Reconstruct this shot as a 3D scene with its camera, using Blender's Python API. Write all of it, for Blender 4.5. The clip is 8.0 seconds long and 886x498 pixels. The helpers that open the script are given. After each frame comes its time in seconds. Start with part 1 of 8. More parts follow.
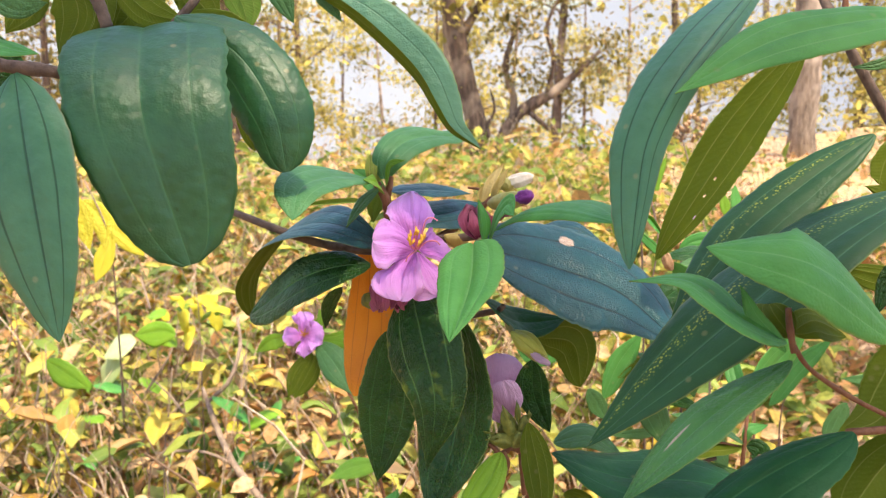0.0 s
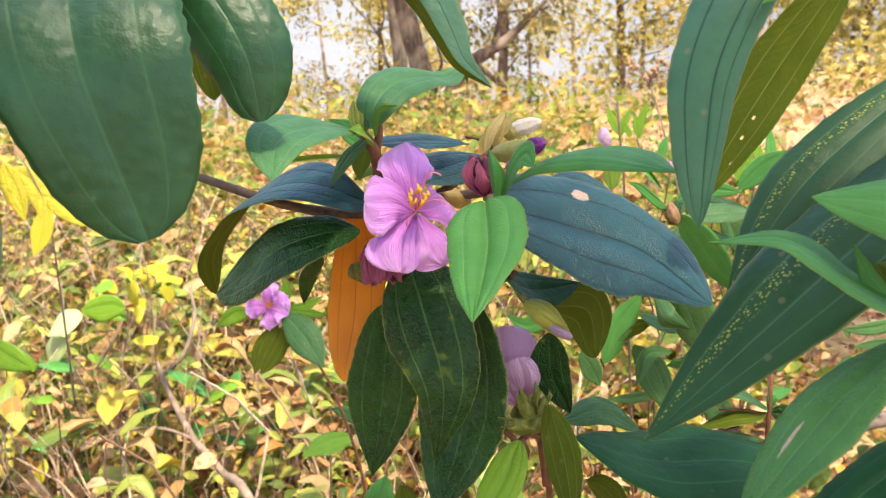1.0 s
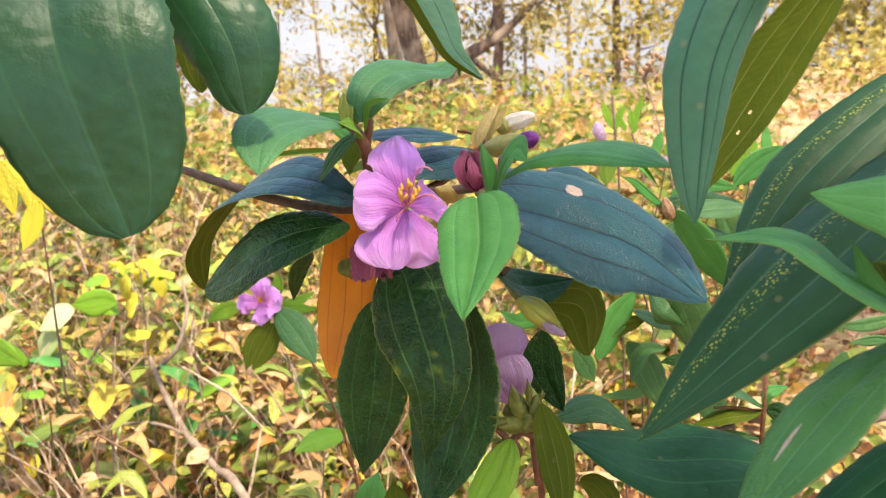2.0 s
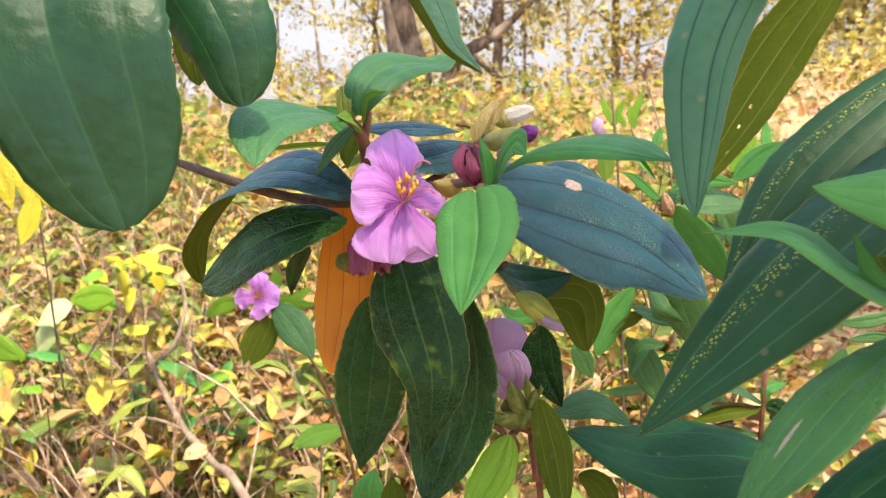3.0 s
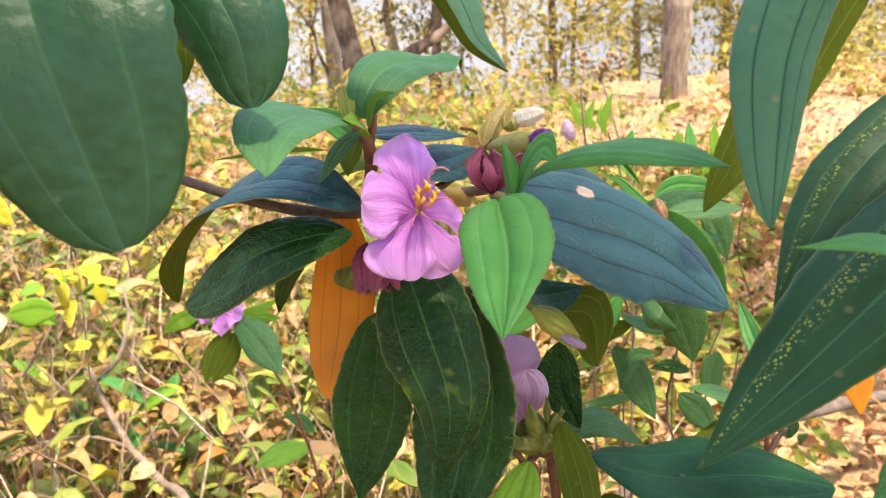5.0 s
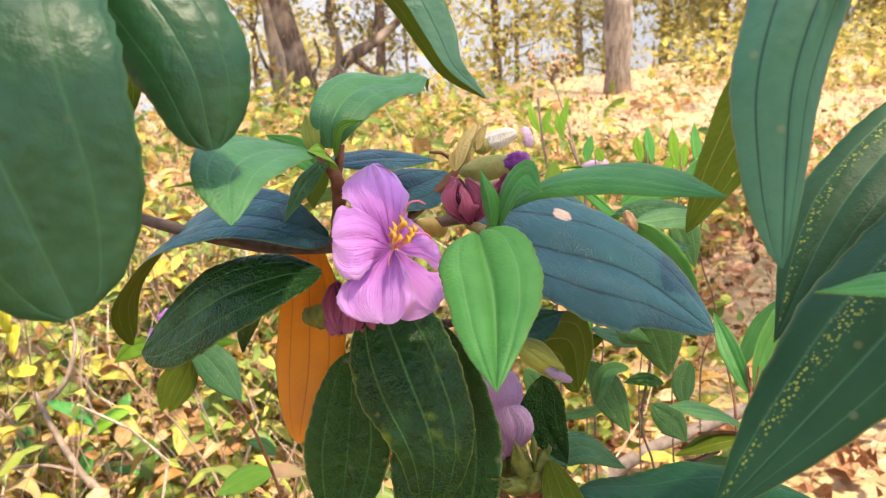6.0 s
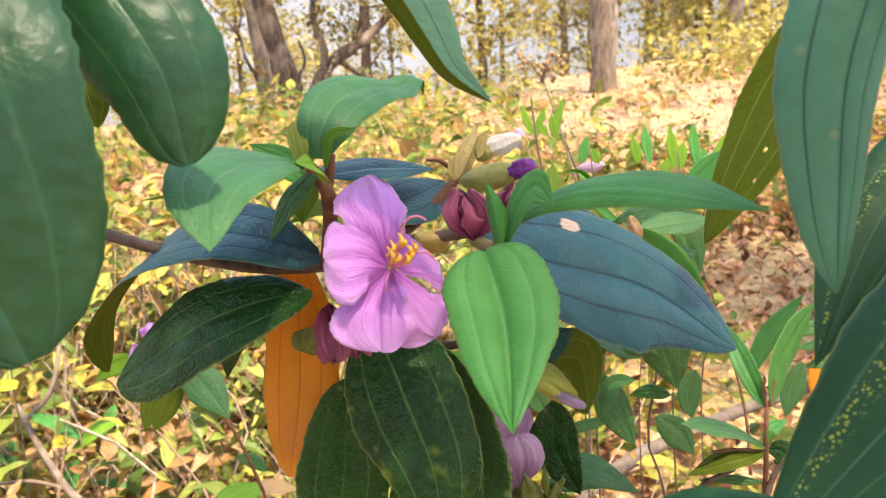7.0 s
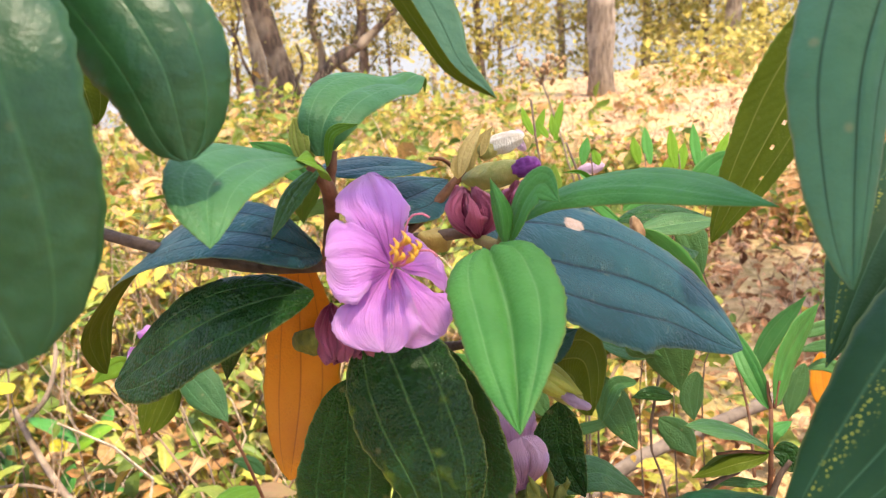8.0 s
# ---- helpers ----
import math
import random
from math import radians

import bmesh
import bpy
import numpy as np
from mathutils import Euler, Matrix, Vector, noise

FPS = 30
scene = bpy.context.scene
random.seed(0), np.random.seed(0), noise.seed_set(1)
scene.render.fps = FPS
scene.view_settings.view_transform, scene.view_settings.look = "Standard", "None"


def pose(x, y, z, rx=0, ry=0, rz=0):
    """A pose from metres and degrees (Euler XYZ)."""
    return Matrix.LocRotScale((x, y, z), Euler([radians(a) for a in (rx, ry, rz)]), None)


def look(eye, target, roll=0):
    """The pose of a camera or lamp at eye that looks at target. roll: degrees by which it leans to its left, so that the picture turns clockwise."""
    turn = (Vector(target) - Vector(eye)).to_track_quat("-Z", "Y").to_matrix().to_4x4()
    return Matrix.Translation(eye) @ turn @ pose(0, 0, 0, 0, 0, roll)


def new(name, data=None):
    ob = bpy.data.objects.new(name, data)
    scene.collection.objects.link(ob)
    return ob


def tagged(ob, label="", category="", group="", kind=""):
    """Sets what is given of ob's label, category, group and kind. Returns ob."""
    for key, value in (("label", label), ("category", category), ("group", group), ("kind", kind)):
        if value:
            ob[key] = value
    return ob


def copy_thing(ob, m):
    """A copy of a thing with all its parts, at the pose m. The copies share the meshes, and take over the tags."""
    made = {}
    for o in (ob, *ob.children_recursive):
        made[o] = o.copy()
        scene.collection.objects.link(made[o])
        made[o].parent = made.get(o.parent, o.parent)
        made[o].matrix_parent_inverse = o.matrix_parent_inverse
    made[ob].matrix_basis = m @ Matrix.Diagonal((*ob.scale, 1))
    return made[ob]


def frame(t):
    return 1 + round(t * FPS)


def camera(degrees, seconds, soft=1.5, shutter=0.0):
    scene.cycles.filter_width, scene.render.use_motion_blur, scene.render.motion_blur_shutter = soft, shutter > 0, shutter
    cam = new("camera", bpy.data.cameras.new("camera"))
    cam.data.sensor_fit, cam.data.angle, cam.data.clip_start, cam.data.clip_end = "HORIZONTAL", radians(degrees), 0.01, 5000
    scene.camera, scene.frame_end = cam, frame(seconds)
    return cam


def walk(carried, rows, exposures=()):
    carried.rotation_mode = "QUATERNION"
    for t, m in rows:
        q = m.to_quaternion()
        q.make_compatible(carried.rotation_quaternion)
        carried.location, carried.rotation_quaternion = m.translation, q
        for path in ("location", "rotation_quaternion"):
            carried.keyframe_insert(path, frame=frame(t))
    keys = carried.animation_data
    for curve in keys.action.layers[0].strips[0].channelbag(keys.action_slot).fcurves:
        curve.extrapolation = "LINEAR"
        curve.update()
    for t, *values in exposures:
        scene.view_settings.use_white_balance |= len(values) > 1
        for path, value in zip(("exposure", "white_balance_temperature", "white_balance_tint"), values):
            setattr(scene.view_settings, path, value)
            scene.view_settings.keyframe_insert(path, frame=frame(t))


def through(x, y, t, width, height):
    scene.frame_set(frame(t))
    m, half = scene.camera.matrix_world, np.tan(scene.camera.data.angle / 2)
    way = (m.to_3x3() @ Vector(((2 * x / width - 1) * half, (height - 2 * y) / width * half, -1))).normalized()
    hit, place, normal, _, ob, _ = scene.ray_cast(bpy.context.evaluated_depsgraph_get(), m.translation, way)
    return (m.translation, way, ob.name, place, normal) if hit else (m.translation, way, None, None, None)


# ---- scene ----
cam = camera(56.5, 8.0, soft=1.15)
cam.data.dof.use_dof, cam.data.dof.focus_distance, cam.data.dof.aperture_fstop = True, 0.40, 25.0
PATH = [
    (0, (0.095, -0.015, 1.304), (-0.258, 1.895, 0.829), -0.7),
    (0.5, (0.073, 0.023, 1.294), (-0.194, 1.93, 0.754), -1.4),
    (1, (0.058, 0.046, 1.29), (-0.173, 1.946, 0.712), -1.8),
    (1.5, (0.059, 0.052, 1.289), (-0.163, 1.951, 0.702), -1.7),
    (3, (0.059, 0.055, 1.287), (-0.157, 1.951, 0.687), -1.4),
    (3.5, (0.057, 0.065, 1.284), (-0.149, 1.961, 0.684), -1.4),
    (4, (0.049, 0.067, 1.281), (-0.138, 1.965, 0.68), -1.2),
    (4.5, (0.04, 0.079, 1.281), (-0.102, 1.982, 0.682), -0.7),
    (4.7, (0.033, 0.081, 1.282), (-0.082, 1.987, 0.685), -0.8),
    (5.8, (0.012, 0.099, 1.284), (0.047, 2.009, 0.69), -1.5),
    (6, (0.013, 0.107, 1.291), (0.062, 2.015, 0.691), -1.9),
    (6.5, (0.007, 0.115, 1.292), (0.083, 2.024, 0.702), -1.8),
    (7, (0.009, 0.136, 1.289), (0.087, 2.042, 0.689), -2.5),
    (7.5, (0.007, 0.127, 1.29), (0.092, 2.035, 0.698), -2.3),
    (8, (0.007, 0.14, 1.286), (0.091, 2.048, 0.694), -2.5),
]
walk(cam, [(t, look(eye, target, roll)) for t, eye, target, roll in PATH])

# ---- world and light ----
SUN_UP, SUN_AZ = radians(72), radians(135)
sun_dir = Vector((math.cos(SUN_UP) * math.sin(SUN_AZ), math.cos(SUN_UP) * math.cos(SUN_AZ), math.sin(SUN_UP)))
world = bpy.data.worlds.new("sky")
scene.world = world
world.use_nodes = True
wn = world.node_tree.nodes
sky = wn.new("ShaderNodeTexSky")
sky.sky_type, sky.sun_disc = "NISHITA", False
sky.sun_elevation, sky.sun_rotation = SUN_UP, SUN_AZ
sky.dust_density = 3.0
world.node_tree.links.new(sky.outputs[0], wn["Background"].inputs["Color"])
wn["Background"].inputs["Strength"].default_value = 0.15
sun = new("sun", bpy.data.lights.new("sun", "SUN"))
sun.data.energy, sun.data.angle, sun.data.color = 3.1, radians(3.5), (1.0, 0.87, 0.64)
sun.matrix_world = look(sun_dir * 50, (0, 0, 0))
scene.view_settings.exposure = 1.7

# ---- materials ----
class Nodes:
    """A small builder of node materials."""

    def __init__(self, name):
        self.mat = bpy.data.materials.new(name)
        self.mat.use_nodes = True
        self.tree = self.mat.node_tree
        self.bsdf = self.tree.nodes["Principled BSDF"]
        self.out = self.tree.nodes["Material Output"]

    def add(self, kind, **inputs):
        node = self.tree.nodes.new(kind)
        for key, value in inputs.items():
            self.put(node, key.replace("_", " "), value)
        return node

    def put(self, node, key, value):
        socket = node.inputs[int(key)] if key.isdigit() else node.inputs[key]
        if isinstance(value, bpy.types.NodeSocket):
            self.tree.links.new(value, socket)
        else:
            socket.default_value = value

    def noise(self, vector, scale, detail=3.0, rough=0.55):
        return self.add("ShaderNodeTexNoise", Vector=vector, Scale=scale, Detail=detail, Roughness=rough).outputs["Fac"]

    def ramp(self, fac, stops):
        node = self.add("ShaderNodeValToRGB", Fac=fac)
        el = node.color_ramp.elements
        while len(el) < len(stops):
            el.new(0.5)
        for e, (at, col) in zip(el, stops):
            e.position, e.color = at, (*col, 1) if len(col) == 3 else col
        return node.outputs["Color"]

    def mix(self, fac, a, b, blend="MIX"):
        node = self.tree.nodes.new("ShaderNodeMix")
        node.data_type, node.blend_type = "RGBA", blend
        for i, v in ((0, fac), (6, a), (7, b)):
            if isinstance(v, bpy.types.NodeSocket):
                self.tree.links.new(v, node.inputs[i])
            else:
                node.inputs[i].default_value = v if i == 0 else (*v, 1)
        return node.outputs[2]

    def math(self, op, a, b=0.0, c=0.0):
        node = self.tree.nodes.new("ShaderNodeMath")
        node.operation = op
        for i, v in enumerate((a, b, c)):
            if isinstance(v, bpy.types.NodeSocket):
                self.tree.links.new(v, node.inputs[i])
            else:
                node.inputs[i].default_value = v
        return node.outputs[0]

    def scaled(self, vector, sx, sy, sz):
        return self.add("ShaderNodeMapping", Vector=vector, Scale=(sx, sy, sz)).outputs[0]

    def finish(self, color, roughness, height=None, strength=0.3, distance=0.001, through=0.0, through_color=None, specular=0.5):
        self.put(self.bsdf, "Base Color", color if isinstance(color, bpy.types.NodeSocket) else (*color, 1))
        self.put(self.bsdf, "Roughness", roughness)
        self.put(self.bsdf, "Specular IOR Level", specular)
        normal = None
        if height is not None:
            bump = self.add("ShaderNodeBump", Height=height, Strength=strength, Distance=distance)
            normal = bump.outputs[0]
            self.put(self.bsdf, "Normal", normal)
        if through > 0:
            tr = self.add("ShaderNodeBsdfTranslucent")
            tc = through_color if through_color is not None else color
            self.put(tr, "Color", tc if isinstance(tc, bpy.types.NodeSocket) else (*tc, 1))
            if normal is not None:
                self.put(tr, "Normal", normal)
            mixer = self.tree.nodes.new("ShaderNodeMixShader")
            mixer.inputs[0].default_value = through
            self.tree.links.new(self.bsdf.outputs[0], mixer.inputs[1])
            self.tree.links.new(tr.outputs[0], mixer.inputs[2])
            self.tree.links.new(mixer.outputs[0], self.out.inputs["Surface"])
        return self.mat


def leaf_material(name, dark, light, vein, roughness, through, glow, relief=0.5, spots=None, blotch=None, under=False, specular=0.5, bristle_glint=0.3, swell=1.5, freckle=0.3, long=1.0, wide=1.0, depth=0.0013, rim=(0.22, 0.26, 0.07), scar=None, grainy=0.55, pebbly=1.1, mottle=0.66, fineness=28.0, puff=0.9, crisp=1.0):
    """A leaf surface: two greens, three long veins with cross ribs, pebbled relief."""
    n = Nodes(name)
    tex = n.add("ShaderNodeTexCoord")
    obj, uv = tex.outputs["Object"], tex.outputs["UV"]
    info = n.add("ShaderNodeObjectInfo").outputs["Random"]
    big = n.noise(obj, 28.0, 2.0)
    fine = n.noise(obj, 420.0, 3.0)
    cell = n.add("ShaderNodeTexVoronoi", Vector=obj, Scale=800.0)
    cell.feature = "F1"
    pebble = n.math("SUBTRACT", 1.0, cell.outputs["Distance"])
    tone = n.math("ADD", big, n.math("MULTIPLY", n.math("SUBTRACT", info, 0.5), 0.35))
    tone = n.math("ADD", tone, n.math("MULTIPLY", n.math("SUBTRACT", n.noise(obj, 110.0, 4.0), 0.5), grainy))
    col = n.mix(n.ramp(tone, [(0.25, (0, 0, 0)), (0.75, (1, 1, 1))]), dark, light)
    col = n.mix(n.math("MULTIPLY", fine, 0.35), col, light)
    # bump tops tinted towards vein: dotted glints and pale hairs put into colour
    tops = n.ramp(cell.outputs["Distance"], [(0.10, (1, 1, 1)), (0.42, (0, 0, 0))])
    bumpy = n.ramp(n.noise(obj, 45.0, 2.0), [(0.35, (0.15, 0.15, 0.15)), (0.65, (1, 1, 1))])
    col = n.mix(n.math("MULTIPLY", n.math("MULTIPLY", tops, bumpy), bristle_glint), col, vein)
    fv = n.add("ShaderNodeTexVoronoi", Vector=obj, Scale=85.0)
    marks = n.ramp(fv.outputs["Distance"], [(0.07, (1, 1, 1)), (0.15, (0, 0, 0))])
    some = n.ramp(n.add("ShaderNodeSeparateXYZ", Vector=fv.outputs["Color"]).outputs[0], [(0.45, (0, 0, 0)), (0.5, (1, 1, 1))])
    col = n.mix(n.math("MULTIPLY", n.math("MULTIPLY", marks, some), freckle), col, (0.34, 0.27, 0.12))
    sep = n.add("ShaderNodeSeparateXYZ", Vector=uv)
    s, u = sep.outputs[0], sep.outputs[1]
    au = n.math("ABSOLUTE", u)
    mid = n.math("SUBTRACT", 1.0, n.math("SMOOTH_MIN", n.math("MULTIPLY", au, fineness), 1.0, 0.2))
    lat = n.math("SUBTRACT", 1.0, n.math("SMOOTH_MIN", n.math("MULTIPLY", n.math("ABSOLUTE", n.math("SUBTRACT", au, 0.56)), fineness * 1.07), 1.0, 0.2))
    veins = n.math("MAXIMUM", mid, n.math("MULTIPLY", lat, 0.8))
    veins = n.math("MINIMUM", n.math("MULTIPLY", n.math("MAXIMUM", veins, 0.0), crisp), 1.0)
    col = n.mix(n.math("MULTIPLY", veins, 0.95), col, vein)
    # ribs that run across, bent between the veins
    wob = n.noise(obj, 90.0, 2.0)
    phase = n.math("ADD", n.math("MULTIPLY", s, 150.0), n.math("ADD", n.math("MULTIPLY", au, -26.0), n.math("MULTIPLY", wob, 9.0)))
    ribs = n.math("SINE", phase)
    height = n.math("ADD", n.math("MULTIPLY", ribs, 0.03 if not under else 0.10), n.math("ADD", n.math("MULTIPLY", fine, 0.35), n.math("MULTIPLY", n.math("MULTIPLY", pebble, bumpy), pebbly if not under else 0.2)))
    height = n.math("ADD", height, n.math("MULTIPLY", veins, -0.35 if not under else 0.9))
    height = n.math("ADD", height, n.math("MULTIPLY", n.noise(obj, 65.0, 2.0), swell))
    quilt = n.add("ShaderNodeTexVoronoi", Vector=obj, Scale=210.0)
    quilt.feature = "SMOOTH_F1"
    height = n.math("ADD", height, n.math("MULTIPLY", quilt.outputs["Distance"], -puff if not under else 0.3))
    gloss = n.math("ADD", n.math("MULTIPLY", n.noise(obj, 80.0, 4.0, 0.7), 0.30), roughness - 0.15)
    edge = n.ramp(au, [(0.955, (0, 0, 0)), (0.99, (1, 1, 1))])
    col = n.mix(n.math("MULTIPLY", edge, 0.7), col, rim)
    if scar:
        ds, du = n.math("MULTIPLY", n.math("SUBTRACT", s, scar[0]), 19.0 * long), n.math("MULTIPLY", n.math("SUBTRACT", u, scar[1]), 6.5 * wide)
        rr = n.math("ADD", n.math("ADD", n.math("MULTIPLY", ds, ds), n.math("MULTIPLY", du, du)), n.math("MULTIPLY", n.noise(obj, 300.0, 2.0), 0.9))
        col = n.mix(n.ramp(rr, [(0.75, (1, 1, 1)), (0.95, (0, 0, 0))]), col, n.mix(n.noise(obj, 900.0, 2.0), (0.30, 0.19, 0.13), (0.66, 0.48, 0.37)))
    if blotch:
        bl = n.ramp(n.noise(obj, 75.0, 2.0), [(mottle - 0.06, (0, 0, 0)), (mottle + 0.12, (1, 1, 1))])
        col = n.mix(n.math("MULTIPLY", bl, 0.8), col, blotch)
    if spots:
        vor = n.add("ShaderNodeTexVoronoi", Vector=obj, Scale=620.0).outputs["Distance"]
        dots = n.ramp(n.math("ADD", vor, n.math("MULTIPLY", n.noise(obj, 900.0, 2.0), 0.3)), [(0.42, (1, 1, 1)), (0.58, (0, 0, 0))])
        band = n.math("SUBTRACT", 1.0, n.math("SMOOTH_MIN", n.math("MULTIPLY", n.math("ABSOLUTE", n.math("ADD", u, spots[3])), 5.5), 1.0, 0.3))
        patch = n.ramp(n.noise(obj, 120.0, 2.0), [(0.36, (0, 0, 0)), (0.44, (1, 1, 1))])
        col = n.mix(n.math("MULTIPLY", n.math("MULTIPLY", dots, patch), n.math("MAXIMUM", band, 0.0)), col, spots[:3])
    return n.finish(col, gloss, height, relief, depth, through, glow, specular)


LEAF = {}


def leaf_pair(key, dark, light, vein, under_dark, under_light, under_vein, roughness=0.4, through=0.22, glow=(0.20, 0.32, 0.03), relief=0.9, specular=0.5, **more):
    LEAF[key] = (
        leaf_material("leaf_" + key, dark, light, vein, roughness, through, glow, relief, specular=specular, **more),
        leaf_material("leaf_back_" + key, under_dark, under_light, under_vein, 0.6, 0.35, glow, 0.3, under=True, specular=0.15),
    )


UD, UL, UV = (0.076, 0.106, 0.004), (0.126, 0.162, 0.008), (0.26, 0.28, 0.06)
leaf_pair("dark", (0.007, 0.036, 0.003), (0.019, 0.078, 0.009), (0.07, 0.18, 0.05), UD, UL, UV, 0.34, 0.08, relief=0.9, depth=0.0016, specular=0.27, bristle_glint=0.05, swell=1.6, grainy=0.3, pebbly=0.8)
# upturned leaves: the sky's blue sheen is put into their base colour
leaf_pair("sky_tinted", (0.005, 0.048, 0.052), (0.015, 0.084, 0.088), (0.003, 0.016, 0.020), UD, UL, UV, 0.36, 0.06, relief=0.6, depth=0.0017, specular=0.42, bristle_glint=0.03, swell=1.0, pebbly=0.6, puff=0.4, grainy=0.35, fineness=34.0, crisp=2.4, rim=(0.10, 0.17, 0.12))
leaf_pair("sky_tinted_scarred", (0.005, 0.048, 0.052), (0.015, 0.084, 0.088), (0.003, 0.016, 0.020), UD, UL, UV, 0.36, 0.06, relief=0.6, depth=0.0017, specular=0.42, bristle_glint=0.03, swell=1.0, pebbly=0.6, puff=0.4, grainy=0.35, fineness=34.0, crisp=2.4, rim=(0.10, 0.17, 0.12), scar=(0.41, -0.62))
leaf_pair("near", (0.030, 0.115, 0.050), (0.062, 0.180, 0.084), (0.010, 0.055, 0.022), UD, UL, UV, 0.46, 0.10, pebbly=0.15, relief=0.30, depth=0.0016, specular=0.45, bristle_glint=0.05, swell=3.0, freckle=0.35, crisp=1.8, rim=(0.20, 0.20, 0.10))
leaf_pair("near_dark", (0.008, 0.055, 0.014), (0.026, 0.105, 0.033), (0.034, 0.120, 0.036), UD, UL, UV, 0.42, 0.12, pebbly=0.25, relief=0.30, depth=0.0016, specular=0.50, bristle_glint=0.05, swell=3.0, freckle=0.4, rim=(0.06, 0.14, 0.04))
leaf_pair("blotched", (0.008, 0.040, 0.004), (0.023, 0.084, 0.010), (0.10, 0.21, 0.05), UD, UL, UV, 0.34, 0.08, relief=0.9, depth=0.0016, specular=0.30, bristle_glint=0.05, swell=1.6, grainy=0.3, pebbly=0.8, blotch=(0.26, 0.35, 0.03))
leaf_pair("deep", (0.006, 0.050, 0.012), (0.020, 0.095, 0.030), (0.035, 0.12, 0.04), UD, UL, UV, 0.48, 0.08, pebbly=0.3, relief=0.35, depth=0.0016, specular=0.16, bristle_glint=0.03, swell=2.0, grainy=0.3, rim=(0.05, 0.13, 0.04))
leaf_pair("pale_light", (0.050, 0.170, 0.052), (0.100, 0.265, 0.092), (0.15, 0.32, 0.13), (0.14, 0.24, 0.03), (0.2, 0.3, 0.05), UV, 0.46, 0.25, (0.20, 0.38, 0.06), relief=0.3, bristle_glint=0.08, specular=0.35)
# the hanging leaf's sky sheen is put into a paler base colour
leaf_pair("sheen_green", (0.060, 0.165, 0.088), (0.110, 0.245, 0.140), (0.03, 0.11, 0.05), UD, UL, UV, 0.44, 0.14, pebbly=0.5, relief=0.4, depth=0.0016, specular=0.45, bristle_glint=0.03, swell=2.0)
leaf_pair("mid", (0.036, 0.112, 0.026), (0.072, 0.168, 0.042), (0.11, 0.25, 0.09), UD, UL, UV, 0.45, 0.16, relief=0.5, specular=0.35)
leaf_pair("spotted", (0.011, 0.054, 0.012), (0.024, 0.082, 0.024), (0.07, 0.16, 0.07), UD, UL, UV, 0.44, 0.10, relief=0.25, specular=0.28, bristle_glint=0.0, pebbly=0.4, grainy=0.3, spots=(0.36, 0.38, 0.05, -0.42))
leaf_pair("light", (0.045, 0.20, 0.036), (0.106, 0.325, 0.068), (0.18, 0.38, 0.12), (0.14, 0.24, 0.03), (0.2, 0.3, 0.05), UV, 0.48, 0.28, (0.22, 0.42, 0.05), relief=0.22, bristle_glint=0.1, specular=0.3)
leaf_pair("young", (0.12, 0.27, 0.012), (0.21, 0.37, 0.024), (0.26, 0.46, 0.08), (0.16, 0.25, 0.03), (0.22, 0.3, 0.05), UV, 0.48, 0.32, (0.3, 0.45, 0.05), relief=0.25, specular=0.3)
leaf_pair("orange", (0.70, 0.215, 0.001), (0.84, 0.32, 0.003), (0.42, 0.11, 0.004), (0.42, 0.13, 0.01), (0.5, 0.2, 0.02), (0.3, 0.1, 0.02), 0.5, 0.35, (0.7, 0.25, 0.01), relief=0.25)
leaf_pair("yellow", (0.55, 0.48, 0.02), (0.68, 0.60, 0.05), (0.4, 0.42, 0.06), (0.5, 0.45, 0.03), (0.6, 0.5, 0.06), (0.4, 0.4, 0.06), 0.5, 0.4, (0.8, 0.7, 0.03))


def stem_material(name, a, b, scale=180.0, rough=0.75):
    n = Nodes(name)
    obj = n.add("ShaderNodeTexCoord").outputs["Object"]
    big = n.noise(obj, scale, 4.0)
    fine = n.noise(n.scaled(obj, 1, 1, 0.35), scale * 6, 3.0)
    col = n.mix(n.ramp(big, [(0.3, (0, 0, 0)), (0.7, (1, 1, 1))]), a, b)
    return n.finish(col, rough, n.math("ADD", fine, big), 0.6, 0.0008)


STEM = stem_material("bark_young", (0.060, 0.034, 0.024), (0.15, 0.095, 0.065))
STEM_RED = stem_material("stem_red", (0.11, 0.036, 0.014), (0.23, 0.095, 0.040))
STEM_GREEN = stem_material("stem_green", (0.16, 0.17, 0.04), (0.26, 0.20, 0.07))


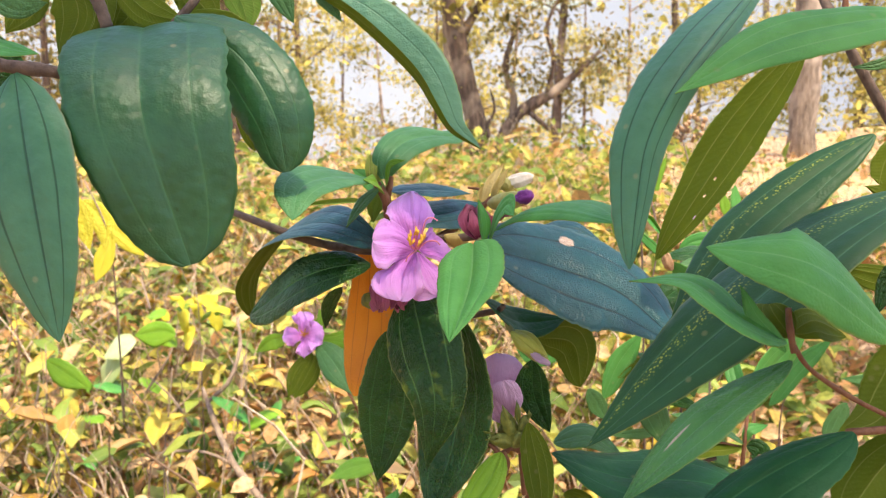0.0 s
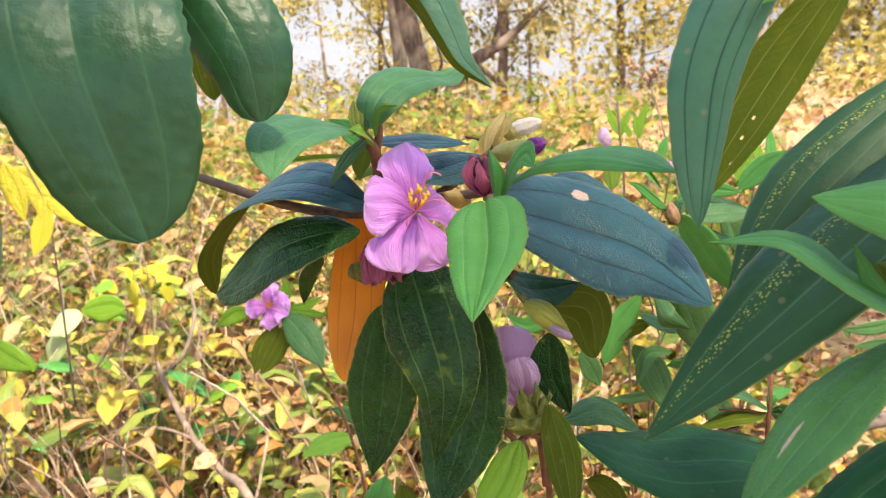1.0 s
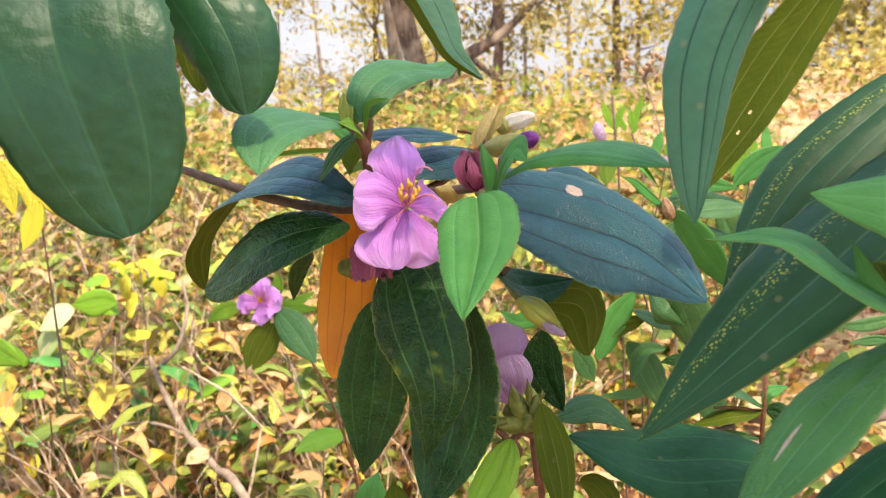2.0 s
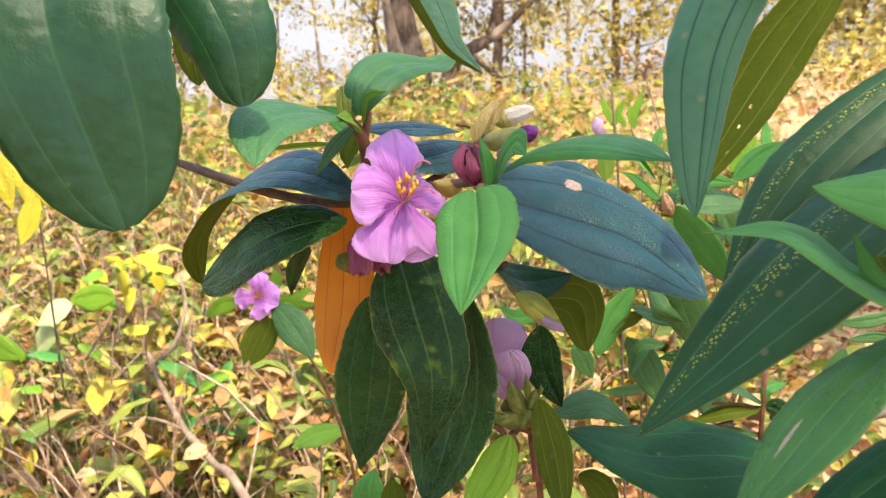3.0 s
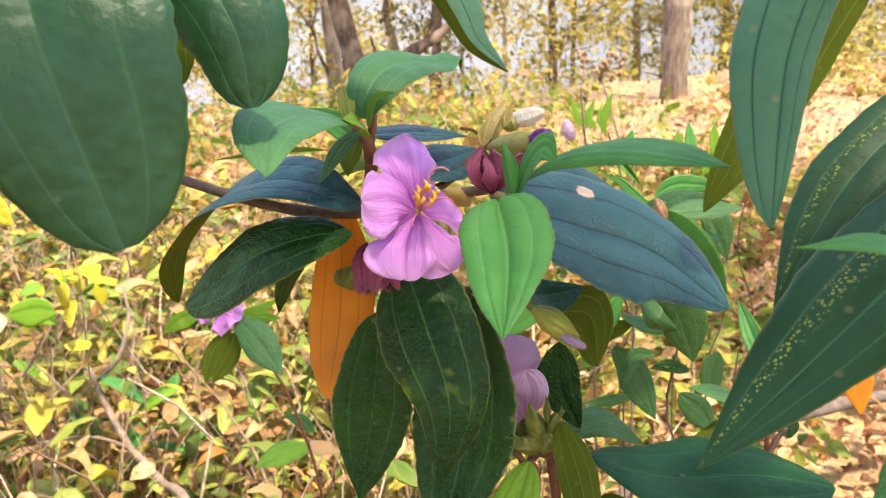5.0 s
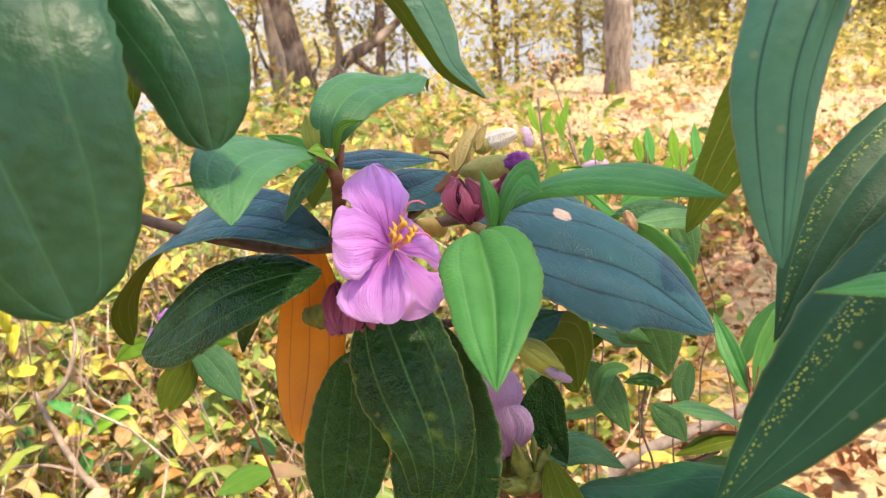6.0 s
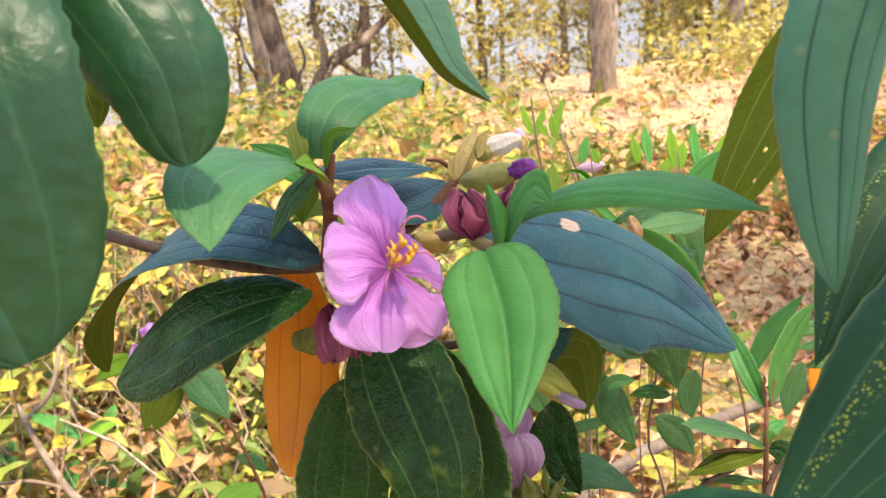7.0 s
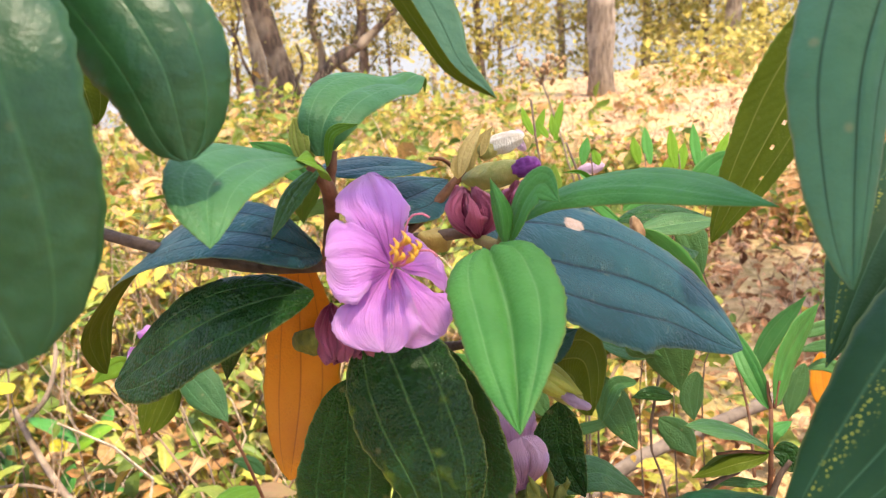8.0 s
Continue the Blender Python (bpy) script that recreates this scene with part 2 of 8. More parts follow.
def petal_material(name, base, tip, deep, through=0.35, pale=(0.84, 0.58, 0.88)):
    n = Nodes(name)
    tex = n.add("ShaderNodeTexCoord")
    sep = n.add("ShaderNodeSeparateXYZ", Vector=tex.outputs["UV"])
    s, u = sep.outputs[0], sep.outputs[1]
    streak = n.noise(n.scaled(tex.outputs["UV"], 1.2, 13.0, 1.0), 2.0, 3.0)
    col = n.mix(n.ramp(s, [(0.05, (0, 0, 0)), (0.75, (1, 1, 1))]), base, tip)
    line = n.ramp(streak, [(0.50, (0, 0, 0)), (0.64, (1, 1, 1))])
    fade = n.ramp(s, [(0.1, (1, 1, 1)), (0.9, (0.1, 0.1, 0.1))])
    col = n.mix(n.math("MULTIPLY", n.math("MULTIPLY", line, fade), 0.42), col, deep)
    fan = n.math("SINE", n.math("ADD", n.math("MULTIPLY", u, 17.0), n.math("MULTIPLY", n.noise(tex.outputs["Object"], 120.0, 2.0), 3.0)))
    crease = n.math("MULTIPLY", n.ramp(fan, [(0.80, (0, 0, 0)), (0.97, (1, 1, 1))]), n.ramp(s, [(0.12, (1, 1, 1)), (0.62, (0, 0, 0))]))
    col = n.mix(n.math("MULTIPLY", crease, 0.7), col, tuple(0.6 * c for c in deep))
    height = n.math("ADD", streak, n.math("MULTIPLY", n.noise(tex.outputs["Object"], 260.0, 3.0), 0.6))
    height = n.math("SUBTRACT", height, n.math("MULTIPLY", crease, 0.8))
    au = n.math("ABSOLUTE", u)
    rim = n.math("MAXIMUM", n.ramp(au, [(0.72, (0, 0, 0)), (1.0, (1, 1, 1))]), n.ramp(s, [(0.80, (0, 0, 0)), (1.0, (1, 1, 1))]))
    col = n.mix(n.math("MULTIPLY", rim, 0.6), col, pale)
    return n.finish(col, 0.5, height, 0.7, 0.0018, through, tip, 0.25)


PETAL = petal_material("petal_mauve", (0.74, 0.23, 0.76), (0.85, 0.42, 0.92), (0.44, 0.05, 0.46))
PETAL_SOFT = petal_material("petal_soft", (0.88, 0.46, 0.74), (0.95, 0.66, 0.88), (0.62, 0.18, 0.52))
PETAL_PALE = petal_material("petal_pale", (0.66, 0.50, 0.66), (0.82, 0.72, 0.82), (0.5, 0.3, 0.5))
PETAL_BUD = petal_material("petal_bud", (0.34, 0.08, 0.38), (0.52, 0.20, 0.56), (0.2, 0.03, 0.25), 0.15)
PETAL_OLD = petal_material("petal_withered", (0.28, 0.028, 0.08), (0.54, 0.14, 0.24), (0.07, 0.005, 0.025), 0.10, (0.46, 0.17, 0.23))
SILK = stem_material("bud_silk", (0.62, 0.52, 0.40), (0.80, 0.74, 0.66), 240.0, 0.5)
SEPAL = stem_material("sepal", (0.34, 0.20, 0.04), (0.46, 0.36, 0.10), 150.0, 0.6)
CALYX = stem_material("calyx", (0.070, 0.095, 0.010), (0.19, 0.19, 0.028), 300.0, 0.65)
ANTHER = stem_material("anther", (0.62, 0.25, 0.015), (0.80, 0.45, 0.04), 300.0, 0.5)
FILAMENT = stem_material("filament", (0.65, 0.12, 0.25), (0.75, 0.3, 0.35), 300.0, 0.5)


def island_material(name, stops, rough=0.6, through=0.3, bump_scale=200.0):
    """Many small leaves in one mesh: each island has its own tone."""
    n = Nodes(name)
    rnd = n.add("ShaderNodeNewGeometry").outputs["Random Per Island"]
    obj = n.add("ShaderNodeTexCoord").outputs["Object"]
    col = n.ramp(rnd, stops)
    col = n.mix(n.ramp(n.noise(obj, bump_scale * 0.35, 3.0), [(0.42, (0, 0, 0)), (0.72, (0.75, 0.75, 0.75))]), col, tuple(0.8 * c for c in stops[0][1]))
    return n.finish(col, rough, n.noise(obj, bump_scale, 2.0), 0.3, 0.002, through, col, 0.3)


WEED = island_material("weed_leaves", [(0.0, (0.08, 0.13, 0.025)), (0.2, (0.22, 0.27, 0.045)), (0.34, (0.44, 0.40, 0.07)), (0.42, (0.62, 0.46, 0.08)), (0.50, (0.36, 0.15, 0.05)), (0.70, (0.70, 0.38, 0.17)), (1.0, (0.82, 0.56, 0.33))], 0.55, 0.45)
WEED_GREEN = island_material("weed_leaves_green", [(0.0, (0.09, 0.15, 0.025)), (0.3, (0.25, 0.31, 0.05)), (0.50, (0.46, 0.43, 0.09)), (0.66, (0.64, 0.50, 0.10)), (0.80, (0.46, 0.22, 0.08)), (1.0, (0.68, 0.45, 0.23))], 0.55, 0.45)
LITTER = island_material("dry_leaves", [(0.0, (0.10, 0.040, 0.018)), (0.3, (0.32, 0.155, 0.07)), (0.6, (0.64, 0.33, 0.165)), (1.0, (0.76, 0.49, 0.31))], 0.7, 0.2)
CROWN = island_material("crown_leaves", [(0.0, (0.18, 0.16, 0.05)), (0.3, (0.38, 0.33, 0.08)), (0.6, (0.60, 0.49, 0.10)), (0.85, (0.70, 0.58, 0.20)), (1.0, (0.50, 0.33, 0.16))], 0.55, 0.45)
CROWN_DARK = island_material("crown_leaves_dark", [(0.0, (0.09, 0.085, 0.03)), (0.5, (0.24, 0.19, 0.06)), (0.8, (0.44, 0.33, 0.09)), (1.0, (0.40, 0.24, 0.11))], 0.55, 0.35)
STALK = island_material("dry_stalks", [(0.0, (0.17, 0.095, 0.055)), (0.5, (0.42, 0.29, 0.19)), (1.0, (0.70, 0.56, 0.42))], 0.8, 0.0)


def soil_material():
    n = Nodes("soil_with_leaf_litter")
    obj = n.add("ShaderNodeTexCoord").outputs["Object"]
    a = n.noise(obj, 1.3, 4.0)
    vor = n.add("ShaderNodeTexVoronoi", Vector=obj, Scale=22.0)
    grain = n.noise(obj, 60.0, 4.0)
    leafy = n.ramp(n.math("ADD", n.math("MULTIPLY", n.add("ShaderNodeSeparateXYZ", Vector=vor.outputs["Color"]).outputs[0], 0.7), n.math("MULTIPLY", grain, 0.3)),
                   [(0.15, (0.14, 0.07, 0.036)), (0.5, (0.37, 0.205, 0.12)), (0.85, (0.55, 0.36, 0.23))])
    col = n.mix(n.ramp(a, [(0.4, (0, 0, 0)), (0.65, (0.7, 0.7, 0.7))]), leafy, (0.44, 0.36, 0.14))
    return n.finish(col, 0.9, n.math("ADD", vor.outputs["Distance"], grain), 0.8, 0.02)


def bark_material(name, a, b, c):
    n = Nodes(name)
    obj = n.add("ShaderNodeTexCoord").outputs["Object"]
    crack = n.noise(n.scaled(obj, 1.0, 1.0, 0.18), 26.0, 5.0, 0.65)
    patch = n.noise(obj, 3.0, 3.0)
    col = n.mix(n.ramp(crack, [(0.35, (0, 0, 0)), (0.65, (1, 1, 1))]), a, b)
    col = n.mix(n.ramp(patch, [(0.5, (0, 0, 0)), (0.68, (0.8, 0.8, 0.8))]), col, c)
    return n.finish(col, 0.9, crack, 1.0, 0.03)


BARK = bark_material("bark_brown", (0.035, 0.022, 0.016), (0.18, 0.115, 0.085), (0.40, 0.30, 0.22))
BARK_PALE = bark_material("bark_pale", (0.12, 0.085, 0.065), (0.36, 0.27, 0.20), (0.58, 0.46, 0.36))
BARK_GREY = stem_material("bark_grey", (0.085, 0.060, 0.048), (0.20, 0.15, 0.12), 40.0, 0.9)
BARK_TWIG = stem_material("bark_twig", (0.13, 0.085, 0.062), (0.30, 0.22, 0.165), 40.0, 0.85)
SOIL = soil_material()


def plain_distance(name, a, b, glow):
    """Far land: its haze is put into a pale, faintly glowing colour."""
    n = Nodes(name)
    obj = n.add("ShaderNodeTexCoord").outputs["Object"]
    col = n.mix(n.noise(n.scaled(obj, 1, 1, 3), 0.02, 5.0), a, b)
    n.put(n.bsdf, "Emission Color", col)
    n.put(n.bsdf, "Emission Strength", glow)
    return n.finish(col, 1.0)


FAR = plain_distance("haze_tinted_distance", (0.24, 0.28, 0.35), (0.36, 0.40, 0.45), 0.10)
leaf_pair("sepal", (0.56, 0.40, 0.09), (0.72, 0.56, 0.22), (0.4, 0.2, 0.08), (0.3, 0.2, 0.05), (0.4, 0.3, 0.1), (0.3, 0.2, 0.06), 0.6, 0.25, (0.5, 0.35, 0.08), relief=0.3)
leaf_pair("calyx", (0.085, 0.115, 0.012), (0.18, 0.19, 0.03), (0.3, 0.25, 0.1), (0.2, 0.2, 0.05), (0.25, 0.25, 0.07), (0.3, 0.2, 0.06), 0.6, 0.2, (0.3, 0.35, 0.06), relief=0.3)
SEED = stem_material("dry_seed", (0.22, 0.115, 0.05), (0.46, 0.28, 0.15), 200.0, 0.8)
BUDGREEN = stem_material("bud_green", (0.20, 0.24, 0.04), (0.40, 0.33, 0.10), 160.0, 0.55)
# bright gloss on two weed leaves put into this whitish leaf colour
leaf_pair("pale", (0.38, 0.46, 0.16), (0.56, 0.60, 0.32), (0.4, 0.5, 0.2), (0.4, 0.45, 0.2), (0.5, 0.5, 0.3), (0.4, 0.4, 0.2), 0.4, 0.35, (0.6, 0.65, 0.3), relief=0.2)
leaf_pair("bract", (0.24, 0.30, 0.025), (0.42, 0.42, 0.06), (0.45, 0.32, 0.12), (0.3, 0.3, 0.05), (0.4, 0.4, 0.07), (0.4, 0.3, 0.08), 0.5, 0.2, (0.45, 0.45, 0.06), relief=0.3)
leaf_pair("streaked", (0.036, 0.13, 0.022), (0.075, 0.20, 0.042), (0.11, 0.25, 0.09), UD, UL, UV, 0.45, 0.16, relief=0.4, specular=0.3, scar=(0.62, 0.30), long=0.4, wide=2.2)

# ---- builders ----
def part(name, mesh, materials, parent, label=""):
    """One mesh object under a thing or part."""
    ob = new(name, mesh)
    for m in materials if isinstance(materials, (tuple, list)) else (materials,):
        if m.name not in mesh.materials:
            mesh.materials.append(m)
    if parent is not None:
        ob.parent = parent
    return tagged(ob, label)


def empty(name, place, label, category, group=""):
    ob = new(name)
    ob.empty_display_size = 0.05
    ob.location = place
    return tagged(ob, label, category, group)


def mesh_from(name, verts, faces, smooth=True):
    me = bpy.data.meshes.new(name)
    me.from_pydata([tuple(v) for v in verts], [], [tuple(f) for f in faces])
    if smooth:
        me.polygons.foreach_set("use_smooth", [True] * len(me.polygons))
    me.update()
    return me


def curve_points(pts, n):
    """n + 1 points evenly along a smooth curve through pts, with tangents."""
    p = np.array(pts, float)
    q = np.vstack([2 * p[0] - p[1], p, 2 * p[-1] - p[-2]])
    out = []
    for i in range(len(p) - 1):
        a, b, c, d = q[i : i + 4]
        for t in np.linspace(0, 1, 24, endpoint=i == len(p) - 2):
            out.append(0.5 * (2 * b + (c - a) * t + (2 * a - 5 * b + 4 * c - d) * t * t + (3 * b - a - 3 * c + d) * t ** 3))
    out = np.array(out)
    run = np.r_[0, np.cumsum(np.linalg.norm(np.diff(out, axis=0), axis=1))]
    want = np.linspace(0, run[-1], n + 1)
    out = np.stack([np.interp(want, run, out[:, k]) for k in range(3)], axis=1)
    tan = np.gradient(out, axis=0)
    return out, tan / np.linalg.norm(tan, axis=1)[:, None], run[-1]


def unit(v):
    return v / max(np.linalg.norm(v), 1e-9)


def blade(pts, a, b, peak=0.45, full=1.2, n=30, m=18, wave=0.03, thick=0.0005, groove=0.0004, tip_round=False, bulge=0.06, seed=0, base=0.62, notch=0.0, flute=0.0, holes=(), twist=0.0):
    """A leaf or petal: a midrib through pts, and the vectors a, b from its widest place to both edges."""
    mid, tan, length = curve_points(pts, n)
    a, b = np.array(a, float), np.array(b, float)
    k = int(round(peak * n))
    side = b - a
    frames = [None] * (n + 1)
    s0 = unit(side - tan[k] * (side @ tan[k]))
    frames[k] = s0
    for i in range(k + 1, n + 1):
        frames[i] = unit(frames[i - 1] - tan[i] * (frames[i - 1] @ tan[i]))
    for i in range(k - 1, -1, -1):
        frames[i] = unit(frames[i + 1] - tan[i] * (frames[i + 1] @ tan[i]))
    nk = np.cross(s0, tan[k])
    comp = [(v @ s0, v @ nk) for v in (a, b)]
    half = 0.5 * (abs(comp[0][0]) + abs(comp[1][0]))
    rng = np.random.default_rng(seed)
    ph = rng.uniform(0, 6.28, 6)
    top, low, uvs = [], [], []
    for i in range(n + 1):
        s = i / n
        e = min(max(s, 0.004), 0.9985)
        if tip_round:
            f = (e / peak) ** 0.75 if e < peak else math.sqrt(max(0.0, 1 - ((e - peak) / (1 - peak)) ** 2.4))
            f = min(f, 1.0)
        else:
            rise, fall = 1 - min(e / peak, 1.0), max(e - peak, 0.0) / (1 - peak)
            f = (1 - rise * rise) ** base * (1 - fall ** 1.8) ** (full - 0.1)
        if twist:
            turn, level = twist * (s - peak), np.cross(tan[i], frames[i])
            frames[i] = frames[i] * math.cos(turn) + level * math.sin(turn)
        nrm = np.cross(frames[i], tan[i])
        for j in range(m + 1):
            u = -1 + 2 * j / m
            cs, cn = comp[0] if u < 0 else comp[1]
            au = abs(u)
            ruffle = 1 + 0.035 * math.sin(9 * s + ph[0] + (2 if u < 0 else 0)) * au + 0.015 * math.sin(31 * s + ph[1] + 3 * u) * au + 0.012 * (1 if i % 2 else -1) * au ** 6
            pull = notch * length * f * s ** 4 * (math.sin(4.2 * u + ph[4]) + 0.6 * math.sin(10.0 * u + ph[5]))
            p = mid[i] + frames[i] * (cs * au * f * ruffle) + nrm * (cn * au ** 1.25 * f) + tan[i] * pull
            lift = half * f * (wave * math.sin(7 * s + ph[2] + 1.5 * np.sign(u)) * au ** 2 + 0.4 * wave * math.sin(19 * s + ph[3] + 2.2 * u) * au ** 2)
            lift += flute * half * f * (math.sin(11 * u + ph[4]) + 0.7 * math.sin(19 * u + ph[5] + 2 * s)) * min(1.0, 1.6 * s)
            lift += bulge * half * f * (4 * au * (1 - au))
            dent = groove * (math.exp(-((u / 0.07) ** 2)) + 0.8 * math.exp(-(((au - 0.56) / 0.07) ** 2))) * min(1, 6 * f)
            q = p + nrm * (lift - dent)
            top.append(q)
            low.append(q - nrm * thick * (0.3 + 0.7 * (1 - au ** 4)))
            uvs.append((s, u))
    w = m + 1
    faces, tops = [], 0

    def gone(i, j):
        s, u = (i + 0.5) / n, -1 + 2 * (j + 0.5) / m
        return any(((s - hs) / rs) ** 2 + ((u - hu) / ru) ** 2 < 1 for hs, hu, rs, ru in holes)

    for i in range(n):
        for j in range(m):
            c = i * w + j
            if not gone(i, j):
                faces.append((c, c + 1, c + w + 1, c + w))
    tops = len(faces)
    off = len(top)
    for i in range(n):
        for j in range(m):
            c = off + i * w + j
            if not gone(i, j):
                faces.append((c, c + w, c + w + 1, c + 1))
    for i in range(n):
        c, d = i * w, i * w + m
        faces.append((c, c + w, off + c + w, off + c))
        faces.append((d, off + d, off + d + w, d + w))
    origin = mid[0].copy()
    me = mesh_from("blade", np.array(top + low) - origin, faces)
    me.polygons.foreach_set("material_index", [0] * tops + [1] * (len(faces) - tops))
    layer = me.uv_layers.new(name="UVMap")
    both = np.array(uvs + uvs)
    idx = np.empty(len(me.loops), dtype=np.int32)
    me.loops.foreach_get("vertex_index", idx)
    layer.data.foreach_set("uv", both[idx].ravel())
    return me, Vector(origin)


def leaf(plant, look_key, pts, a, b, label="", name="leaf", **more):
    me, at = blade(pts, a, b, seed=len(bpy.data.objects), **more)
    ob = part(name, me, LEAF[look_key], plant, label)
    ob.location = at - plant_place(plant)
    return ob


def plant_place(ob):
    place = Vector((0, 0, 0))
    while ob is not None:
        place = place + ob.location
        ob = ob.parent
    return place


def petal(flower, pts, a, b, material=None, **more):
    opts = dict(peak=0.68, tip_round=True, n=30, m=24, wave=0.2, thick=0.00025, groove=0.0004, bulge=0.10, notch=0.07, flute=0.045)
    opts.update(more)
    me, at = blade(pts, a, b, seed=len(bpy.data.objects), **opts)
    material = material or PETAL
    ob = part("petal", me, material, flower)
    me.materials.append(material)
    ob.location = at - plant_place(flower)
    return ob


def tube_mesh(pts, radii, sides=10, n=None, knots=0.0, seed=0):
    """A tapered tube through pts; radii at its points."""
    n = n or max(6, 6 * (len(pts) - 1))
    mid, tan, _ = curve_points(pts, n)
    r = np.interp(np.linspace(0, 1, n + 1), np.linspace(0, 1, len(radii)), radii)
    rng = np.random.default_rng(seed)
    r = r * (1 + knots * rng.normal(size=n + 1))
    ref = np.array([0.0, 0, 1]) if abs(tan[0][2]) < 0.9 else np.array([1.0, 0, 0])
    side = unit(np.cross(tan[0], ref))
    verts, faces = [], []
    for i in range(n + 1):
        side = unit(side - tan[i] * (side @ tan[i]))
        up = np.cross(tan[i], side)
        for j in range(sides):
            t = 2 * math.pi * j / sides
            wob = 1 + knots * 0.6 * math.sin(3 * t + i * 0.7)
            verts.append(mid[i] + (side * math.cos(t) + up * math.sin(t)) * r[i] * wob)
    for i in range(n):
        for j in range(sides):
            k = (j + 1) % sides
            faces.append((i * sides + j, i * sides + k, (i + 1) * sides + k, (i + 1) * sides + j))
    faces.append(tuple(range(sides))[::-1])
    faces.append(tuple(range(n * sides, (n + 1) * sides)))
    return verts, faces


def stem(plant, pts, radii, material=None, name="stem", sides=10, knots=0.05, label=""):
    base = Vector(pts[0])
    v, f = tube_mesh(pts, radii, sides, knots=knots, seed=len(bpy.data.objects))
    ob = part(name, mesh_from(name, np.array(v) - np.array(base), f), material or STEM, plant, label)
    ob.location = base - plant_place(plant)
    return ob


def spindle_mesh(base, tip, radius, sides=22, n=20, crumple=0.0, peak=0.45, seed=0, ribs=0):
    """A bud: a body of revolution between base and tip, more or less crumpled."""
    base, tip = np.array(base, float), np.array(tip, float)
    axis = unit(tip - base)
    length = np.linalg.norm(tip - base)
    side = unit(np.cross(axis, [0.3, 0.5, 0.8]))
    up = np.cross(axis, side)
    verts, faces = [], []
    for i in range(n + 1):
        s = min(max(i / n, 0.01), 0.99)
        f = (s / peak) ** (1.1 * peak) * ((1 - s) / (1 - peak)) ** (1.1 * (1 - peak))
        for j in range(sides):
            t = 2 * math.pi * j / sides
            v = Vector((s * 3.0 + seed * 7.3, math.cos(t) * 2.2 + seed, math.sin(t) * 2.2))
            wob = 1 + crumple * (noise.noise(v) + 0.6 * noise.noise(v * 2.7)) + (0.10 * math.cos(ribs * t + 2 * s) if ribs else 0)
            bend = up * 0.12 * length * math.sin(s * 2.2)
            verts.append(axis * (s * length) + bend * min(1, crumple + 0.2) + (side * math.cos(t) + up * math.sin(t)) * radius * f * wob)
    for i in range(n):
        for j in range(sides):
            k = (j + 1) % sides
            faces.append((i * sides + j, i * sides + k, (i + 1) * sides + k, (i + 1) * sides + j))
    faces.append(tuple(range(sides))[::-1])
    faces.append(tuple(range(n * sides, (n + 1) * sides)))
    return mesh_from("bud", verts, faces)


def bud(plant, base, tip, radius, material, name="bud", label="", **more):
    me = spindle_mesh(base, tip, radius, **more)
    ob = part(name, me, material, plant, label)
    ob.location = Vector(base) - plant_place(plant)
    return ob

# ---- ground, distance and trees ----
def ground_z(x, y):
    edge = 10.4 + (0.75 * x if x > 0 else 0.3 * x)
    z = 0.05 * noise.noise(Vector((x * 0.6, y * 0.6, 0))) + 0.02 * noise.noise(Vector((x * 2.3, y * 2.3, 4)))
    drop = max(0.0, min(y - edge, 30.0))
    return z - 0.42 * drop * drop / (drop + 2.0)


def build_ground():
    def steps(near, far, n):
        t = np.linspace(-1, 1, n)
        return np.sign(t) * (near * np.abs(t) + (far - near) * np.abs(t) ** 5)
    xs, ys = steps(14, 420, 130), steps(16, 420, 150) + 2
    verts = [(x, y, ground_z(x, y)) for y in ys for x in xs]
    w = len(xs)
    faces = [(j * w + i, j * w + i + 1, (j + 1) * w + i + 1, (j + 1) * w + i) for j in range(len(ys) - 1) for i in range(w - 1)]
    ob = part("ground", mesh_from("ground", verts, faces), SOIL, None)
    tagged(ob, "dry woodland soil strewn with fallen leaves", "ground", kind="structure")


build_ground()


def build_distance():
    verts, faces = [], []
    n = 120
    for k in range(n + 1):
        a = radians(-100 + 200 * k / n)
        top = 6.5 + 5.0 * noise.noise(Vector((k * 0.06, 1.7, 0))) + 1.2 * noise.noise(Vector((k * 0.3, 5, 0)))
        for z in (-24, -8, top):
            verts.append((math.sin(a) * 95, math.cos(a) * 95, z))
    for k in range(n):
        for j in range(2):
            c = k * 3 + j
            faces.append((c, c + 3, c + 4, c + 1))
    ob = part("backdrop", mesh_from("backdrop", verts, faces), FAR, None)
    tagged(ob, "pale hills beyond the valley, haze put into their colour", "hills", kind="structure")


build_distance()


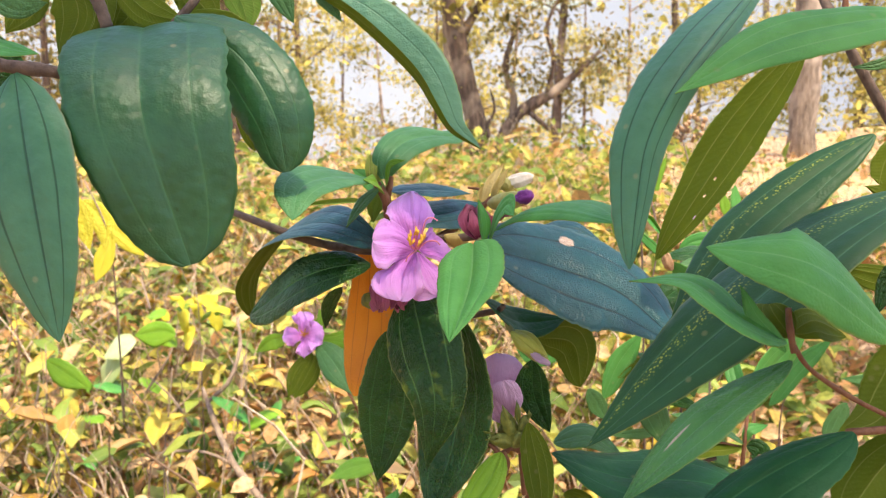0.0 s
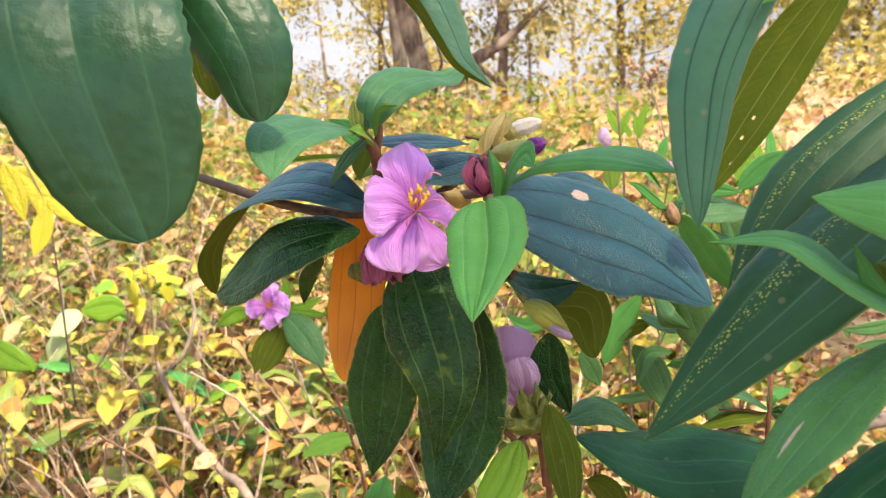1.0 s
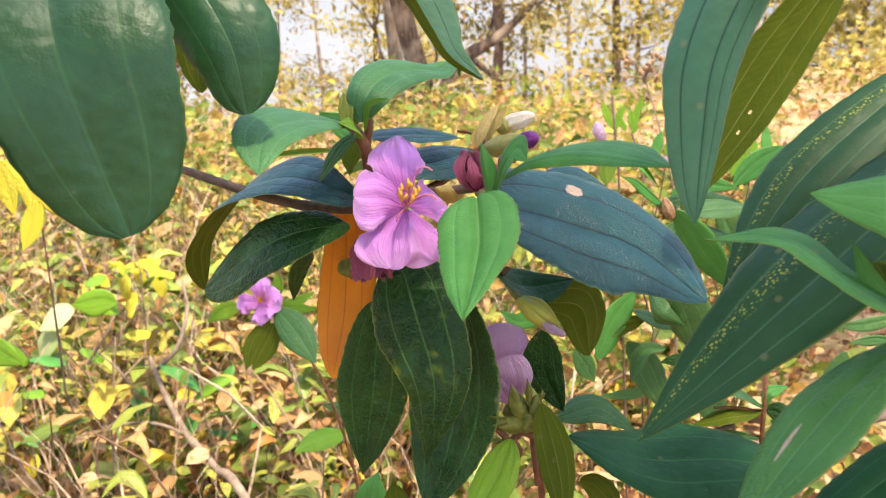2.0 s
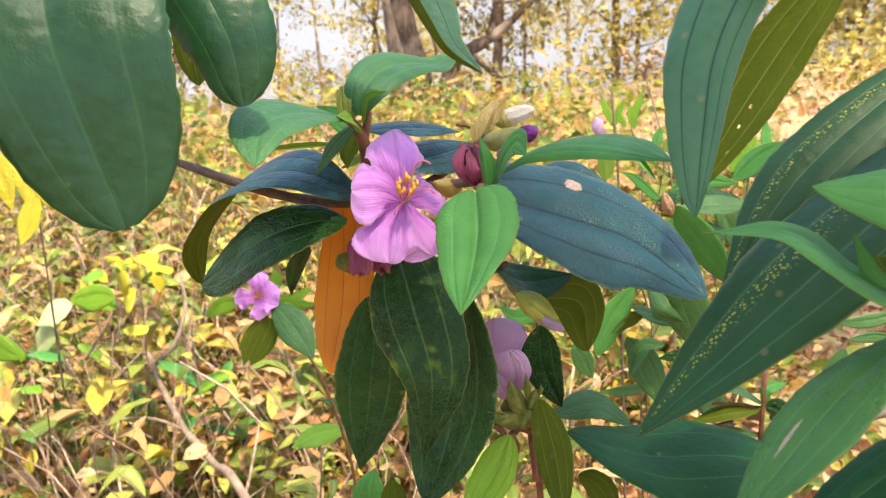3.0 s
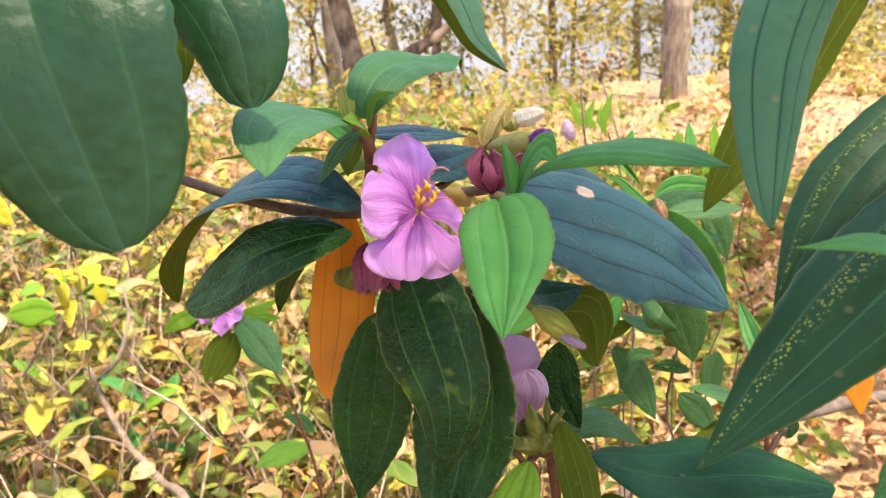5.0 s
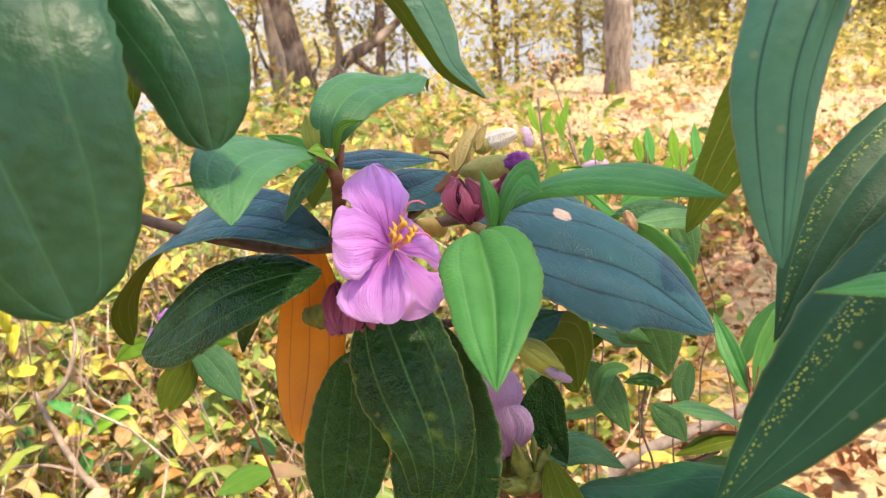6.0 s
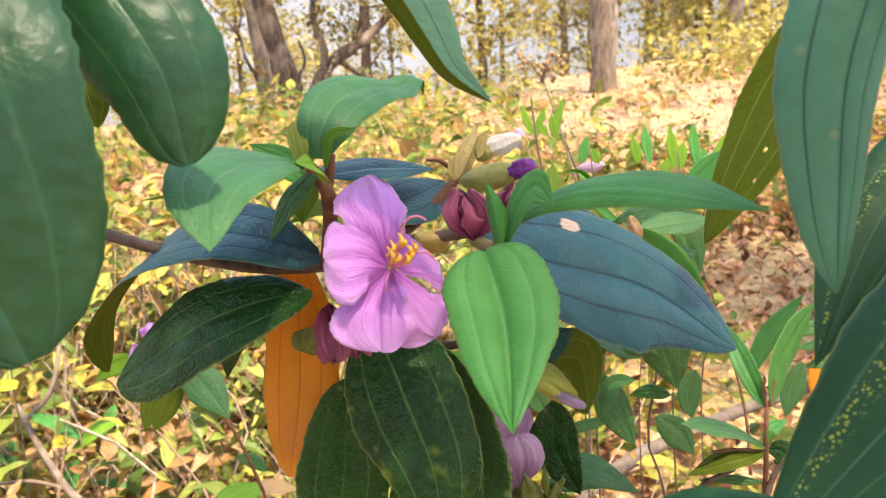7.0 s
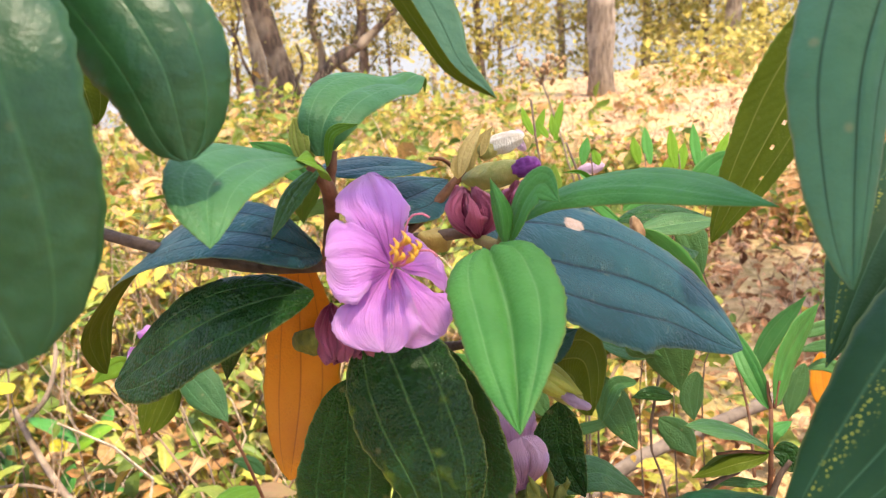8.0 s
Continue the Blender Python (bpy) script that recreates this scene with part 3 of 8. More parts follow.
def leaf_cloud(spots, size, rng, flat=0.35, fold=0.25):
    """Small folded leaves, one at each spot: six points and four faces each."""
    k = len(spots)
    spots = np.array(spots)
    az = rng.uniform(0, 2 * math.pi, k)
    tilt = rng.normal(0, 1 - flat, k)
    roll = rng.normal(0, 0.6, k)
    d = np.stack([np.cos(az) * np.cos(tilt), np.sin(az) * np.cos(tilt), np.sin(tilt)], 1)
    up = np.tile([0.0, 0, 1], (k, 1)) + 0.01
    s = np.cross(d, up)
    s /= np.linalg.norm(s, axis=1)[:, None]
    u = np.cross(s, d)
    s, u = s * np.cos(roll)[:, None] + u * np.sin(roll)[:, None], u * np.cos(roll)[:, None] - s * np.sin(roll)[:, None]
    ln = (size * np.clip(np.exp(rng.normal(-0.12, 0.42, k)), 0.35, 2.2))[:, None]
    wd = ln * rng.uniform(0.16, 0.36, k)[:, None]
    curl = (rng.normal(0.6, 1.1, k) * 0.22)[:, None]
    rows = ((0.0, 0.0, 0.0), (0.28, 0.9, 0.0), (0.62, 0.85, -0.28), (1.0, 0.0, -1.0))
    v = np.empty((k, 8, 3))
    v[:, 0], v[:, 7] = spots, spots + d * ln - u * ln * curl
    for r, (along, wide, sag) in enumerate(rows[1:3]):
        for c, sgn in enumerate((1, 0, -1)):
            v[:, 1 + r * 3 + c] = spots + d * ln * along + s * wd * wide * sgn + u * (wd * fold * abs(sgn) + ln * sag * curl)
    one = (np.arange(k) * 8)[:, None, None]
    quads = (one + np.array([[1, 4, 5, 2], [2, 5, 6, 3]])).reshape(-1, 4)
    tris = (one + np.array([[0, 1, 2], [0, 2, 3], [4, 7, 5], [5, 7, 6]])).reshape(-1, 3)
    return v.reshape(-1, 3), quads.tolist() + tris.tolist()


def tree(place, height, radius, lean, bark, crown_mat, seed, crown_low, crown_r, leaves, leaf_size, label, limbs=7):
    rng = np.random.default_rng(seed)
    ob = empty("tree", place, label, "tree", "woodland trees")
    lx, ly = lean
    pts = [(0, 0, -0.15), (lx * 0.25 * height * 0.3, ly * 0.1, height * 0.25), (lx * 0.5 * height * 0.5, ly * 0.3, height * 0.5), (lx * 0.6 * height, ly * height * 0.5, height * 0.9)]
    v, f = tube_mesh(pts, (radius * 1.35, radius, radius * 0.8, radius * 0.25), 12, 20, 0.05, seed)
    part("trunk", mesh_from("trunk", v, f), bark, ob)
    mid, _, _ = curve_points(pts, 20)
    spots = []
    for i in range(limbs):
        at = mid[int(rng.integers(5, 19))] if crown_low > 0.2 else mid[int(rng.integers(2, 19))]
        a = rng.uniform(0, 6.28)
        reach = crown_r * rng.uniform(0.5, 1.0)
        end = at + np.array([math.cos(a) * reach, math.sin(a) * reach, rng.uniform(-0.1, 0.6) * reach])
        bend = (at + end) / 2 + rng.normal(0, 0.12 * reach, 3)
        v, f = tube_mesh([at, bend, end], (radius * 0.35, radius * 0.2, radius * 0.06), 7, 10, 0.05, seed + i)
        part("limb", mesh_from("limb", v, f), bark, ob)
        for c in range(7):
            t = rng.uniform(0.35, 1.1)
            centre = at + (end - at) * t + rng.normal(0, 0.16 * crown_r, 3)
            m = int(leaves / (limbs * 7))
            spots.append(centre + rng.normal(0, 1, (m, 3)) * np.array([0.22, 0.22, 0.13]) * crown_r * rng.uniform(0.5, 1.1))
    spots = np.concatenate(spots)
    spots = spots[spots[:, 2] > crown_low * height]
    v, f = leaf_cloud(spots, leaf_size, rng, 0.2)
    part("crown", mesh_from("crown", v, f), crown_mat, ob)
    return ob


def on_ground(x, y):
    return (x, y, ground_z(x, y))


def limb(tree_ob, pts, radii, bark, seed, name="limb"):
    v, f = tube_mesh(pts, radii, 10, None, 0.07, seed)
    return part(name, mesh_from(name, v, f), bark, tree_ob)


def clumps(tree_ob, centres, spread, leaves, size, mat, seed):
    """A crown of leaf clumps around the given places."""
    r = np.random.default_rng(seed)
    spots = [np.array(c) + r.normal(0, 1, (leaves, 3)) * np.array([1.0, 1.0, 0.7]) * spread * r.uniform(0.5, 1.2) for c in centres]
    v, f = leaf_cloud(np.concatenate(spots), size, r, 0.2)
    part("crown", mesh_from("crown", v, f), mat, tree_ob)


# the dark leaning trunk and the crooked tree at its foot
main = empty("tree", on_ground(-1.13, 9.2), "tall woodland tree with a dark furrowed leaning trunk", "tree", "woodland trees")
limb(main, [(0.02, 0, -0.2), (-0.04, 0, 0.35), (-0.20, 0, 0.95), (-0.33, 0, 1.6), (-0.55, 0.1, 3.2), (-0.8, 0.2, 6.0)], (0.14, 0.108, 0.104, 0.098, 0.085, 0.05), BARK, 11, "trunk")
limb(main, [(-0.28, 0, 1.35), (0.05, 0.1, 1.9), (0.5, 0.2, 2.3), (1.1, 0.3, 2.6)], (0.05, 0.04, 0.03, 0.012), BARK, 12)
limb(main, [(-0.50, 0.1, 2.9), (-0.9, 0.1, 3.4), (-1.6, 0.1, 3.7)], (0.05, 0.035, 0.012), BARK, 13)
clumps(main, [(-0.9, 0, 2.3), (-0.4, 0, 2.0), (0.4, 0.2, 2.4), (0.9, 0.3, 2.6), (-1.5, 0.1, 3.6), (-0.7, 0.2, 4.6), (-0.2, 0.2, 5.2), (-1.2, 0, 5.6), (-0.3, 0.3, 3.4), (0.1, -0.1, 1.9)], 0.34, 420, 0.075, CROWN, 14)
crooked = empty("tree", on_ground(-1.02, 9.05), "crooked dark tree with twisting limbs and thinning brown leaves", "tree", "woodland trees")
limb(crooked, [(0.0, 0, -0.15), (0.07, 0, 0.20), (0.20, 0, 0.46), (0.36, 0, 0.64), (0.72, 0.1, 0.86), (1.15, 0.2, 1.25)], (0.10, 0.085, 0.07, 0.06, 0.042, 0.02), BARK, 21, "trunk")
limb(crooked, [(0.20, 0, 0.46), (0.24, 0, 0.75), (0.16, -0.1, 1.1), (0.30, -0.1, 1.6)], (0.045, 0.04, 0.03, 0.015), BARK, 22)
limb(crooked, [(0.36, 0, 0.64), (0.52, 0, 0.52), (0.62, 0.1, 0.40)], (0.04, 0.03, 0.018), BARK, 23)
limb(crooked, [(0.60, 0.05, 0.80), (0.66, 0.05, 1.15), (0.58, 0.1, 1.5), (0.75, 0.1, 1.9)], (0.032, 0.026, 0.02, 0.01), BARK, 24)
limb(crooked, [(0.07, 0, 0.20), (-0.06, 0.05, 0.42), (0.02, 0.1, 0.62), (-0.03, 0.1, 0.85)], (0.03, 0.022, 0.016, 0.008), BARK, 25)
clumps(crooked, [(0.18, -0.1, 1.0), (0.30, -0.1, 1.25), (0.28, -0.1, 1.55), (0.60, 0.05, 1.2), (0.5, 0.1, 1.5), (0.75, 0.1, 1.8), (0.95, 0.15, 1.1), (1.2, 0.2, 1.35), (0.4, 0.0, 0.95), (0.1, 0.0, 1.5)], 0.16, 150, 0.05, CROWN_DARK, 26)
pale_trunk = empty("tree", on_ground(-1.66, 10.2), "slim woodland tree with pale pinkish bark", "tree", "woodland trees")
limb(pale_trunk, [(0.05, 0, -0.2), (0.03, 0, 0.7), (-0.02, 0, 1.5), (-0.1, 0, 4.0), (-0.1, 0, 6.5)], (0.10, 0.085, 0.08, 0.06, 0.03), BARK_PALE, 31, "trunk")
limb(pale_trunk, [(-0.02, -0.05, 0.35), (-0.13, -0.1, 0.62), (-0.17, -0.1, 0.85), (-0.30, -0.1, 1.05), (-0.52, -0.1, 1.30)], (0.022, 0.02, 0.018, 0.014, 0.007), BARK, 32)
limb(pale_trunk, [(-0.19, -0.1, 0.9), (-0.12, -0.1, 1.15), (-0.16, -0.1, 1.4), (-0.10, -0.1, 1.75)], (0.014, 0.012, 0.010, 0.006), BARK, 33)
clumps(pale_trunk, [(-0.6, -0.1, 1.45), (-0.2, -0.1, 1.9), (-0.6, 0, 2.4), (0.2, 0, 2.8), (-0.3, 0, 3.6), (0.1, 0.1, 4.6)], 0.26, 260, 0.07, CROWN, 34)
# pale trunks to the east
for x, y, r0, seed, h in ((2.5, 10.35, 0.135, 13, 10.0), (5.95, 14.9, 0.12, 14, 10.0)):
    tree(on_ground(x, y), h, r0, (-0.06, 0.0), BARK_PALE, CROWN, seed, 0.30, 2.4, 4200, 0.08, "tall woodland tree with pale pinkish bark")
# trees on the slope, their crowns at eye level
rng = np.random.default_rng(5)
for i in range(32):
    a = radians(-38 + 86 * (i + rng.uniform(-0.4, 0.4)) / 32)
    dist = rng.uniform(13, 30)
    x, y = math.sin(a) * dist, math.cos(a) * dist
    edge = 10.4 + (0.75 * x if x > 0 else 0.3 * x)
    y = max(y, edge + 1.0)
    z = ground_z(x, y)
    tree((x, y, z), 4.5 - z, rng.uniform(0.05, 0.10), (rng.uniform(-0.1, 0.1), 0.0), BARK if i % 3 else BARK_PALE,
         CROWN_DARK if i % 4 == 1 else CROWN, 100 + i, 0.08, rng.uniform(1.1, 1.8), 4100, rng.uniform(0.07, 0.11), "yellowing woodland tree with a thin crown", 11)


# unseen woodland trees added behind the viewer, the first to shade the shrub
for i, (x, y, h, r) in enumerate(((0.9, -1.5, 6.2, 2.3), (-5.5, -2.5, 8.0, 2.2), (2.8, -5.0, 8.0, 2.2), (6.5, -1.5, 8.0, 2.0), (-7.0, 3.0, 8.0, 2.0), (-4.0, -8.0, 9.0, 2.4), (1.0, -10.0, 9.0, 2.4))):
    tree(on_ground(x, y), h, 0.12, (-0.02, 0.30) if i == 0 else (0.05, 0.0), BARK if i % 2 else BARK_PALE, CROWN_DARK if i == 0 else CROWN, 300 + i, 0.5, r,
         5600 if i == 0 else 2600, 0.14, "tree added out of view with a spreading crown", 12)


# unseen tree, added so that its crown shades the litter on the right
tree(on_ground(3.4, 1.5), 6.5, 0.11, (-0.05, 0.05), BARK, CROWN, 341, 0.55, 1.7, 2600, 0.14, "tall tree added out of view for shade, thin yellow crown", 10)


# ---- undergrowth ----
def stuff(name, verts, faces, mat, label, category, smooth=False):
    ob = part(name, mesh_from(name, verts, faces, smooth), mat, None)
    return tagged(ob, label, category, kind="stuff")


def scatter(rng, count, x0, x1, y0, y1, clump=0.9, cut=-0.05, seed=0.0):
    """Places in a box, thinning out unevenly towards its borders."""
    out = []
    while len(out) < count:
        x, y = rng.uniform(x0, x1), rng.uniform(y0, y1)
        rim = max(0.0, 0.2 - min((x - x0) / (x1 - x0), (x1 - x) / (x1 - x0), (y - y0) / (y1 - y0), (y1 - y) / (y1 - y0))) / 0.2
        if noise.noise(Vector((x * clump, y * clump, seed))) > cut + rim * rng.uniform(0.0, 1.1) and y < 10.2 + (0.75 * x if x > 0 else 0.3 * x):
            out.append((x, y))
    return out


rng = np.random.default_rng(77)
spots = [(x, y, ground_z(x, y) + rng.uniform(0.005, 0.05)) for x, y in scatter(rng, 22000, -11, 14, -9, 18, 0.6, -0.6)]
spots += [(x, y, ground_z(x, y) + rng.uniform(0.005, 0.09)) for x, y in scatter(rng, 24000, -5.0, 5.0, 0.2, 7.0, 0.6, -0.6)]
v, f = leaf_cloud(spots, 0.052, rng, 0.45, 0.8)
stuff("leaf_litter", v, f, LITTER, "dry tan and rust fallen leaves on the ground", "leaf litter")

def weed_patch(name, count, box, heights, size, leaves, seed, label, cut=-0.12, mat=None):
    """Low weeds in one mesh: stalks with leaves up their length."""
    rng = np.random.default_rng(seed)
    spots = []
    for x, y in scatter(rng, count, *box, 0.5, cut, seed * 0.37):
        z, h = ground_z(x, y), rng.uniform(*heights)
        lx, ly = rng.normal(0, 0.18, 2) * h
        for k in range(int(rng.integers(leaves - 2, leaves + 3))):
            t = rng.uniform(0.2, 1.0)
            spots.append((x + lx * t + rng.normal(0, 0.012), y + ly * t + rng.normal(0, 0.012), z + h * t))
    v, f = leaf_cloud(spots, size, rng, 0.45)
    stuff(name, v, f, mat or WEED, label, "weeds")


weed_patch("weeds", 4400, (-6.0, 1.2, 0.7, 5.6), (0.06, 0.46), 0.042, 7, 3, "dense yellow-green weeds on the woodland floor", -0.35)
weed_patch("weeds", 1500, (-3.6, 0.9, 0.9, 3.4), (0.12, 0.55), 0.046, 9, 14, "leafy yellow-green weeds with browning leaves", -0.25)
weed_patch("weeds", 1700, (-2.8, 1.0, 1.5, 5.2), (0.10, 0.55), 0.062, 8, 16, "fresh green weeds among the dry stalks", -0.2, WEED_GREEN)
weed_patch("tall_weeds", 2500, (-10.0, 1.6, 3.6, 11.0), (0.10, 0.60), 0.085, 7, 4, "tall yellow-green weeds at the edge of the slope", -0.3, WEED_GREEN)
weed_patch("weeds", 1600, (-0.2, 5.5, 1.0, 7.0), (0.06, 0.30), 0.075, 6, 5, "low green weeds among fallen leaves", -0.1)
weed_patch("weeds", 500, (-0.5, 13.0, 4.5, 18.0), (0.06, 0.30), 0.09, 7, 6, "yellowing low weeds among fallen leaves", 0.1)
weed_patch("weeds", 1500, (-8.0, 8.0, -8.0, 1.0), (0.05, 0.25), 0.06, 6, 9, "thin yellow-green weeds on the woodland floor", 0.0)
weed_patch("tall_weeds", 450, (1.2, 9.0, 8.6, 16.5), (0.15, 0.9), 0.10, 8, 15, "tall yellow weeds along the crest of the slope", -0.2, CROWN)
stalks = ([], [])
rng = np.random.default_rng(78)
for x, y in scatter(rng, 2600, -5, 7, 1.2, 9, 0.7, -0.3, 8.0) + scatter(rng, 1400, -2.8, 0.4, 1.1, 3.2, 0.9, -0.4, 9.0):
    z, h = ground_z(x, y), rng.uniform(0.15, 0.75)
    if x > 0.2:
        h *= 0.6
    lx, ly = np.clip(rng.normal(0, 0.26, 2), -0.6, 0.6) * h
    r = 0.0008 + 0.0032 * rng.uniform() ** 2.5
    kink = rng.normal(0, 0.09, 3) * h
    v, f = tube_mesh([(x, y, z), (x + lx * 0.3 + kink[0], y + ly * 0.3 + kink[1], z + h * 0.4), (x + lx * 0.7 - kink[1], y + ly * 0.7 + kink[2], z + h * 0.75), (x + lx, y + ly, z + h)], (r, r, r * 0.8, r * 0.4), 4, 7)
    o = len(stalks[0])
    stalks[0].extend(v)
    stalks[1].extend([tuple(i + o for i in q) for q in f])
stuff("dry_stalks", *stalks, STALK, "thin dry upright stalks", "stalks")


def weed_leaf_material():
    n = Nodes("weed_leaf")
    tex = n.add("ShaderNodeTexCoord")
    rnd = n.add("ShaderNodeObjectInfo").outputs["Random"]
    col = n.ramp(rnd, [(0.0, (0.11, 0.20, 0.035)), (0.25, (0.26, 0.34, 0.05)), (0.42, (0.44, 0.45, 0.10)), (0.55, (0.62, 0.54, 0.10)), (0.68, (0.68, 0.46, 0.06)), (0.80, (0.44, 0.19, 0.06)), (1.0, (0.70, 0.46, 0.24))])
    patch = n.noise(tex.outputs["Object"], 35.0, 3.0)
    col = n.mix(n.ramp(patch, [(0.35, (0, 0, 0)), (0.7, (0.45, 0.45, 0.45))]), col, (0.24, 0.26, 0.03))
    burnt = n.ramp(n.noise(tex.outputs["Object"], 90.0, 3.0), [(0.60, (0, 0, 0)), (0.72, (1, 1, 1))])
    col = n.mix(n.math("MULTIPLY", burnt, 0.6), col, (0.26, 0.12, 0.04))
    au = n.math("ABSOLUTE", n.add("ShaderNodeSeparateXYZ", Vector=tex.outputs["UV"]).outputs[1])
    vein = n.ramp(au, [(0.0, (1, 1, 1)), (0.08, (0, 0, 0))])
    col = n.mix(n.math("MULTIPLY", vein, 0.4), col, (0.45, 0.45, 0.15))
    return n.finish(col, 0.45, n.noise(tex.outputs["Object"], 150.0, 2.0), 0.4, 0.002, 0.4, col, 0.4)


WEED_LEAF = weed_leaf_material()


def make_sapling(seed, height, count, size):
    """A thin sapling: a stem with paired leaves."""
    rng = np.random.default_rng(seed)
    ob = empty("sapling", (0, 0, -5), "thin yellow-green woodland sapling", "sapling", "woodland saplings")
    top = np.array([rng.normal(0, 0.25) * height, rng.normal(0, 0.25) * height, height])
    pts = [np.zeros(3), top * 0.5 + rng.normal(0, 0.07, 3) * height, top]
    v, f = tube_mesh(pts, (0.003, 0.0022, 0.001), 6, 8)
    part("stem", mesh_from("stem", v, f), BARK_TWIG, ob)
    mid, _, _ = curve_points(pts, 40)
    for k in range(count):
        at = mid[int(rng.integers(14, 41))]
        a = rng.uniform(0, 6.28)
        ln = size * rng.uniform(0.6, 1.5)
        d = np.array([math.cos(a), math.sin(a), rng.uniform(-0.3, 0.8)])
        side = unit(np.cross(d, [0, 0, 1]))
        droop = np.array([0, 0, -ln * rng.uniform(0.05, 0.4)])
        w = ln * rng.uniform(0.13, 0.23)
        lift, tip = np.array([0, 0, w * rng.uniform(0.1, 0.8)]), unit(side * rng.normal(0, 0.25) + d) * ln
        me, o = blade([at + d * 0.01, at + d * ln * 0.55 + droop * 0.1, at + tip + droop * rng.uniform(0.8, 1.8)], side * w + lift, -side * w + lift,
                      peak=0.42, n=9, m=6, seed=seed * 50 + k, thick=0.0006, groove=0.0005, wave=0.22)
        lf = part("leaf", me, (WEED_LEAF,), ob)
        me.materials.append(WEED_LEAF)
        lf.location = o
    return ob


saplings = [make_sapling(200 + i, 0.36 + 0.08 * i, 13 + 2 * i, 0.046 + 0.014 * (i % 4)) for i in range(6)]
rng = np.random.default_rng(31)
places = [(x, y) for x, y in scatter(rng, 230, -3.0, 0.3, 1.25, 4.0, 0.8, -0.4, 1.0)] + [(x, y) for x, y in scatter(rng, 40, 0.4, 4.5, 2.0, 6.5, 0.8, -0.3, 2.0)]
for i, (x, y) in enumerate(places):
    m = pose(x, y, ground_z(x, y) - 0.01, 0, 0, rng.uniform(0, 360))
    if i < len(saplings):
        saplings[i].matrix_basis = m
    else:
        copy_thing(saplings[int(rng.integers(0, 6 if x < 0.2 else 3))], m)

# ---- the flowering shrub ----
shrub = empty("flowering_shrub", (0.0, 0.5, 0.0), "evergreen flowering shrub with leathery veined leaves and mauve flowers", "shrub")
leaf(shrub, "light", [(0.0339, 0.4019, 1.2039), (0.0364, 0.3717, 1.1905), (0.0335, 0.3307, 1.1748)], (0.0176, -0.0041, 0.0059), (-0.0179, 0.0082, 0.0013), peak=0.3, full=1.05, base=0.33, bulge=0.16, groove=0.0012, n=36, m=24)
leaf(shrub, "sky_tinted_scarred", [(0.0357, 0.4406, 1.1922), (0.0712, 0.4594, 1.1781), (0.1120, 0.4664, 1.1617), (0.1463, 0.4543, 1.1366)], (0.0014, 0.0384, 0.0155), (-0.0008, -0.0357, -0.0188), peak=0.5, full=0.8, base=0.45, groove=0.0007, wave=0.015)
leaf(shrub, "light", [(0.0419, 0.4166, 1.2074), (0.0596, 0.4097, 1.2194), (0.0827, 0.3931, 1.2251), (0.1095, 0.3545, 1.2263)], (0.0010, 0.0269, -0.0006), (0.0014, -0.0110, -0.0039), peak=0.45)
leaf(shrub, "sky_tinted", [(0.0598, 0.5206, 1.1863), (0.0808, 0.5235, 1.1876), (0.1014, 0.5183, 1.1801)], (0.0029, 0.0112, 0.0015), (-0.0012, -0.0116, -0.0028), peak=0.45)
leaf(shrub, "light", [(0.0395, 0.4028, 1.2047), (0.0382, 0.4032, 1.2166), (0.0355, 0.4091, 1.2265)], (-0.0027, 0.0049, -0.0001), (0.0041, 0.0038, 0.0006), peak=0.45)
leaf(shrub, "light", [(0.0417, 0.4082, 1.2042), (0.0468, 0.4078, 1.2181), (0.0523, 0.4052, 1.2248), (0.0560, 0.3939, 1.2208)], (-0.0025, 0.0055, 0.0018), (0.0012, -0.0080, -0.0020), peak=0.55)
leaf(shrub, "pale_light", [(-0.0230, 0.4387, 1.2312), (-0.0213, 0.4420, 1.2420), (-0.0152, 0.4568, 1.2501), (-0.0045, 0.4759, 1.2523), (0.0068, 0.4915, 1.2502), (0.0138, 0.5025, 1.2528), (0.0175, 0.5077, 1.2500), (0.0185, 0.5091, 1.2444)], (-0.0120, 0.0050, 0.0045), (0.0125, -0.0085, -0.0050), peak=0.38, full=1.15, base=0.55, n=40, bulge=0.12)
leaf(shrub, "pale_light", [(-0.0302, 0.4346, 1.2318), (-0.0420, 0.3990, 1.2385), (-0.0475, 0.3700, 1.2370), (-0.0443, 0.3478, 1.2255)], (0.0105, -0.0150, -0.0045), (-0.0150, 0.0035, 0.0050), peak=0.55, full=0.95)
leaf(shrub, "bract", [(-0.0280, 0.4358, 1.2278), (-0.0307, 0.4379, 1.2358), (-0.0322, 0.4448, 1.2449)], (-0.0026, -0.0010, -0.0003), (0.0046, -0.0002, -0.0005), peak=0.55)
leaf(shrub, "bract", [(-0.0277, 0.4418, 1.2268), (-0.0277, 0.4463, 1.2346), (-0.0292, 0.4512, 1.2441)], (-0.0039, -0.0008, 0.0001), (0.0027, 0.0020, -0.0004), peak=0.55)
leaf(shrub, "young", [(-0.0217, 0.4285, 1.2257), (-0.0234, 0.4228, 1.2319), (-0.0294, 0.4196, 1.2340)], (0.0040, -0.0069, -0.0017), (-0.0026, 0.0073, 0.0024), peak=0.5)
leaf(shrub, "young", [(-0.0207, 0.4346, 1.2282), (-0.0179, 0.4334, 1.2403), (-0.0083, 0.4303, 1.2436)], (-0.0016, 0.0020, 0.0005), (0.0022, -0.0030, 0.0005), peak=0.4)
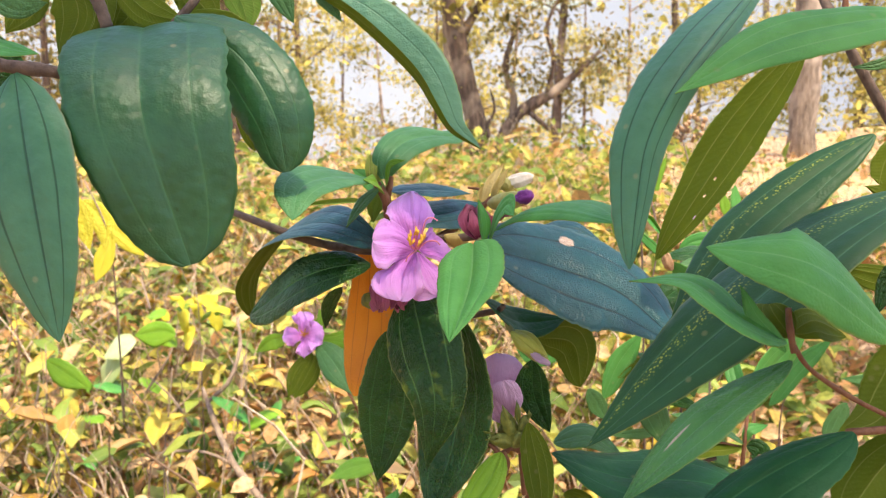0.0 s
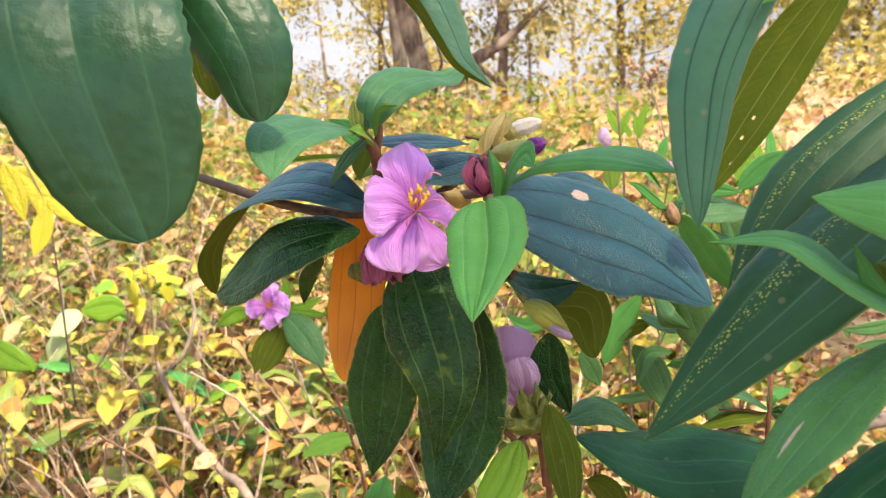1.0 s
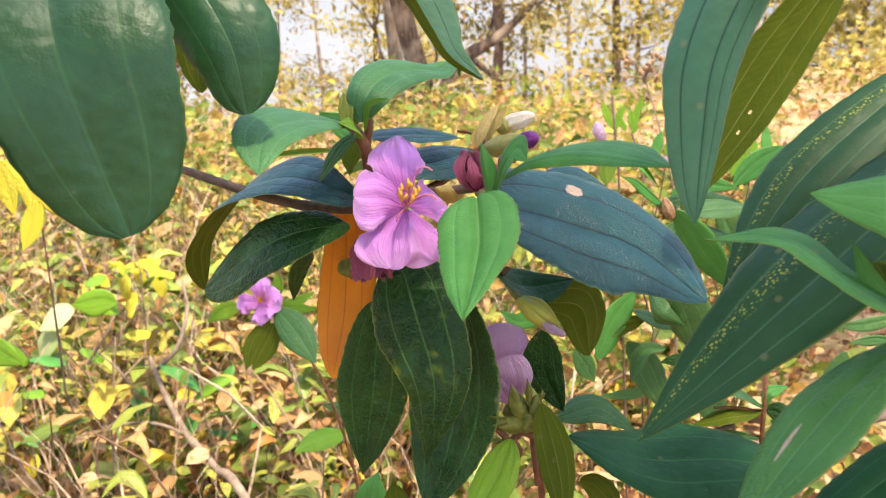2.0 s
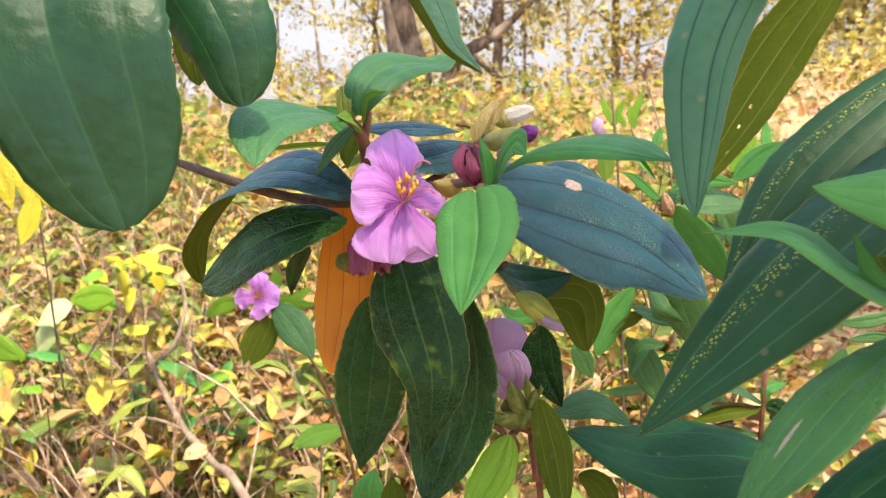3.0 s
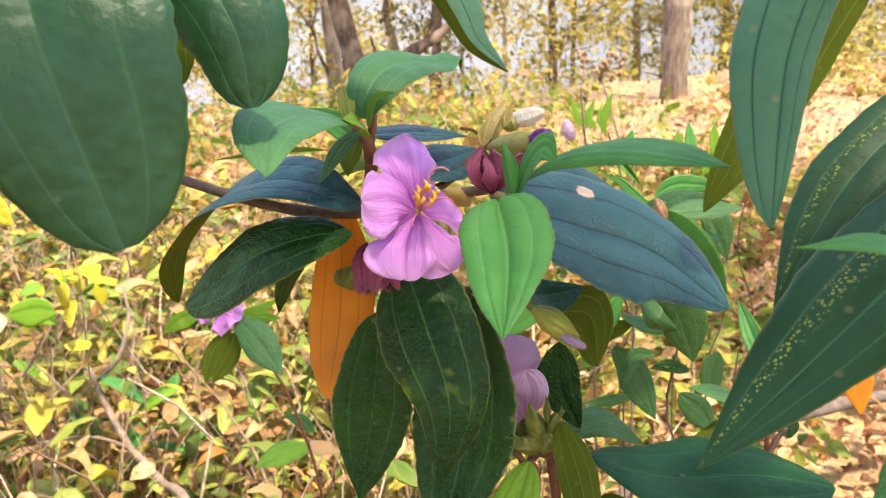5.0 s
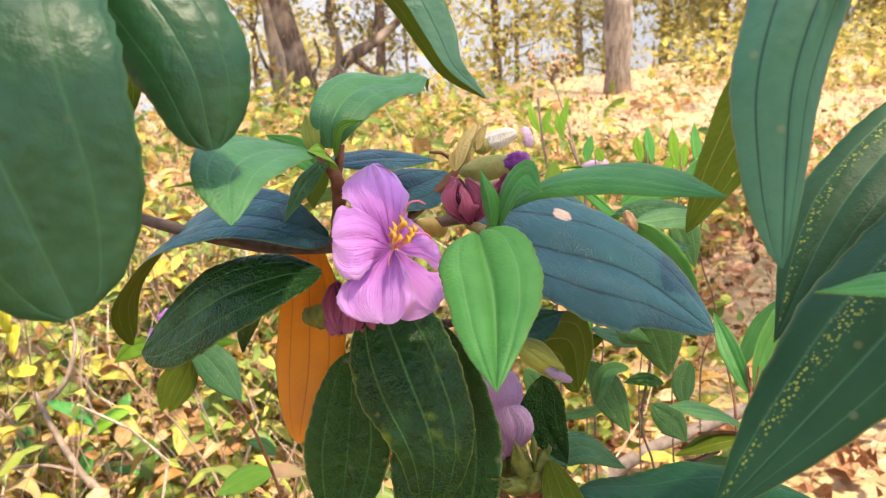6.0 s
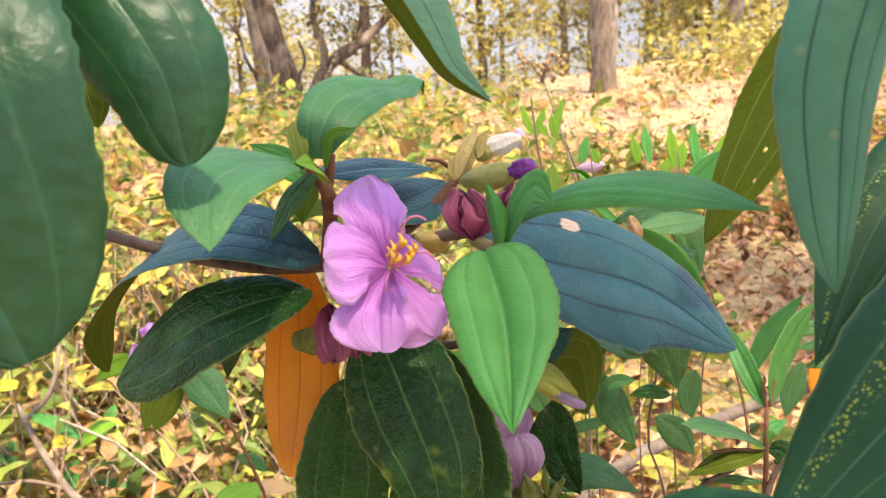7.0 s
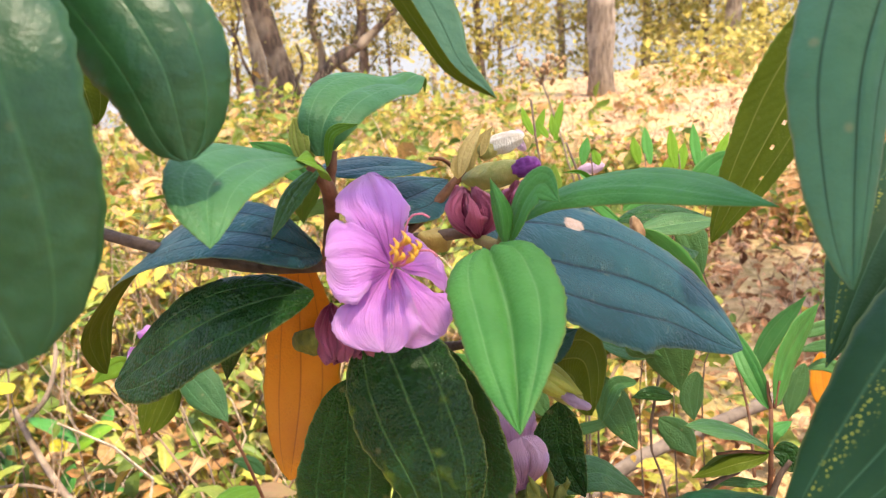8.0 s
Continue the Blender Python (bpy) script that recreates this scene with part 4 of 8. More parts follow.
leaf(shrub, "mid", [(-0.0228, 0.4346, 1.2290), (-0.0329, 0.4286, 1.2200), (-0.0410, 0.4202, 1.2061)], (0.0034, -0.0046, -0.0022), (-0.0026, 0.0034, 0.0014), peak=0.45)
leaf(shrub, "light", [(-0.0259, 0.4483, 1.2233), (-0.0320, 0.4493, 1.2118), (-0.0330, 0.4517, 1.2027)], (-0.0057, 0.0002, -0.0008), (0.0041, 0.0008, -0.0024), peak=0.45)
leaf(shrub, "young", [(-0.0188, 0.4574, 1.2066), (-0.0283, 0.4632, 1.2070), (-0.0397, 0.4666, 1.1998)], (-0.0011, 0.0053, 0.0008), (0.0013, -0.0062, -0.0021), peak=0.45)
leaf(shrub, "light", [(-0.0284, 0.4706, 1.2138), (-0.0432, 0.4844, 1.2225), (-0.0591, 0.4974, 1.2283)], (-0.0063, 0.0003, -0.0026), (-0.0009, 0.0032, 0.0073), peak=0.45)
leaf(shrub, "young", [(-0.0601, 0.5505, 1.1971), (-0.0876, 0.5711, 1.1923), (-0.1402, 0.5915, 1.1836)], (0.0014, -0.0024, 0.0035), (0.0011, -0.0037, -0.0005), peak=0.45)
leaf(shrub, "sky_tinted", [(-0.0248, 0.4632, 1.2199), (-0.0034, 0.4760, 1.2192), (0.0214, 0.4802, 1.2165)], (-0.0015, 0.0215, 0.0005), (0.0065, -0.0153, -0.0021), peak=0.45)
leaf(shrub, "sky_tinted", [(-0.0129, 0.4497, 1.2059), (0.0070, 0.4730, 1.2054), (0.0260, 0.4969, 1.2074)], (-0.0018, 0.0315, 0.0049), (0.0057, -0.0137, -0.0079), peak=0.55, full=0.9)
leaf(shrub, "sky_tinted", [(-0.0260, 0.4400, 1.1940), (-0.0418, 0.4271, 1.2051), (-0.0654, 0.4410, 1.2044), (-0.0918, 0.4597, 1.1931), (-0.1131, 0.4758, 1.1747), (-0.1315, 0.4874, 1.1513), (-0.1364, 0.4984, 1.1238)], (-0.0085, -0.0170, -0.0055), (0.0090, 0.0170, 0.0075), peak=0.45, full=0.7, base=0.5, twist=-0.1, n=40)
leaf(shrub, "dark", [(-0.0283, 0.4243, 1.1839), (-0.0444, 0.4204, 1.1841), (-0.0709, 0.4226, 1.1743), (-0.1103, 0.4386, 1.1456)], (0.0150, -0.0219, -0.0036), (-0.0022, 0.0170, 0.0094), peak=0.6, full=0.75)
leaf(shrub, "dark", [(-0.0582, 0.4614, 1.1586), (-0.0709, 0.4757, 1.1415), (-0.0795, 0.4892, 1.1204)], (0.0044, 0.0017, 0.0004), (-0.0068, 0.0001, -0.0008), peak=0.45)
leaf(shrub, "orange", [(-0.0369, 0.4532, 1.1922), (-0.0393, 0.4588, 1.1602), (-0.0424, 0.4582, 1.1252), (-0.0487, 0.4491, 1.0913)], (0.0172, -0.0021, 0.0001), (-0.0159, 0.0038, -0.0026), peak=0.62, full=0.72, label='withered orange leaf', wave=0.02)
leaf(shrub, "dark", [(-0.0195, 0.4393, 1.1408), (-0.0255, 0.4438, 1.0891), (-0.0344, 0.4441, 1.0358)], (0.0196, -0.0070, 0.0050), (-0.0204, 0.0041, -0.0017), peak=0.5, full=1.15)
leaf(shrub, "blotched", [(-0.0069, 0.4331, 1.1670), (0.0039, 0.4098, 1.1452), (0.0140, 0.3934, 1.1156), (0.0084, 0.3951, 1.0724)], (0.0237, 0.0029, 0.0000), (-0.0248, 0.0118, -0.0004), peak=0.3, full=1.45, base=0.4)
leaf(shrub, "dark", [(0.0175, 0.4420, 1.1524), (0.0207, 0.4339, 1.1080), (0.0174, 0.4225, 1.0724), (0.0073, 0.4065, 1.0413)], (0.0230, -0.0154, 0.0115), (-0.0275, 0.0062, -0.0188), peak=0.5, full=0.85)
leaf(shrub, "deep", [(0.0353, 0.4412, 1.1603), (0.0541, 0.4591, 1.1427), (0.0815, 0.4820, 1.1384)], (0.0043, 0.0167, 0.0015), (0.0002, -0.0167, -0.0030), peak=0.45)
leaf(shrub, "mid", [(0.0636, 0.4669, 1.1304), (0.0853, 0.4890, 1.1188), (0.0910, 0.4938, 1.0878)], (-0.0117, -0.0085, -0.0050), (0.0158, 0.0146, -0.0089), peak=0.6, full=0.8)
leaf(shrub, "dark", [(0.0634, 0.4345, 1.1278), (0.0647, 0.4378, 1.1040), (0.0746, 0.4328, 1.0839)], (0.0103, -0.0031, 0.0012), (-0.0101, -0.0007, -0.0004), peak=0.45, full=1.05)
leaf(shrub, "young", [(0.0488, 0.4080, 1.0818), (0.0417, 0.3928, 1.0693), (0.0280, 0.3756, 1.0530)], (0.0114, -0.0008, 0.0011), (-0.0110, 0.0060, -0.0027), peak=0.45, groove=0.0014, bulge=0.14)
leaf(shrub, "mid", [(0.0634, 0.4147, 1.0977), (0.0709, 0.3983, 1.0762), (0.0751, 0.3854, 1.0498)], (-0.0085, -0.0009, -0.0056), (0.0092, -0.0021, -0.0026), peak=0.45)
leaf(shrub, "mid", [(0.0741, 0.5039, 1.0417), (0.0979, 0.5082, 1.0466), (0.1225, 0.5065, 1.0318)], (-0.0011, 0.0114, 0.0033), (0.0033, -0.0114, -0.0042), peak=0.4)
leaf(shrub, "deep", [(0.1944, 0.4279, 1.0569), (0.1565, 0.4301, 1.0615), (0.1169, 0.4259, 1.0626), (0.0765, 0.4204, 1.0772)], (-0.0134, -0.0354, -0.0053), (0.0029, 0.0361, -0.0015), peak=0.5, full=0.9)
leaf(shrub, "dark", [(0.0839, 0.4325, 1.0456), (0.0942, 0.4319, 1.0396), (0.1045, 0.4278, 1.0225)], (-0.0063, -0.0017, -0.0030), (0.0054, 0.0022, 0.0051), peak=0.45)
leaf(shrub, "mid", [(-0.0178, 0.4470, 1.0285), (-0.0146, 0.4436, 1.0164), (-0.0176, 0.4377, 0.9984)], (-0.0093, -0.0004, 0.0022), (0.0063, 0.0013, 0.0017), peak=0.45)
leaf(shrub, "light", [(-0.0591, 0.5702, 0.8977), (-0.0566, 0.5625, 0.9399), (-0.0526, 0.5686, 0.9582)], (-0.0127, -0.0000, 0.0114), (0.0135, 0.0028, 0.0106), peak=0.6)
leaf(shrub, "near", [(0.1713, 0.4099, 1.3353), (0.1469, 0.3682, 1.3118), (0.1272, 0.3439, 1.2879), (0.1164, 0.3323, 1.2658), (0.1130, 0.3251, 1.2436), (0.1107, 0.3166, 1.2155)], (0.0105, 0.0020, 0.0000), (-0.0172, 0.0095, -0.0010), peak=0.55, full=0.8, base=0.5, n=40, m=22, bulge=0.10)
leaf(shrub, "light", [(0.2282, 0.3683, 1.3150), (0.1917, 0.3450, 1.3117), (0.1603, 0.3322, 1.3045), (0.1248, 0.3158, 1.2860)], (-0.0154, -0.0186, -0.0135), (-0.0162, 0.0067, 0.0047), peak=0.5)
leaf(shrub, "mid", [(0.2066, 0.4765, 1.3029), (0.1728, 0.4729, 1.2507), (0.1318, 0.4590, 1.1831)], (-0.0195, 0.0060, -0.0036), (0.0169, -0.0075, 0.0055), peak=0.5, full=0.9, wave=0.08, n=64, m=40, holes=((0.68, 0.25, 0.016, 0.05), (0.6, 0.2, 0.008, 0.03), (0.78, 0.5, 0.009, 0.04)), label='leaf seen from its olive underside with small holes')
leaf(shrub, "spotted", [(0.2287, 0.4177, 1.2605), (0.1976, 0.4066, 1.2391), (0.1626, 0.3880, 1.2114), (0.1304, 0.3600, 1.1733)], (0.0050, -0.0145, -0.0109), (-0.0124, 0.0117, 0.0023), peak=0.5)
leaf(shrub, "spotted", [(0.2424, 0.3839, 1.2409), (0.1988, 0.3556, 1.2226), (0.1533, 0.3317, 1.1900), (0.0958, 0.3178, 1.1346)], (-0.0020, -0.0225, -0.0150), (-0.0289, 0.0202, -0.0092), peak=0.5, full=1.1)
leaf(shrub, "light", [(0.1661, 0.2860, 1.1985), (0.1488, 0.2831, 1.2083), (0.1312, 0.2899, 1.2191), (0.1096, 0.2957, 1.2166)], (-0.0110, -0.0119, 0.0045), (-0.0041, 0.0190, 0.0055), peak=0.45)
leaf(shrub, "light", [(0.2061, 0.2935, 1.1990), (0.1822, 0.2843, 1.2221), (0.1631, 0.2781, 1.2322), (0.1363, 0.2889, 1.2324)], (-0.0153, -0.0168, -0.0050), (-0.0092, 0.0149, 0.0125), peak=0.5, full=1.0)
leaf(shrub, "streaked", [(0.1675, 0.2846, 1.1919), (0.1379, 0.2603, 1.1794), (0.1065, 0.2315, 1.1587)], (0.0041, -0.0134, 0.0007), (-0.0069, 0.0099, -0.0028), peak=0.5)
leaf(shrub, "deep", [(0.1942, 0.2925, 1.1617), (0.1611, 0.2734, 1.1516), (0.1244, 0.2518, 1.1340)], (0.0113, -0.0137, -0.0037), (-0.0057, 0.0100, -0.0008), peak=0.5)
leaf(shrub, "mid", [(0.2367, 0.3397, 1.1939), (0.2155, 0.3216, 1.1578), (0.1939, 0.3108, 1.1515)], (-0.0200, -0.0010, -0.0048), (-0.0022, -0.0157, -0.0138), peak=0.5)
leaf(shrub, "mid", [(0.2295, 0.3173, 1.1510), (0.2121, 0.3109, 1.1381), (0.1901, 0.2907, 1.1156)], (-0.0095, 0.0062, 0.0043), (0.0102, -0.0083, -0.0056), peak=0.5)
leaf(shrub, "mid", [(0.1700, 0.2971, 1.1981), (0.1796, 0.3047, 1.2004), (0.1934, 0.3105, 1.1927)], (0.0012, -0.0070, -0.0050), (-0.0028, 0.0050, 0.0043), peak=0.5)
leaf(shrub, "dark", [(0.1701, 0.2966, 1.1960), (0.1647, 0.3025, 1.2027), (0.1635, 0.3081, 1.2054)], (0.0063, -0.0022, 0.0027), (-0.0083, -0.0049, 0.0029), peak=0.5, full=0.7)
leaf(shrub, "light", [(0.1658, 0.2849, 1.1945), (0.1533, 0.2854, 1.2056), (0.1488, 0.2878, 1.2187)], (-0.0071, 0.0005, 0.0071), (0.0020, 0.0019, 0.0060), peak=0.5)
leaf(shrub, "mid", [(0.2468, 0.4314, 1.3024), (0.2308, 0.4265, 1.2946), (0.2161, 0.4232, 1.2921)], (-0.0023, -0.0016, -0.0049), (-0.0011, 0.0002, 0.0017), peak=0.45)
leaf(shrub, "mid", [(0.2557, 0.4435, 1.2604), (0.2425, 0.4335, 1.2298), (0.2311, 0.4321, 1.2327)], (-0.0130, -0.0008, 0.0064), (0.0027, 0.0007, 0.0006), peak=0.45)
leaf(shrub, "dark", [(0.2344, 0.3658, 1.2163), (0.2227, 0.3601, 1.2020), (0.2183, 0.3558, 1.1877)], (0.0035, -0.0012, -0.0073), (-0.0076, -0.0020, -0.0023), peak=0.45)
leaf(shrub, "mid", [(0.2758, 0.4578, 1.1763), (0.2423, 0.4532, 1.1827), (0.2240, 0.4506, 1.1859)], (-0.0156, -0.0009, 0.0078), (-0.0152, -0.0046, -0.0071), peak=0.45)
leaf(shrub, "near_dark", [(-0.1515, 0.4207, 1.3026), (-0.1322, 0.3855, 1.3154), (-0.1124, 0.3455, 1.3080), (-0.0965, 0.3147, 1.2733), (-0.0795, 0.3129, 1.2116)], (0.0439, -0.0013, -0.0161), (-0.0251, -0.0244, -0.0157), peak=0.55, full=0.52, wave=0.03, base=0.3, n=40, m=24)
leaf(shrub, "near_dark", [(-0.1095, 0.3752, 1.3202), (-0.0746, 0.3668, 1.3023), (-0.0537, 0.3565, 1.2750), (-0.0489, 0.3557, 1.2471)], (0.0274, 0.0065, -0.0100), (-0.0145, -0.0023, -0.0142), peak=0.55, full=0.54, n=40, m=24)
leaf(shrub, "near", [(-0.1552, 0.3135, 1.2952), (-0.1377, 0.2914, 1.2565), (-0.1226, 0.2766, 1.1861)], (0.0193, 0.0045, 0.0017), (-0.0277, -0.0019, -0.0101), peak=0.42, full=0.95)
leaf(shrub, "mid", [(-0.1195, 0.4723, 1.2853), (-0.1137, 0.4662, 1.2631), (-0.1087, 0.4607, 1.2437)], (-0.0084, -0.0009, 0.0002), (0.0108, 0.0003, -0.0031), peak=0.6, full=0.8)
leaf(shrub, "sheen_green", [(-0.0614, 0.4352, 1.3361), (-0.0376, 0.4257, 1.3222), (-0.0148, 0.4171, 1.3044), (0.0032, 0.4091, 1.2884), (0.0139, 0.4033, 1.2738), (0.0230, 0.4010, 1.2621), (0.0377, 0.4036, 1.2535)], (0.0165, 0.0060, 0.0120), (0.0042, -0.0078, 0.0046), peak=0.5, full=1.0, base=0.55, n=48)
leaf(shrub, "mid", [(-0.1261, 0.4197, 1.3219), (-0.1047, 0.4221, 1.3156), (-0.0832, 0.4238, 1.3064)], (0.0073, -0.0006, -0.0079), (-0.0024, 0.0021, 0.0102), peak=0.45)
leaf(shrub, "mid", [(-0.0885, 0.4439, 1.3493), (-0.0786, 0.4412, 1.3308), (-0.0720, 0.4392, 1.3179)], (0.0098, 0.0008, -0.0040), (-0.0040, -0.0025, -0.0069), peak=0.45)
leaf(shrub, "light", [(-0.1280, 0.4787, 1.3502), (-0.1172, 0.4757, 1.3301), (-0.1133, 0.4723, 1.3134)], (-0.0067, -0.0030, -0.0069), (0.0151, 0.0018, -0.0039), peak=0.45)
leaf(shrub, "mid", [(-0.0632, 0.4371, 1.3451), (-0.0506, 0.4357, 1.3300), (-0.0426, 0.4341, 1.3179)], (0.0099, 0.0007, -0.0045), (-0.0021, -0.0019, -0.0059), peak=0.45)
leaf(shrub, "mid", [(-0.1715, 0.3846, 1.3410), (-0.1652, 0.3809, 1.3213), (-0.1745, 0.3744, 1.3019)], (-0.0142, -0.0027, -0.0005), (0.0071, 0.0004, -0.0036), peak=0.45)
leaf(shrub, "mid", [(-0.1488, 0.3888, 1.3407), (-0.1313, 0.3878, 1.3237), (-0.1113, 0.3900, 1.3179)], (0.0001, -0.0025, -0.0102), (0.0080, 0.0031, 0.0065), peak=0.45)
leaf(shrub, "light", [(-0.1763, 0.3138, 1.3123), (-0.1567, 0.3159, 1.3060), (-0.1450, 0.3174, 1.3035)], (-0.0045, 0.0102, 0.0022), (0.0099, -0.0104, -0.0069), peak=0.45)
leaf(shrub, "mid", [(-0.1869, 0.3379, 1.3329), (-0.1687, 0.3387, 1.3226), (-0.1547, 0.3422, 1.3262)], (0.0062, 0.0030, 0.0074), (0.0041, -0.0009, -0.0065), peak=0.45)
leaf(shrub, "dark", [(-0.1971, 0.4349, 1.3516), (-0.1868, 0.4305, 1.3264), (-0.1925, 0.4248, 1.3077)], (-0.0179, -0.0045, -0.0047), (0.0154, 0.0012, -0.0066), peak=0.45)
leaf(shrub, "dark", [(-0.2157, 0.4208, 1.3509), (-0.2212, 0.4145, 1.3295), (-0.2300, 0.4091, 1.3143)], (-0.0121, -0.0023, -0.0001), (0.0129, 0.0008, -0.0065), peak=0.45)
leaf(shrub, "mid", [(-0.1742, 0.4498, 1.3522), (-0.1702, 0.4449, 1.3298), (-0.1826, 0.4387, 1.3140)], (-0.0166, -0.0028, 0.0009), (0.0160, 0.0015, -0.0058), peak=0.45)
leaf(shrub, "dark", [(-0.2216, 0.3686, 1.3136), (-0.2012, 0.3681, 1.2966), (-0.1930, 0.3743, 1.2734)], (0.0126, 0.0029, 0.0009), (-0.0097, -0.0032, -0.0073), peak=0.45)
leaf(shrub, "mid", [(-0.1517, 0.4753, 1.3538), (-0.1443, 0.4716, 1.3338), (-0.1304, 0.4709, 1.3203)], (-0.0122, -0.0036, -0.0053), (0.0180, 0.0036, 0.0010), peak=0.45)
stem(shrub, [(-0.2236, 0.5426, 1.2112), (-0.1854, 0.5231, 1.2020), (-0.1383, 0.4859, 1.2000), (-0.0961, 0.4673, 1.1920), (-0.0589, 0.4542, 1.1866), (-0.0250, 0.4477, 1.1870), (0.0004, 0.4523, 1.1923), (0.0324, 0.4423, 1.1989)], (0.0019, 0.0021, 0.0022, 0.0024, 0.0026, 0.0027, 0.0026, 0.0022), name='branch')
stem(shrub, [(-0.0250, 0.4477, 1.1870), (-0.0207, 0.4394, 1.2095), (-0.0210, 0.4345, 1.2209), (-0.0264, 0.4363, 1.2288)], (0.0026, 0.0028, 0.003, 0.0024), STEM_RED)
stem(shrub, [(-0.0204, 0.4365, 1.2206), (-0.0192, 0.4364, 1.2265), (-0.0179, 0.4385, 1.2329)], (0.002, 0.0019, 0.0012), STEM_RED)
stem(shrub, [(0.0004, 0.4523, 1.1923), (0.0129, 0.4710, 1.1968), (0.0297, 0.4873, 1.2091), (0.0354, 0.4950, 1.2148)], (0.002, 0.0022, 0.0022, 0.0016), STEM_RED)
stem(shrub, [(0.0318, 0.4930, 1.2099), (0.0248, 0.4943, 1.2165), (0.0183, 0.4889, 1.2187)], (0.0009, 0.0009, 0.0008), STEM_RED)
stem(shrub, [(0.0331, 0.4318, 1.1986), (0.0385, 0.4123, 1.2019), (0.0394, 0.4061, 1.2085)], (0.0024, 0.0022, 0.0016), STEM_GREEN)
stem(shrub, [(-0.0059, 0.4472, 1.1610), (0.0165, 0.4510, 1.1477), (0.0399, 0.4496, 1.1515), (0.0459, 0.4416, 1.1573)], (0.002, 0.002, 0.002, 0.0016))
stem(shrub, [(0.0463, 0.4196, 1.0861), (0.0575, 0.4204, 1.0845), (0.0617, 0.4175, 1.0736), (0.0639, 0.4189, 1.0430), (0.0652, 0.4259, 0.9972), (0.0549, 0.4251, 0.7941)], (0.0014, 0.0018, 0.0019, 0.002, 0.0026, 0.0035), STEM_RED)
stem(shrub, [(-0.0260, 0.4525, 1.1858), (-0.0163, 0.4583, 1.1667), (-0.0116, 0.4449, 1.1557)], (0.0022, 0.0018, 0.0014))
stem(shrub, [(0.2126, 0.5201, 1.3476), (0.2290, 0.4925, 1.3088), (0.2487, 0.4877, 1.2748), (0.2782, 0.4809, 1.2255)], (0.0026, 0.0028, 0.003, 0.0032))
stem(shrub, [(0.2309, 0.5020, 1.3455), (0.2302, 0.4958, 1.3210), (0.2290, 0.4925, 1.3088)], (0.0015, 0.0016, 0.002), STEM_RED)
stem(shrub, [(0.1689, 0.2915, 1.1977), (0.1767, 0.2952, 1.1856), (0.1932, 0.3004, 1.1730), (0.2097, 0.3062, 1.1633), (0.2521, 0.3383, 1.1346)], (0.0008, 0.001, 0.001, 0.0011, 0.0018), STEM_RED)
stem(shrub, [(0.1675, 0.2941, 1.2089), (0.1683, 0.2924, 1.2018), (0.1701, 0.2905, 1.1926)], (0.0011, 0.0014, 0.0011), STEM_RED)
stem(shrub, [(0.1936, 0.2970, 1.1594), (0.2103, 0.3050, 1.1580), (0.2382, 0.3205, 1.1575)], (0.0014, 0.0016, 0.002), STEM_RED)
stem(shrub, [(0.2521, 0.3383, 1.1346), (0.2663, 0.3674, 1.0307), (0.3386, 0.4935, 0.2208)], (0.003, 0.0035, 0.005), STEM_RED)
stem(shrub, [(0.2782, 0.4809, 1.2255), (0.2769, 0.4147, 1.1288), (0.2521, 0.3383, 1.1346)], (0.0036, 0.0034, 0.003), STEM_RED)
stem(shrub, [(-0.1632, 0.3875, 1.3465), (-0.1540, 0.3837, 1.3240), (-0.1509, 0.3821, 1.3156)], (0.003, 0.0034, 0.003))
stem(shrub, [(-0.2061, 0.3471, 1.2999), (-0.1790, 0.3513, 1.2969), (-0.1600, 0.3541, 1.2940)], (0.0036, 0.0036, 0.003))
stem(shrub, [(-0.1197, 0.3878, 1.3152), (-0.1074, 0.3935, 1.3290), (-0.1026, 0.4093, 1.3467)], (0.002, 0.0022, 0.0024))
flower = part("flower", mesh_from("receptacle", *tube_mesh([(-0.0079, 0.0112, -0.0084), (-0.0033, 0.0039, -0.0031), (0.0000, 0.0000, 0.0000)], (0.0022, 0.0042, 0.0012), 12)), CALYX, shrub, "open mauve flower with five petals and yellow stamens")
flower.location = Vector((0.0016, 0.4106, 1.1966)) - shrub.location
petal(flower, [(0.0011, 0.4110, 1.1981), (-0.0007, 0.4131, 1.2123), (-0.0062, 0.4313, 1.2256)], (-0.0158, 0.0030, -0.0030), (0.0114, 0.0060, -0.0035), peak=0.66)
petal(flower, [(0.0006, 0.4107, 1.1971), (-0.0077, 0.4033, 1.2037), (-0.0204, 0.4019, 1.2040)], (-0.0056, -0.0094, -0.0148), (-0.0060, 0.0137, 0.0106), peak=0.66)
petal(flower, [(0.0008, 0.4094, 1.1964), (-0.0019, 0.3950, 1.1883), (-0.0030, 0.3886, 1.1748)], (0.0117, -0.0057, -0.0066), (-0.0167, 0.0032, -0.0013), peak=0.68)
petal(flower, [(0.0023, 0.4096, 1.1963), (0.0101, 0.3982, 1.1874), (0.0166, 0.3956, 1.1763)], (0.0074, 0.0154, 0.0040), (-0.0077, -0.0087, -0.0068), peak=0.68)
petal(flower, [(0.0026, 0.4110, 1.1975), (0.0087, 0.4161, 1.1978), (0.0140, 0.4291, 1.1973)], (-0.0058, 0.0095, 0.0066), (0.0078, -0.0108, -0.0138), peak=0.68)
stem(flower, [(0.0019, 0.4089, 1.1976), (0.0055, 0.4002, 1.2022), (0.0080, 0.3935, 1.2068)], (0.0004, 0.00035, 0.0003), FILAMENT, name='stamen', sides=6, knots=0.0)
